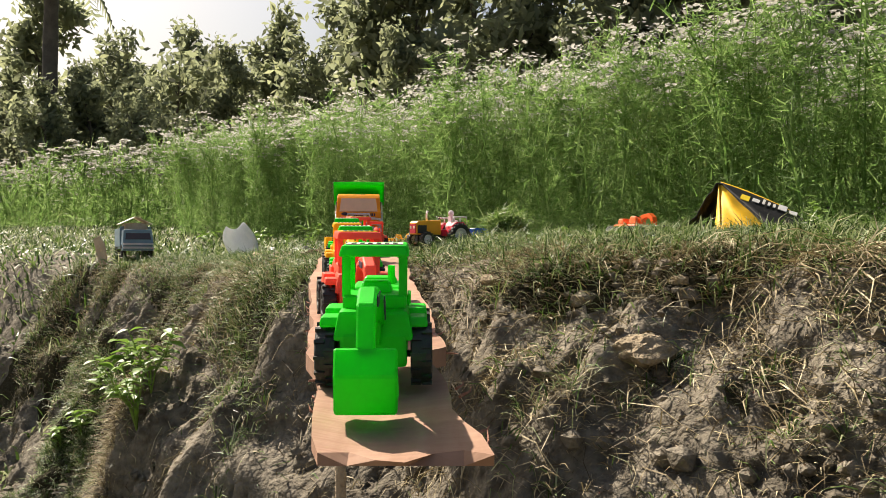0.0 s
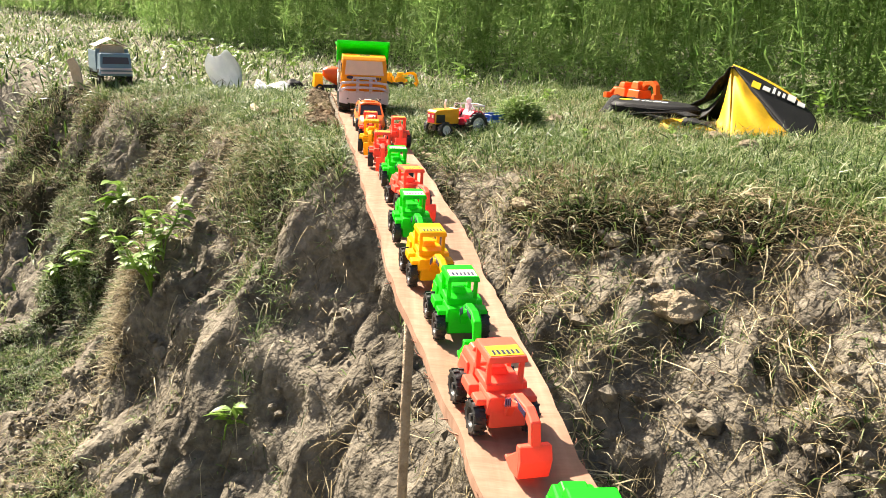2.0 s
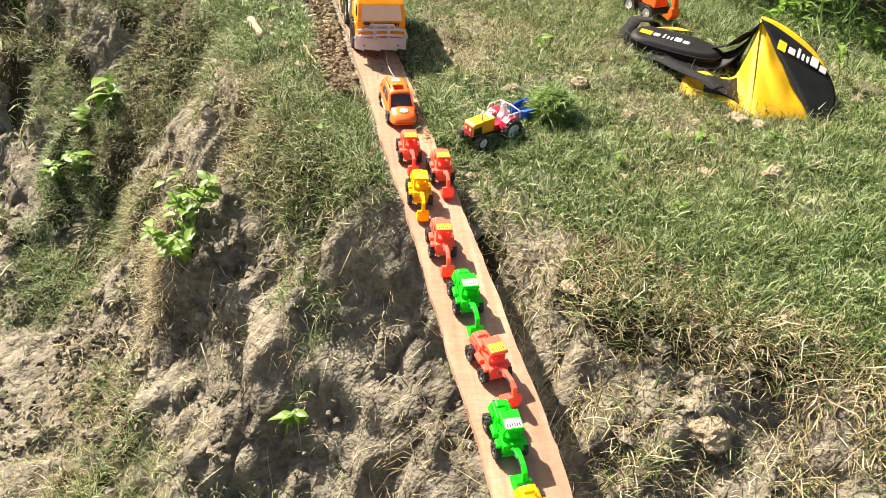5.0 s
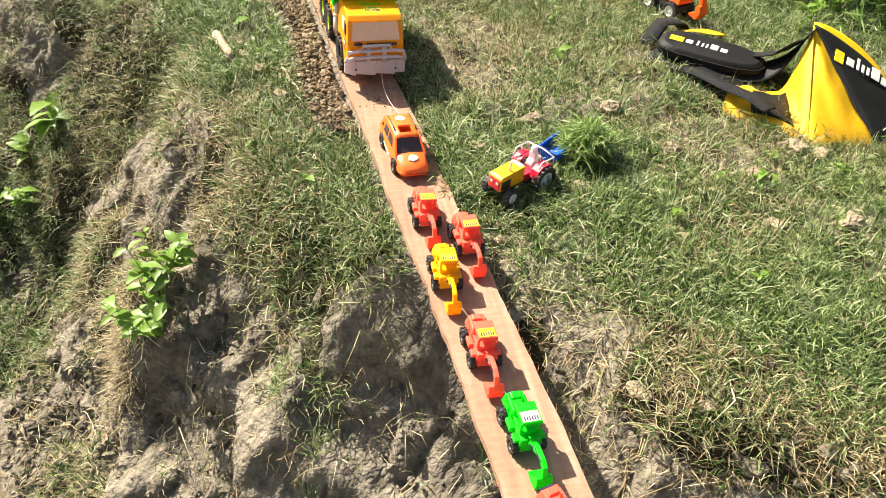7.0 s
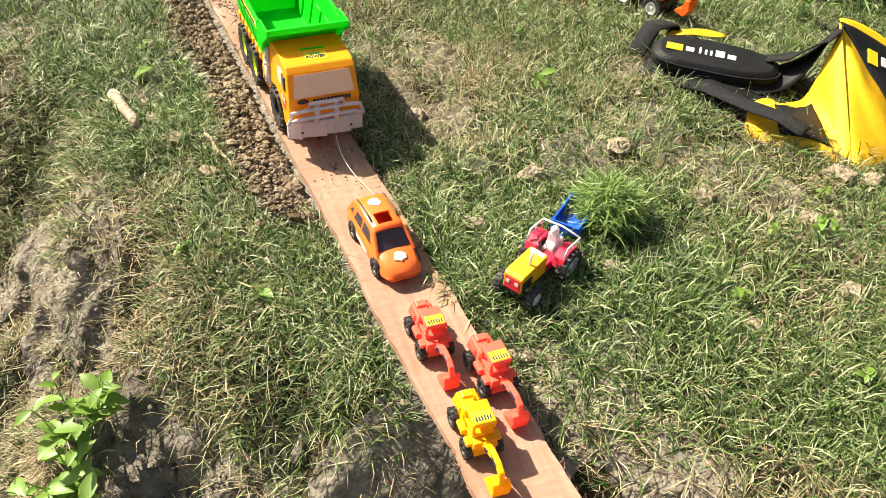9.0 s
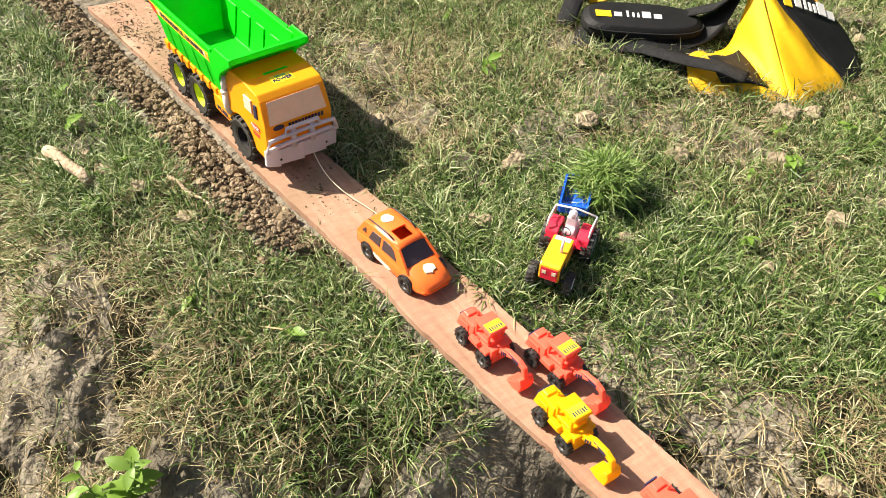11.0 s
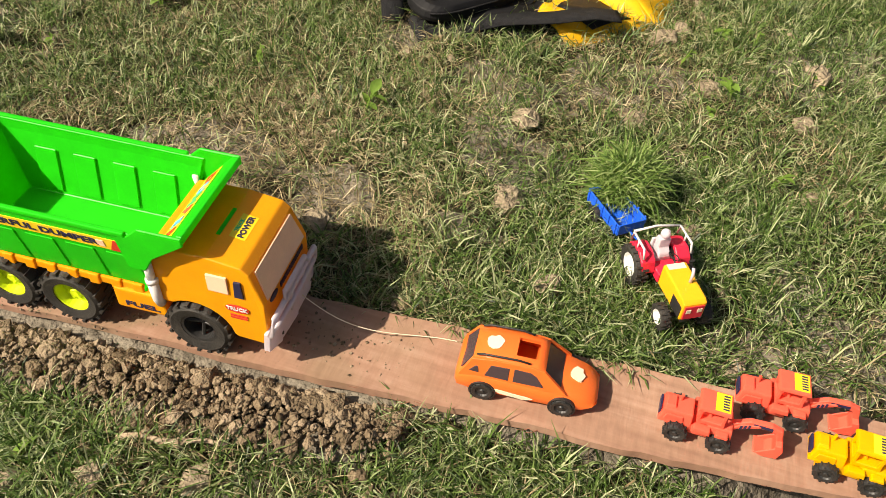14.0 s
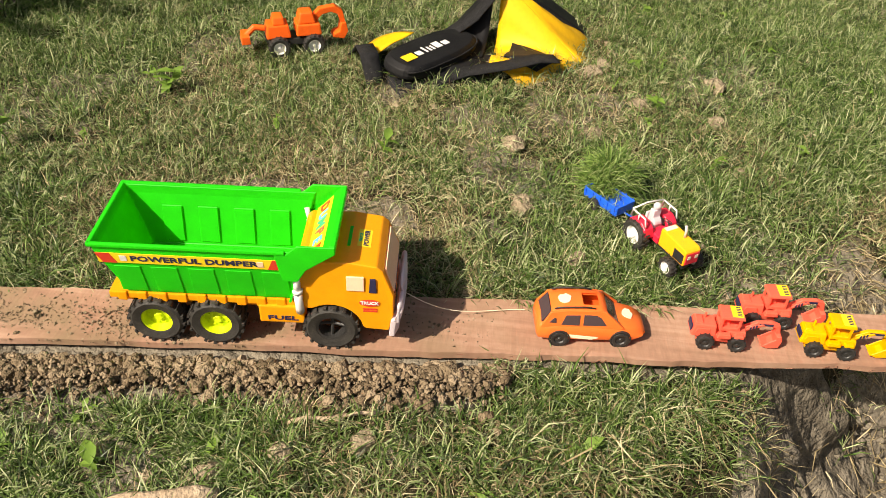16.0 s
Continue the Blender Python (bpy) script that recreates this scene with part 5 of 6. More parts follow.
    lathe(bm, [(0.0001, -0.0022), (0.0015, -0.0024), (0.0022, -0.001), (0.0052, -0.0008), (0.0062, -0.0024), (0.0064, 0.002), (0.0001, 0.002)], 18, close=False)
    hub = part("hub", bm, P_BLACK, None)
    for x in (-0.0355, 0.032):
        for s in (-1, 1):
            w = new("wheel")
            w.empty_display_size = 0.005
            w.parent = t
            w.matrix_basis = pose(x, s * 0.0236, 0.0098) @ (Matrix() if s < 0 else Matrix.Rotation(math.pi, 4, "Z"))
            share(tyre, "tyre", Matrix(), w)
            share(hub, "hub", Matrix(), w)
            bm = bmesh.new()
            lathe(bm, [(0.0106, 0.0), (0.0117, 0.0), (0.0117, 0.003), (0.0106, 0.003)], 20)
            for v in bm.verts:
                v.co += Vector((x, s * 0.0238 - 0.0015, 0.0098))
            part("wheel_arch", bm, P_BLACK, body, "dark wheel arch edge")
    bpy.data.objects.remove(tyre)
    bpy.data.objects.remove(hub)
    return t


make_car()
string = thing("string", Matrix(), "thin pale tow string from the truck's bumper along the plank", "string")
bm = bmesh.new()
pts = []
for k in range(18):
    u = k / 17
    y = 1.516 + (1.39 - 1.516) * u
    pts.append((-0.15 + 0.022 * u - 0.006 * math.sin(u * 5), y, board_z(y) + 0.002 + 0.033 * (1 - u) ** 2.2))
tube(bm, pts, 0.0004, 5)
part("thread", bm, P_CREAM, string)


# ---------------------------------------------------------------- tractor with its trailer and a heap of cut grass
def make_tractor():
    z0 = float(height(-0.003, 1.234)) + 0.004
    t = thing("toy_tractor", pose(-0.0085, 1.237, z0 - 0.005, 0, 0, math.degrees(math.atan2(-0.54, -0.84))), "small red and yellow toy tractor standing in the grass", "toy tractor")
    bm = bmesh.new()
    box(bm, -0.034, 0.03, -0.006, 0.006, 0.012, 0.021)
    box(bm, 0.022, 0.038, -0.0045, 0.0045, 0.009, 0.018)
    part("chassis", bm, P_BLACK, t, bevel=0.0008)
    bm = bmesh.new()
    prism(bm, [(0.0, 0.019), (0.043, 0.019), (0.0435, 0.037), (0.040, 0.0395), (0.0, 0.0415)], -0.0105, 0.0105)
    hood = part("hood", bm, P_HOOD, t, "yellow tractor hood", bevel=0.0015)
    bm = bmesh.new()
    box(bm, 0.0432, 0.0442, -0.0085, 0.0085, 0.021, 0.035)
    part("grille", bm, P_TRED, hood, "dark red printed grille")
    for s in (-1, 1):
        bm = bmesh.new()
        box(bm, 0.026, 0.0415, s * 0.0108 - 0.0004, s * 0.0108 + 0.0004, 0.021, 0.033)
        part("side_grille", bm, P_BLACK, hood)
        bm = bmesh.new()
        box(bm, 0.0441, 0.0446, s * 0.005 - 0.002, s * 0.005 + 0.002, 0.028, 0.032)
        part("headlight", bm, P_CREAM, hood)
    bm = bmesh.new()
    tube(bm, [(0.022, 0.004, 0.04), (0.022, 0.004, 0.05), (0.020, 0.004, 0.055)], 0.0014, 8)
    part("exhaust_pipe", bm, P_LILAC, hood, "pale exhaust pipe", shade=True)
    bm = bmesh.new()
    plate(bm, Matrix.Translation((0.0035, 0, 0.0413)) @ pose(0, 0, 0, 0, 3, 0), 0.006, 0.016)
    part("hood_sticker", bm, P_CREAM, hood)
    bm = bmesh.new()
    box(bm, -0.036, -0.002, -0.010, 0.010, 0.017, 0.027)
    for s in (-1, 1):
        prism(bm, [(-0.042, 0.022), (-0.040, 0.033), (-0.033, 0.0385), (-0.020, 0.0385), (-0.012, 0.033), (-0.009, 0.022), (-0.013, 0.022), (-0.020, 0.034), (-0.031, 0.034), (-0.037, 0.022)], s * 0.0165 - 0.0065, s * 0.0165 + 0.0065)
    part("rear_body", bm, P_TRED, t, "red rear body with mudguards", bevel=0.0008, seg=1)
    bm = bmesh.new()
    for s in (-1, 1):
        tube(bm, [(-0.040, s * 0.022, 0.036), (-0.038, s * 0.022, 0.046), (-0.016, s * 0.022, 0.046), (-0.013, s * 0.022, 0.037)], 0.0011, 6)
        tube(bm, [(-0.027, s * 0.022, 0.0375), (-0.027, s * 0.022, 0.046)], 0.0009, 6)
    tube(bm, [(-0.039, -0.022, 0.046), (-0.041, 0, 0.047), (-0.039, 0.022, 0.046)], 0.0011, 6)
    part("guard_rail", bm, P_WHITE, t, "white plastic guard rails", shade=True)
    bm = bmesh.new()
    box(bm, -0.031, -0.018, -0.0075, 0.0075, 0.0265, 0.031)
    box(bm, -0.034, -0.030, -0.0075, 0.0075, 0.0265, 0.042, (0.6, 0.9))
    part("seat", bm, P_LILAC, t, "pale pink plastic seat", bevel=0.001)
    bm = bmesh.new()
    lathe(bm, [(0.0052, -0.0006), (0.0058, 0), (0.0052, 0.0006), (0.0046, 0)], 16)
    for v in bm.verts:
        v.co = Matrix.Translation((-0.004, 0, 0.0455)) @ Matrix.Rotation(1.1, 4, "X") @ Matrix.Rotation(0.0, 4, "Z") @ v.co
    tube(bm, [(0.001, 0, 0.04), (-0.004, 0, 0.0455)], 0.0008, 6)
    part("steering_wheel", bm, P_BLACK, t)
    for x, y, r, w, lug in ((-0.026, 0.0215, 0.0185, 0.0115, 16), (0.0305, 0.019, 0.0118, 0.0085, 14)):
        bm = bmesh.new()
        tyre_mesh(bm, r - 0.001, w, lug, 0.0011, r * 0.58)
        tyre = part("tyre", bm, P_TYRE, None)
        bm = bmesh.new()
        lathe(bm, [(0.0001, -w * 0.38), (r * 0.14, -w * 0.38), (r * 0.2, -w * 0.2), (r * 0.45, -w * 0.15), (r * 0.56, -w * 0.42), (r * 0.6, -w * 0.42), (r * 0.6, w * 0.3), (0.0001, w * 0.3)], 20, close=False)
        rim_ = part("rim", bm, P_WHITE, None, "white wheel rim")
        for s in (-1, 1):
            wh = new("wheel")
            wh.empty_display_size = 0.005
            wh.parent = t
            wh.matrix_basis = pose(x, s * y, r) @ (Matrix() if s < 0 else Matrix.Rotation(math.pi, 4, "Z"))
            share(tyre, "tyre", Matrix.Rotation(s, 4, "Y"), wh)
            share(rim_, "rim", Matrix(), wh)
        bm = bmesh.new()
        tube(bm, [(x, -y, r), (x, y, r)], 0.0018, 6)
        part("axle", bm, P_BLACK, t)
        bpy.data.objects.remove(tyre)
        bpy.data.objects.remove(rim_)
    return t


def make_trailer():
    z0 = float(height(0.06, 1.28)) + 0.004
    t = thing("toy_trailer", pose(0.0595, 1.296, z0 - 0.003, 0, 0, -138) @ Matrix.Scale(0.8, 4), "small blue toy trailer loaded with cut grass", "toy trailer")
    bm = bmesh.new()
    box(bm, -0.038, 0.03, -0.018, 0.018, 0.010, 0.0125)
    for s in (-1, 1):
        box(bm, -0.038, 0.03, s * 0.018 - 0.001, s * 0.018 + 0.001, 0.0125, 0.026)
        for k in range(5):
            x = -0.034 + k * 0.015
            box(bm, x - 0.0012, x + 0.0012, s * 0.0196 - 0.0009, s * 0.0196 + 0.0009, 0.011, 0.027)
    box(bm, -0.039, -0.037, -0.018, 0.018, 0.0125, 0.026)
    box(bm, 0.029, 0.031, -0.018, 0.018, 0.0125, 0.026)
    part("tray", bm, P_BLUE, t, "bright blue plastic tray", bevel=0.0004, seg=1)
    bm = bmesh.new()
    tube(bm, [(0.03, 0, 0.011), (0.05, 0, 0.014)], 0.0016, 6)
    part("drawbar", bm, P_BLUE, t)
    bm = bmesh.new()
    tyre_mesh(bm, 0.0095, 0.006, 14, 0.0007, 0.0055)
    tyre = part("tyre", bm, P_TYRE, None)
    for s in (-1, 1):
        wh = share(tyre, "wheel", pose(-0.012, s * 0.0225, 0.0098), t)
    bpy.data.objects.remove(tyre)
    return t


make_tractor()
bm = bmesh.new()
bmesh.ops.create_uvsphere(bm, u_segments=12, v_segments=8, radius=0.0046, matrix=Matrix.Translation((0, 0, 0.0215)))
prism(bm, [(-0.005, 0.0), (0.008, 0.0), (0.007, 0.004), (0.003, 0.008), (0.003, 0.0175), (-0.004, 0.0175)], -0.0052, 0.0052)
fig = part("toy_driver_figure", bm, P_LILAC, None, shade=False, bevel=0.001)
fig.matrix_world = pose(0.0125, 1.2505, float(height(-0.003, 1.234)) + 0.030, 0, 0, math.degrees(math.atan2(-0.54, -0.84)))
tagged(fig, "tiny pale pink plastic figure seated on the tractor", "toy figure")
make_trailer()
n = 3600
hx, hy = rng.normal(0, 1, n), rng.normal(0, 1, n)
hr = np.minimum(1, 1 / np.maximum(np.hypot(hx, hy) / 1.6, 0.2))
hx, hy = 0.100 + hx * hr * 0.018, 1.296 + hy * hr * 0.017
hz = float(height(0.08, 1.29)) + 0.006 + 0.046 * np.sqrt(np.clip(1 - ((hx - 0.100) / 0.037) ** 2 - ((hy - 1.296) / 0.035) ** 2, 0, 1)) * rng.uniform(0.1, 1, n)
M_HEAP = material("cut_grass", [(0.14, (0.06, 0.12, 0.02)), (0.42, (0.15, 0.25, 0.05)), (0.66, (0.26, 0.36, 0.10)), (0.90, (0.48, 0.52, 0.27))],
                  scale=9, rough=0.45, spec=0.42, island=0.62, trans=0.4, fine=0.1)
heap = blades("grass_heap", hx, hy, rng.gamma(2.0, 0.006, n) + 0.008, rng.uniform(0.0009, 0.0019, n), 1.25, M_HEAP, "heap of freshly cut green grass on the blue toy trailer", "grass heap", curl=0.6, z=hz, var=0.5)


# ---------------------------------------------------------------- the bag
def cloth(outline_fn, nu, nv, thick=0.0):
    bm = bmesh.new()
    vs = [[bm.verts.new(outline_fn(i / nu, j / nv)) for j in range(nv + 1)] for i in range(nu + 1)]
    for i in range(nu):
        for j in range(nv):
            bm.faces.new((vs[i][j], vs[i + 1][j], vs[i + 1][j + 1], vs[i][j + 1]))
    if thick:
        bmesh.ops.recalc_face_normals(bm, faces=bm.faces)
        bmesh.ops.solidify(bm, geom=bm.faces[:], thickness=thick)
    return bm


def lerp(a, b, u):
    return tuple(p + (q - p) * u for p, q in zip(a, b))


def crease(x, y, k=1.0):
    return k * (0.006 * float(vnoise(x * 1.0, y * 1.0, 0.05, 71)) + 0.003 * float(vnoise(x, y, 0.02, 72)))


def make_bag():
    t = thing("sports_bag", Matrix(), "crumpled yellow and black cloth bag collapsed on the grass", "bag")
    apex, br = (0.503, 1.482, 0.117), (0.560, 1.314, 0.003)
    bl2 = (0.452, 1.324, 0.0)

    def face(u, v):
        base = lerp(bl2, br, u) if u > 0 else bl2
        e = lerp(base, apex, v)
        f = (0.018 * math.sin(math.pi * v) + 0.006 * math.sin(9 * u + 4 * v) * (1 - v)) * math.sin(math.pi * u)
        return (e[0] - f * 0.4, e[1] - f * 0.9, e[2] + crease(e[0], e[2], 0.8) * min(1, 6 * u))
    part("front_panel", cloth(face, 14, 16, 0.0015), P_BAGY, t, "yellow cloth side standing up", shade=True)

    def back(u, v):
        top = (0.405 + 0.093 * u, 1.478 - 0.008 * u, 0.012 + 0.105 * u ** 18)
        e = lerp(lerp((0.360, 1.420, 0.0), bl2, u), top, v)
        k = min(1, 5 * (1 - u))
        f = (0.012 * math.sin(math.pi * v) * (0.5 + 0.5 * math.sin(9 * u + 1)) + 0.012 * math.sin(math.pi * v) * math.sin(math.pi * u)) * k
        return (e[0] - f * 0.7, e[1] - f * 0.2, max(0.0, e[2] + f * 0.8 + crease(e[0] * 1.3, e[1], 1.1) * (v > 0) * k))
    part("inner_panel", cloth(back, 20, 18, 0.0015), P_BAGY, t, "slack yellow cloth side sinking to the ground", shade=True)

    def patch(u, v):
        p = Vector(back(0.36 + 0.52 * u, 0.22 + 0.6 * v))
        return (p.x - 0.0022, p.y, p.z + 0.0028)
    part("dark_patch", cloth(patch, 8, 8, 0.0012), P_BAGK, t, "black cloth patch on the yellow side", shade=True)

    def lining(u, v):
        e = lerp(lerp((0.40, 1.52, 0.02), (0.53, 1.56, 0.0), u), lerp((0.425, 1.49, 0.03), apex, u), v)
        f = 0.016 * math.sin(math.pi * v) * math.sin(math.pi * u)
        return (e[0] - f * 0.3, e[1] + f, 0.02 + (e[2] - 0.02) * (v * u ** 3 + (1 - v)) + crease(e[0], e[1], 0.8) * (v < 1))
    part("lining", cloth(lining, 14, 12, 0.0015), P_BAGK, t, "black lining folded behind the yellow side", shade=True)

    def end(u, v):
        # half-moon end panel between the piped edge and its arc
        e = lerp(br, apex, u)
        out = math.sin(math.pi * min(1, u * 0.90 + 0.10)) ** 0.8 * 0.088 * v
        return (e[0] + out * 0.95 + 0.012 * math.sin(math.pi * v) * math.sin(math.pi * u), e[1] + out * 0.2, max(0.0, e[2] - out * 0.12 * u) + 0.002)
    panel = part("end_panel", cloth(end, 18, 10, 0.002), P_BAGK, t, "black half-moon end panel", shade=True)
    bm = bmesh.new()
    tube(bm, [lerp(br, apex, u) for u in np.linspace(0, 1, 8)], 0.0022, 6)
    part("piping", bm, P_STRAP, t, shade=True)
    # the yellow side seen past the end panel's outer edge

    def band(u, v):
        e = Vector(end(0.45 + 0.55 * u, 1.0))
        k = math.sin(math.pi * min(1, 0.15 + 0.85 * u)) ** 0.5 if u < 1 else 0.2
        return (e.x + 0.003 * v, e.y + 0.030 * v * k, e.z + 0.008 * v * k)
    part("side_band", cloth(band, 12, 4, 0.0015), P_BAGY, t, "yellow cloth side behind the end panel", shade=True)
    # printed mark on the end panel as plain shapes
    p0, p1 = Vector(end(0.66, 0.16)), Vector(end(0.40, 0.96))
    run = (p1 - p0).normalized()
    nor = run.cross((Vector(apex) - Vector(br)).normalized()).normalized()
    if nor.y > 0:
        nor = -nor
    up = nor.cross(run)
    if up.z < 0:
        up = -up
    wide = (p1 - p0).length
    frame_m = Matrix((run, up, nor)).transposed().to_4x4()
    for a, b, lo, h, pm in ((-0.22, -0.05, -0.03, 0.25, P_STICK), (0.0, 0.14, 0, 0.16, P_WHITE), (0.19, 0.24, 0, 0.24, P_WHITE), (0.29, 0.34, 0, 0.16, P_WHITE), (0.39, 0.44, 0, 0.16, P_WHITE),
                            (0.49, 0.65, 0, 0.24, P_WHITE), (0.70, 0.85, 0, 0.16, P_WHITE)):
        bm = bmesh.new()
        c = p0 + run * wide * (a + b) / 2 + up * wide * (lo + h / 2)
        bulge_k = math.sin(math.pi * min(0.95, max(0.05, (a + b) / 2 * 0.8 + 0.16)))
        plate(bm, Matrix.Translation(c + nor * (0.001 + 0.0045 * bulge_k)) @ frame_m, wide * (b - a), wide * h, 0.0012)
        part("mark_block" if pm is P_STICK else "mark_bar", bm, pm, panel, "yellow printed block" if pm is P_STICK else "white printed bar")

    # the flat black body
    def mound(u, v):
        a = lerp((0.300, 1.600, 0), (0.368, 1.415, 0), u)
        b = lerp((0.415, 1.700, 0), (0.520, 1.500, 0), u)
        e = lerp(a, b, v)
        w = math.sin(math.pi * v) ** 0.6 * math.sin(math.pi * (0.12 + 0.76 * u))
        return (e[0], e[1], 0.001 + w * 0.026 + crease(e[0], e[1], 1.3) * w)
    part("flat_body", cloth(mound, 18, 16, 0.0015), P_BAGK, t, "flattened black cloth body", shade=True)
    # rounded pouch with zip and printed mark
    pm = Matrix.Translation((0.398, 1.566, 0.022)) @ Matrix.Rotation(math.atan2(-0.10, 0.135), 4, "Z") @ Matrix.Rotation(math.radians(4), 4, "X")
    bm = bmesh.new()
    prof = [(1.0, 0.0), (1.02, 0.006), (1.0, 0.014), (0.9, 0.0195), (0.6, 0.022), (0.0, 0.0225)]
    rings = []
    shape = []
    for i in range(32):
        a = 2 * math.pi * i / 32 - math.pi * 0.8
        c, q = math.cos(a), math.sin(a)
        p = 0.45 if c < 0 else 0.85
        shape.append((0.086 * math.copysign(abs(c) ** p, c), 0.037 * math.copysign(abs(q) ** 0.75, q)))
    for k, z in prof[:-1]:
        rings.append([bm.verts.new(pm @ Vector((x * k, y * k, z))) for x, y in shape])
    for a, b in zip(rings[:-1], rings[1:]):
        for i in range(len(shape)):
            bm.faces.new((a[i], a[(i + 1) % len(shape)], b[(i + 1) % len(shape)], b[i]))
    bm.faces.new(rings[0][::-1])
    bm.faces.new(rings[-1])
    pouch = part("pouch", bm, P_BAGK, t, "black padded pouch", bevel=0.002)
    bm = bmesh.new()
    loop = [pm @ Vector((x * 1.025, y * 1.025, 0.0125)) for x, y in shape[:24]]
    tube(bm, loop, 0.0013, 6)
    part("zip", bm, P_STRAP, pouch, shade=True)
    bm = bmesh.new()
    plate(bm, pm @ pose(-0.058, -0.006, 0.0219), 0.022, 0.016, 0.0008)
    part("mark_block", bm, P_STICK, pouch, "yellow printed block")
    for x, w, h in ((-0.037, 0.011, 0.011), (-0.023, 0.003, 0.016), (-0.015, 0.003, 0.012), (-0.008, 0.003, 0.012), (0.004, 0.012, 0.016), (0.020, 0.011, 0.011)):
        bm = bmesh.new()
        plate(bm, pm @ pose(x, -0.006 + (h - 0.011) / 2, 0.0219), w, h, 0.0008)
        part("mark_bar", bm, P_WHITE, pouch, "white printed bar")

    def strip_yellow(u, v):
        a = lerp((0.372, 1.652, 0.03), (0.43, 1.60, 0.046), u)
        b = lerp((0.405, 1.685, 0.02), (0.46, 1.63, 0.03), u)
        e = lerp(a, b, v)
        return (e[0], e[1], e[2] + 0.004 * math.sin(3 * u) + crease(e[0], e[1], 0.5))
    part("yellow_strip", cloth(strip_yellow, 10, 4, 0.0015), P_BAGY, t, shade=True)

    def webbing(pts, w, name="strap"):
        pts = [Vector(p) for p in pts]
        fine = []
        for i in range(len(pts) - 1):
            for k in range(5):
                fine.append(pts[i].lerp(pts[i + 1], k / 5))
        fine.append(pts[-1])
        bm = bmesh.new()
        rows = []
        for i, p in enumerate(fine):
            d = (fine[min(i + 1, len(fine) - 1)] - fine[max(i - 1, 0)]).normalized()
            s = d.cross(Vector((0, 0, 1))).normalized() * w / 2
            rows.append((bm.verts.new(p - s), bm.verts.new(p + s)))
        for a, b in zip(rows[:-1], rows[1:]):
            bm.faces.new((a[0], a[1], b[1], b[0]))
        bmesh.ops.recalc_face_normals(bm, faces=bm.faces)
        bmesh.ops.solidify(bm, geom=bm.faces[:], thickness=0.002)
        part(name, bm, P_STRAP, t, "ribbed black webbing strap", shade=True)
    webbing([(0.318, 1.640, 0.012), (0.345, 1.655, 0.046), (0.385, 1.670, 0.04), (0.41, 1.69, 0.012)], 0.028)
    webbing([(0.335, 1.565, 0.010), (0.355, 1.51, 0.026), (0.372, 1.45, 0.034), (0.392, 1.405, 0.040), (0.405, 1.375, 0.036)], 0.028)
    webbing([(0.45, 1.56, 0.03), (0.48, 1.51, 0.06), (0.492, 1.48, 0.098), (0.50, 1.472, 0.118)], 0.03)
    t.matrix_world = Matrix.Translation((0, -0.011, 0.001))
    return t


make_bag()


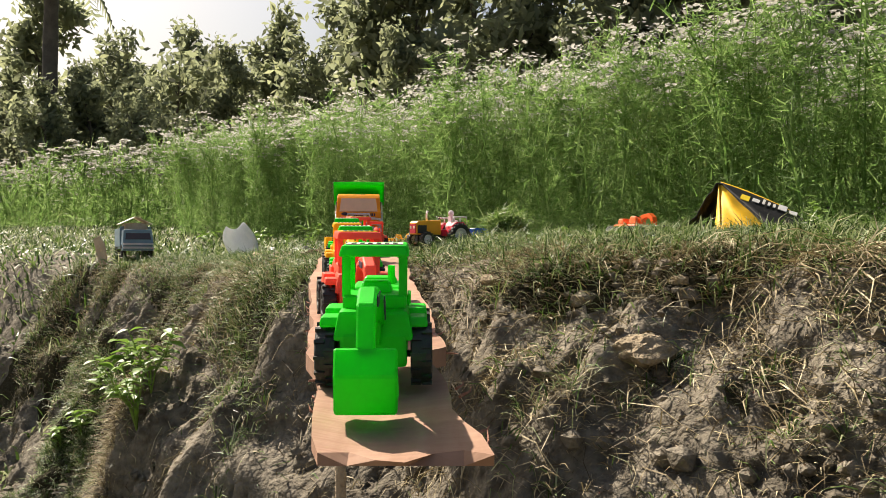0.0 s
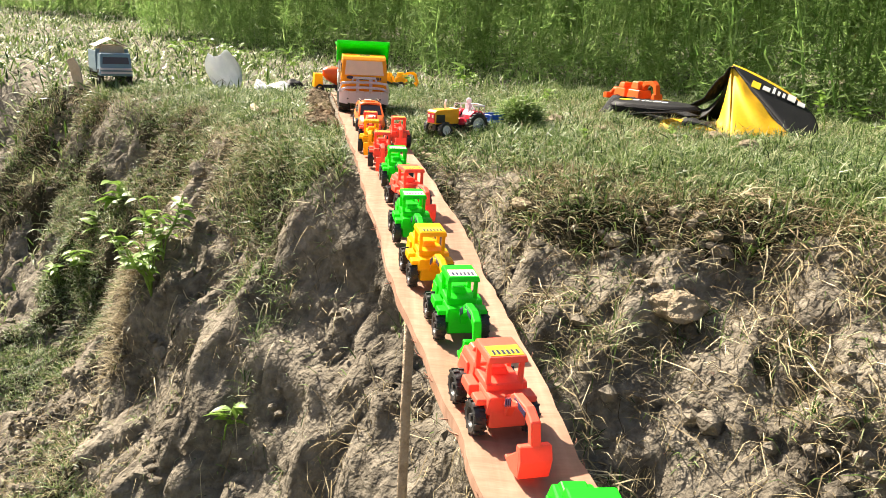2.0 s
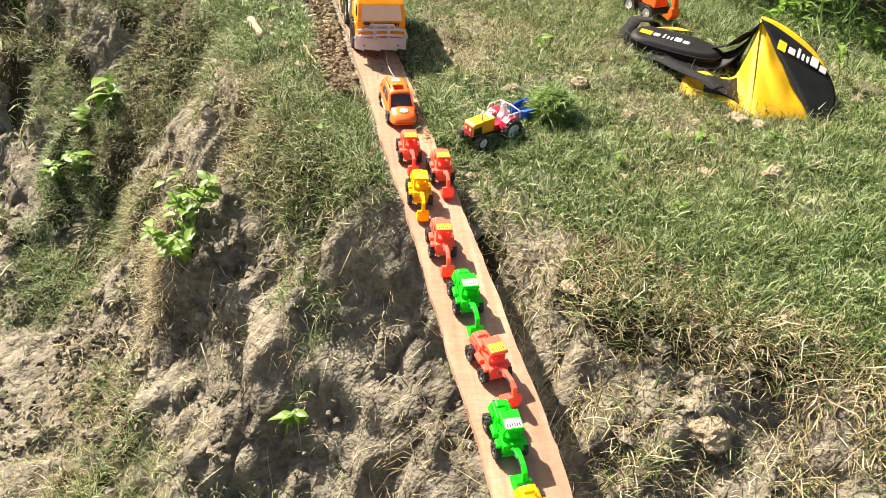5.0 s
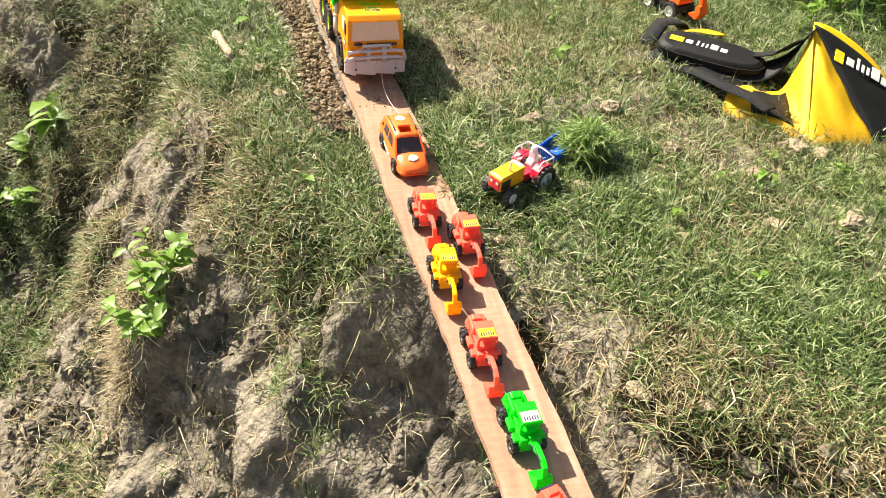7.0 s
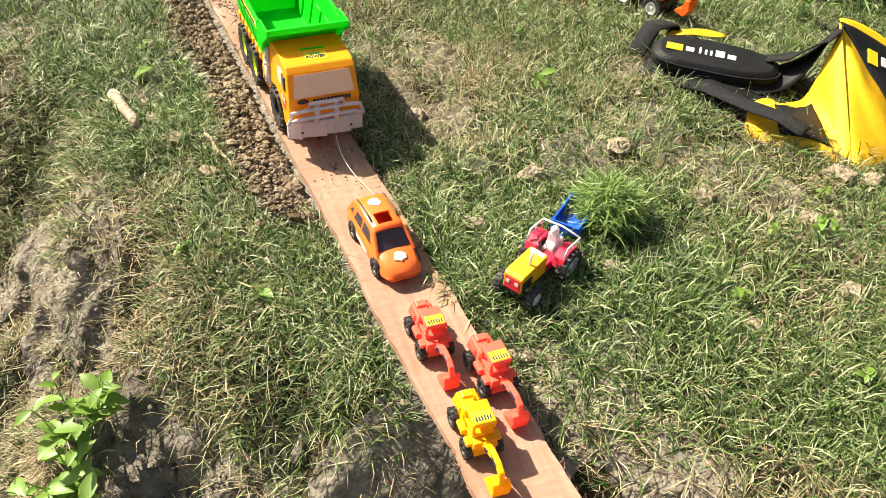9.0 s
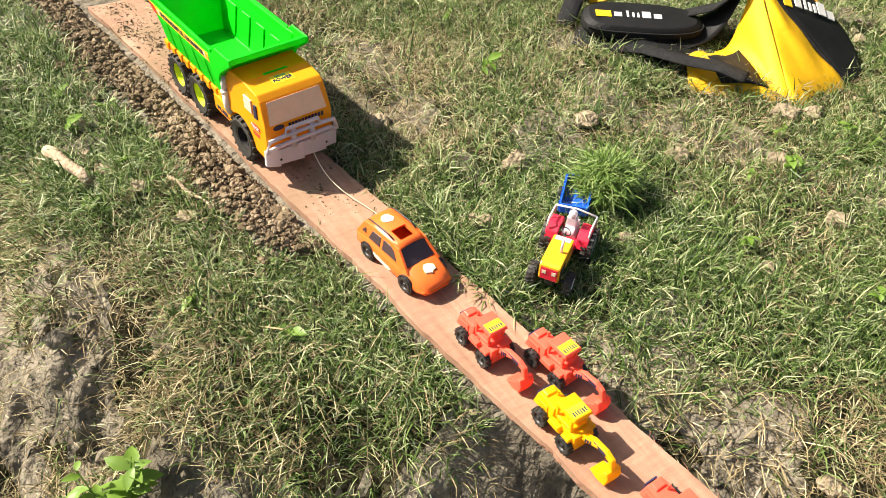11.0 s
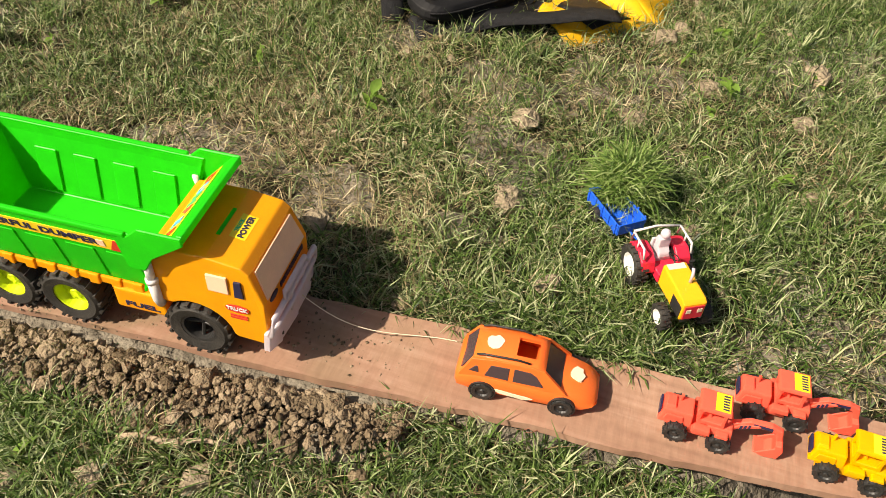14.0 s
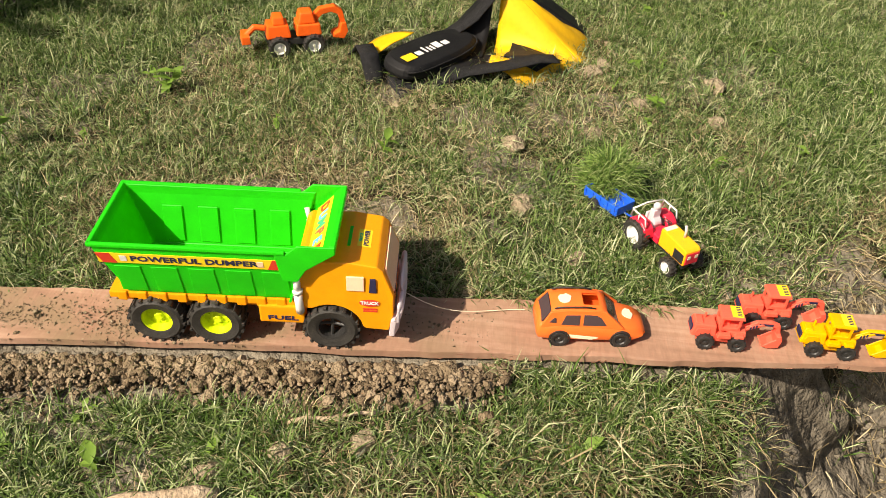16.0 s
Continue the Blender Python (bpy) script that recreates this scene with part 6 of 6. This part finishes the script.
# ---------------------------------------------------------------- orange excavator beyond the bag
def make_excavator(m, body_mat, label, scale=1.0):
    t = thing("toy_excavator", m @ Matrix.Diagonal((scale, scale, scale, 1)), label, "toy excavator")
    bm = bmesh.new()
    box(bm, -0.042, 0.04, -0.016, 0.016, 0.018, 0.028)
    part("chassis", bm, P_BLACK, t, bevel=0.001)
    bm = bmesh.new()
    box(bm, -0.046, -0.008, -0.018, 0.018, 0.03, 0.05, (0.85, 0.85))
    box(bm, -0.035, -0.016, -0.014, 0.014, 0.05, 0.062, (0.8, 0.8))
    part("engine_body", bm, body_mat, t, "orange plastic engine body", bevel=0.0022)
    bm = bmesh.new()
    box(bm, 0.0, 0.04, -0.019, 0.019, 0.031, 0.049, (0.9, 0.9))
    box(bm, 0.004, 0.032, -0.015, 0.015, 0.049, 0.066, (0.7, 0.8))
    part("cab", bm, body_mat, t, "orange plastic cab", bevel=0.003, seg=3)
    bm = bmesh.new()
    tube(bm, [(-0.046, 0, 0.042), (-0.062, 0.0, 0.045), (-0.078, 0, 0.030)], 0.005, 8)
    box(bm, -0.084, -0.07, -0.016, 0.016, 0.024, 0.036, (0.8, 1))
    part("rear_shovel", bm, body_mat, t, bevel=0.001)
    bm = bmesh.new()
    prism(bm, [(0.026, 0.055), (0.04, 0.068), (0.064, 0.071), (0.076, 0.062), (0.08, 0.042), (0.073, 0.042), (0.068, 0.057), (0.058, 0.062), (0.044, 0.059), (0.032, 0.047)], -0.006, 0.006)
    part("boom", bm, body_mat, t, "orange plastic arm", bevel=0.001)
    bm = bmesh.new()
    prism(bm, [(0.08, 0.044), (0.083, 0.03), (0.076, 0.018), (0.058, 0.022), (0.06, 0.026), (0.070, 0.03), (0.073, 0.044)], -0.011, 0.011)
    part("bucket", bm, body_mat, t, bevel=0.0008)
    bm = bmesh.new()
    tyre_mesh(bm, 0.0165, 0.011, 16, 0.001, 0.0095)
    tyre = part("tyre", bm, P_TYRE, None)
    bm = bmesh.new()
    lathe(bm, [(0.0001, -0.004), (0.002, -0.004), (0.003, -0.002), (0.008, -0.002), (0.0095, -0.005), (0.0098, 0.004), (0.0001, 0.004)], 18, close=False)
    rim_ = part("rim", bm, P_WHITE, None, "grey-white wheel rim")
    for x in (-0.028, 0.026):
        for s in (-1, 1):
            w = new("wheel")
            w.empty_display_size = 0.005
            w.parent = t
            w.matrix_basis = pose(x, s * 0.021, 0.0172) @ (Matrix() if s < 0 else Matrix.Rotation(math.pi, 4, "Z"))
            share(tyre, "tyre", Matrix(), w)
            share(rim_, "rim", Matrix(), w)
    for o in (tyre, rim_):
        bpy.data.objects.remove(o)
    return t


P_EXO = plastic("bright_orange_plastic", (0.90, 0.13, 0.012), 0.4, 0.1)
make_excavator(pose(0.415, 1.775, float(height(0.41, 1.77)) + 0.003, 0, 0, -66), P_EXO, "orange toy excavator with black wheels beside the bag")
make_excavator(pose(-0.105, 2.24, float(height(-0.1, 2.24)) + 0.003, 0, 0, -15), P_YELLOW, "yellow-orange toy digger standing behind the dump truck", 0.75)


# ---------------------------------------------------------------- things at the far left of the terrace
def make_far_truck():
    x, y = -0.90, 2.36
    t = thing("toy_lorry", pose(x, y, float(height(x, y)) + 0.004, 0, 0, -62), "blue-grey toy lorry with an open load of cut twigs", "toy lorry")
    bm = bmesh.new()
    box(bm, 0.03, 0.085, -0.042, 0.042, 0.018, 0.078, (0.85, 0.92), -0.004)
    cab = part("cab", bm, P_TRUCKBLUE, t, "blue-grey cab", bevel=0.003)
    bm = bmesh.new()
    vs = box(bm, 0.0785, 0.0815, -0.034, 0.034, 0.05, 0.068, (1, 0.95), -0.003)
    part("windscreen", bm, P_DARKPANE, cab, "dark windscreen")
    bm = bmesh.new()
    for z in (0.024, 0.034):
        box(bm, 0.084, 0.088, -0.04, 0.04, z, z + 0.006)
    part("bumper", bm, P_LILAC, cab, "pale bumper bars", bevel=0.0008)
    bm = bmesh.new()
    box(bm, -0.10, 0.028, -0.042, 0.042, 0.024, 0.03)
    for s in (-1, 1):
        box(bm, -0.10, 0.028, s * 0.042 - 0.0015, s * 0.042 + 0.0015, 0.03, 0.082)
    box(bm, 0.026, 0.029, -0.042, 0.042, 0.03, 0.088)
    part("load_bed", bm, P_TRUCKBLUE, t, bevel=0.0008)
    bm = bmesh.new()
    for s in (-1, 1):
        vs = box(bm, -0.045, 0.045, -0.024, 0.024, 0, 0.002)
        m = Matrix.Translation((0.0, s * 0.022, 0.104)) @ Matrix.Rotation(s * -0.45, 4, "X")
        for v in vs:
            v.co = m @ v.co
    part("card_cover", bm, P_CREAM, t, "pale folded card over the load")
    bm = bmesh.new()
    box(bm, -0.045, 0.04, -0.036, 0.036, 0.06, 0.098, (0.9, 0.8))
    part("load", bm, P_PAPER, t, "brown load under the card", bevel=0.004)
    bm = bmesh.new()
    tyre_mesh(bm, 0.0175, 0.012, 14, 0.0008, 0.009)
    tyre = part("tyre", bm, P_TYRE, None)
    for x in (0.055, -0.05, -0.085):
        for s in (-1, 1):
            share(tyre, "wheel", pose(x, s * 0.037, 0.018), t)
    bpy.data.objects.remove(tyre)
    b = thing("leaning_wood_strip", pose(-0.975, 2.33, float(height(-0.975, 2.33)) - 0.003, 0, -14, -20), "pale strip of wood stuck upright beside the toy lorry", "wood strip")
    bm = bmesh.new()
    prism(bm, [(-0.016, 0.0), (0.012, 0.0), (0.016, 0.06), (0.004, 0.088), (-0.02, 0.085)], -0.002, 0.002)
    part("strip", bm, P_PAPER, b, bevel=0.0008)


make_far_truck()


def make_sheet(name, x, y, w, h, seed, label, flat=False):
    t = thing(name, pose(x, y, float(height(x, y)), 0, 0, 0), label, "plastic sheet")
    r = random.Random(seed)

    def f(u, v):
        a = (u - 0.5) * 2
        if flat:
            z = 0.004 + 0.022 * abs(math.sin(4 * u + 3 * v)) * math.sin(math.pi * v)
            return (a * w / 2, (v - 0.5) * w * 0.8, z + crease(u, v, 0.8))
        k = math.sin(math.pi * (0.12 + 0.72 * v)) ** 0.7
        return (a * w / 2 * k - 0.02 * v, 0.02 * math.cos(a * 1.6) + 0.008 * math.sin(7 * u + 5 * v), h * v + 0.01 * math.sin(3 * a) * v)
    part("sheet", cloth(f, 14, 16, 0.0008), P_SHEET, t, shade=True)


make_sheet("plastic_sheet", -0.575, 2.34, 0.10, 0.10, 1, "crumpled white plastic sheet standing up on the terrace")
make_sheet("plastic_wrapper", -0.44, 2.27, 0.09, 0.03, 2, "flat crumpled white plastic wrapper lying on dry grass", True)
t = thing("black_rag", pose(-0.385, 2.30, float(height(-0.385, 2.3)), 0, 0, 20), "small crumpled black cloth rag beside the wrapper", "rag")
part("rag", cloth(lambda u, v: ((u - 0.5) * 0.085, (v - 0.5) * 0.06, 0.003 + 0.03 * math.sin(math.pi * u) * math.sin(math.pi * v) + crease(u * 0.3, v * 0.3, 1.4)), 12, 12, 0.002), P_BAGK, t, shade=True)
t = thing("toy_cement_truck", pose(-0.275, 2.22, float(height(-0.275, 2.22)) + 0.003, 0, 0, 195), "red-orange plastic toy mixer truck behind the dump truck", "toy truck")
bm = bmesh.new()
lathe(bm, [(0.008, -0.034), (0.020, -0.022), (0.024, 0.0), (0.018, 0.024), (0.009, 0.034)], 16, close=False)
for v in bm.verts:
    v.co = Vector((v.co.y - 0.01, v.co.x, v.co.z + 0.044 + v.co.y * 0.25))
part("drum", bm, P_EXO, t, "red-orange mixing drum", shade=True)
bm = bmesh.new()
box(bm, 0.026, 0.05, -0.018, 0.018, 0.014, 0.05, (0.85, 0.95))
part("cab", bm, P_YELLOW, t, bevel=0.002)
bm = bmesh.new()
box(bm, -0.05, 0.03, -0.014, 0.014, 0.013, 0.021)
part("chassis", bm, P_BLACK, t, bevel=0.001)
bm = bmesh.new()
tyre_mesh(bm, 0.011, 0.008, 14, 0.0006, 0.006)
tyre = part("tyre", bm, P_TYRE, None)
for x in (0.035, -0.022, -0.042):
    for s in (-1, 1):
        share(tyre, "wheel", pose(x, s * 0.018, 0.0115), t)
bpy.data.objects.remove(tyre)


# ---------------------------------------------------------------- stones, lumps, sticks
def lump_mesh(seed, sub=2, rough_k=0.35):
    bm = bmesh.new()
    bmesh.ops.create_icosphere(bm, subdivisions=sub, radius=1)
    off = Vector((seed * 7.3, seed * 3.1, seed))
    for v in bm.verts:
        k = 1 + rough_k * noise.noise(v.co * 1.1 + off) + 0.2 * noise.noise(v.co * 2.7 + off) + 0.08 * noise.noise(v.co * 6 + off)
        v.co *= k
    vs = np.array([v.co[:] for v in bm.verts])
    fs = np.array([[v.index for v in f.verts] for f in bm.faces])
    bm.free()
    return vs, fs


LUMPS = [lump_mesh(i + 1, 3, 0.45) for i in range(4)]
stones = [(0.185, 0.738, -0.078, 0.027), (0.232, 1.31, 0.0, 0.017), (0.245, 1.325, -0.002, 0.012), (0.425, 1.307, 0.0, 0.02), (0.46, 1.29, 0.0, 0.018), (-0.035, 1.56, -0.004, 0.016),
          (0.075, 1.225, -0.006, 0.014), (0.30, 1.13, 0.0, 0.016), (0.06, 1.40, -0.006, 0.02), (-0.33, 1.60, -0.03, 0.012), (-0.352, 1.66, -0.035, 0.014), (-0.30, 1.53, -0.03, 0.013), (0.17, 1.12, 0.0, 0.012),
          (0.28, 1.0, -0.004, 0.015), (0.055, 0.93, -0.02, 0.014), (0.33, 1.24, 0.0, 0.016), (0.40, 1.12, 0.0, 0.018), (0.18, 1.42, 0, 0.018), (-0.035, 1.335, -0.008, 0.014)]
for i, (x, y, z, r) in enumerate(stones):
    v, f = LUMPS[i % 4]
    me = mesh_from("earth_lump", v * np.array([r * 1.0, r * 0.8, r * 0.5]), f, [M_STONE], False)
    o = new("earth_lump", me)
    o.matrix_world = pose(x, y, float(height(x, y)) + r * 0.25, 0, 0, i * 47)
    tagged(o, "dry pale lump of hardened earth in the grass", "earth lump", "lumps of earth")


def clods(name, x, y, r, mat, label, category, templates, z=None, sink=0.3):
    z = height(x, y) if z is None else z
    vs, fs, o = [], [], 0
    for i in range(len(x)):
        v, f = templates[i % len(templates)]
        a = rng.uniform(0, 6.28)
        c, s = math.cos(a), math.sin(a)
        q = v * r[i] * np.array([rng.uniform(0.8, 1.3), rng.uniform(0.8, 1.2), rng.uniform(0.6, 1.0)])
        vs.append(np.stack([q[:, 0] * c - q[:, 1] * s + x[i], q[:, 0] * s + q[:, 1] * c + y[i], q[:, 2] + z[i] + r[i] * (0.5 - sink)], -1))
        fs.append(f + o)
        o += len(v)
    return tagged(new(name, mesh_from(name, np.concatenate(vs), np.concatenate(fs), [mat])), label, category, kind="stuff")


small = [lump_mesh(20 + i, 1, 0.6) for i in range(6)]
mid = [lump_mesh(40 + i, 2, 0.6) for i in range(6)]
# loose soil heaped along the plank beside the truck
n = 10000
py = rng.uniform(1.40, 2.25, n)
px = board_x(py) - 0.048 - np.abs(rng.normal(0, 0.026, n)) * (0.7 + 0.5 * np.sin(py * 9) ** 2)
pile = np.exp(-((px - board_x(py) + 0.078) / 0.026) ** 2) * 0.012
clods("loose_soil", px, py, rng.gamma(1.2, 0.0010, n) + 0.0008, M_CLOD, "heap of loose crumbly brown soil beside the plank", "soil heap", small, height(px, py) + pile * rng.uniform(0.0, 1, n) + 0.002, 0.2)
# fine soil scattered on the plank round the truck
n = 4500
py = rng.uniform(1.42, 2.04, n)
k = rng.uniform(0, 1, n) < 0.3 + 0.7 * smooth(vnoise(py, py * 0, 0.09, 61), -0.2, 0.5)
py = py[k]
n = len(py)
px = board_x(py) + rng.uniform(-0.04, 0.034, n)
px = px + (-0.02) * (rng.uniform(0, 1, n) > 0.5) * (px > -0.01 + board_x(py))
clods("scattered_soil", px, py, rng.gamma(1.5, 0.00028, n) + 0.0003, M_CLOD, "fine brown soil scattered over the plank", "soil", small, np.array([board_z(v) for v in py]), 0.1)
# crumbling clods on the bank
x, y = scatter(190000, -1.1, 0.75, 0.3, 2.4)
d = bank_distance(x, y)
k = (d > 0.0) & (d < 0.42) & (rng.uniform(0, 1, len(x)) < (0.02 + 0.16 * smooth(vnoise(x, y, 0.09, 63), -0.1, 0.6)) * (0.5 + 0.5 * smooth(x, -0.1, 0.05))) & ~((np.abs(x - board_x(y)) < 0.05) & (y > 1.0))
x, y = x[k], y[k]
clods("bank_clods", x, y, rng.gamma(1.4, 0.0022, len(x)) + 0.0016, M_SOIL, "grey-brown clods crumbling from the bank", "clods", small, None, 0.5)
x, y = scatter(9000, -0.9, 0.9, 0.75, 2.2)
k = (bank_distance(x, y) < 0.02) & (rng.uniform(0, 1, len(x)) < smooth(vnoise(x, y, 0.13, 64), 0.1, 0.9)) & ~on_board(x, y) & ~on_pile(x, y)
clods("terrace_crumbs", x[k], y[k], rng.gamma(1.8, 0.0014, int(k.sum())) + 0.0012, M_STONE, "pale crumbs of earth among the grass", "soil", small, None, 0.4)

for i, (a, b, r) in enumerate([((-0.400, 1.727, 0), (-0.374, 1.640, 0), 0.0078), ((-0.295, 1.60, 0), (-0.27, 1.52, 0), 0.0022)]):
    t = thing("dry_stick", Matrix(), "short dry tan stick lying in the grass", "stick", "dry sticks")
    bm = bmesh.new()
    pts = []
    for k in range(6):
        q = lerp(a, b, k / 5)
        pts.append((q[0] + 0.002 * math.sin(k * 2.1), q[1], float(height(q[0], q[1])) + r + 0.004))
    tube(bm, pts, r, 9, r * 0.8)
    part("branch", bm, P_TWIG, t, shade=True)


# ---------------------------------------------------------------- weeds with broad leaves
def leaf_mesh(l, w):
    bm = bmesh.new()
    rows = []
    for u, k, z in ((0, 0.08, 0), (0.2, 0.7, 0.03), (0.45, 1.0, 0.05), (0.75, 0.6, 0.02), (1.0, 0.04, -0.06)):
        rows.append([bm.verts.new((l * u, s * w * k / 2, l * z + abs(s) * w * k * 0.16)) for s in (-1, 0, 1)])
    for a, b in zip(rows[:-1], rows[1:]):
        for k in range(2):
            bm.faces.new((a[k], a[k + 1], b[k + 1], b[k]))
    me = bpy.data.meshes.new("leaf")
    bm.to_mesh(me)
    bm.free()
    me.materials.append(M_LEAF)
    me.polygons.foreach_set("use_smooth", np.full(len(me.polygons), True))
    return me


LEAVES = [leaf_mesh(0.030, 0.017), leaf_mesh(0.022, 0.013), leaf_mesh(0.042, 0.022)]


def weed(x, y, h, count, size, seed, label, lean=(0, 0)):
    r = random.Random(seed)
    t = thing("weed", pose(x, y, float(height(x, y)) - 0.002), label, "weed", "weeds on the bank")
    stems = []
    for k in range(max(1, count // 9)):
        bm = bmesh.new()
        a = r.uniform(0, 6.28)
        e = (lean[0] * h + math.cos(a) * h * 0.3, lean[1] * h + math.sin(a) * h * 0.3, h * r.uniform(0.8, 1.05))
        pts = [lerp((0, 0, 0), e, u) for u in (0, 0.3, 0.6, 1.0)]
        pts[1] = (pts[1][0] * 0.6, pts[1][1] * 0.6, pts[1][2] * 1.15)
        tube(bm, pts, 0.0014, 5, 0.0006)
        stems.append(pts)
        part("stem", bm, M_LEAF, t)
    for k in range(count):
        p = stems[k % len(stems)]
        u = r.uniform(0.25, 1.0) ** 0.7
        i = min(2, int(u * 3))
        b = lerp(p[i], p[i + 1], u * 3 - i)
        o = new("leaf", LEAVES[r.randrange(3)])
        o.parent = t
        s = size * r.uniform(0.6, 1.15)
        o.matrix_basis = Matrix.Translation(b) @ Matrix.Rotation(r.uniform(0, 6.28), 4, "Z") @ Matrix.Rotation(r.uniform(-0.5, 0.45), 4, "Y") @ Matrix.Rotation(r.uniform(-0.4, 0.4), 4, "X") @ Matrix.Diagonal((s, s, s, 1))
    return t


weed(-0.492, 1.30, 0.13, 96, 0.72, 1, "bushy bright green weed with oval leaves on the bank", (-0.1, -0.35))
weed(-0.478, 1.325, 0.12, 60, 0.72, 7, "bright green weed with oval leaves on the bank")
weed(-0.315, 1.01, 0.055, 16, 0.8, 2, "small light green weed growing from the earth face")
weed(-0.725, 1.835, 0.08, 14, 1.6, 3, "broad-leaved yellow-green weed on the bank")
weed(-0.775, 1.83, 0.07, 10, 1.6, 4, "broad-leaved yellow-green weed on the bank")
weed(-0.80, 1.79, 0.06, 22, 0.9, 5, "leafy green weed low on the bank")
weed(-0.85, 1.80, 0.05, 18, 0.9, 6, "leafy green weed low on the bank")
wr = random.Random(11)
for i, (x, y) in enumerate([(-0.335, 1.665), (-0.365, 1.75), (-0.31, 1.79), (-0.385, 1.60), (-0.36, 1.835), (-0.44, 1.70), (-0.33, 1.42), (-0.27, 1.33)]):
    weed(x, y, 0.012, 4, 0.6, 300 + i, "low broad-leaved weed among the grass")
for i in range(22):
    x, y = wr.uniform(0.05, 0.75), wr.uniform(1.0, 2.0)
    if field_depth(np.array(x), np.array(y)) > -0.02 or (0.28 < x < 0.62 and 1.28 < y < 1.74) or (x < 0.14 and y < 1.36):
        x, y = wr.uniform(0.3, 0.75), wr.uniform(0.85, 1.22)
    weed(x, y, wr.uniform(0.012, 0.03), wr.randint(4, 8), wr.uniform(0.3, 0.55), 100 + i, "low broad-leaved weed among the grass")
for i in range(26):
    u = wr.uniform(0, 1)
    q = lerp((0.76, 1.50, 0), (-0.9, 3.5, 0), u)
    wx, wy = q[0] + wr.uniform(-0.2, 0.06), q[1] + wr.uniform(-0.2, 0.05)
    if 0.25 < wx < 0.64 and 1.25 < wy < 1.85:
        wx, wy = wx + 0.3, wy + 0.1
    weed(wx, wy, wr.uniform(0.04, 0.10), wr.randint(12, 20), wr.uniform(0.5, 0.95), 200 + i, "yellow-green weed at the field's edge")
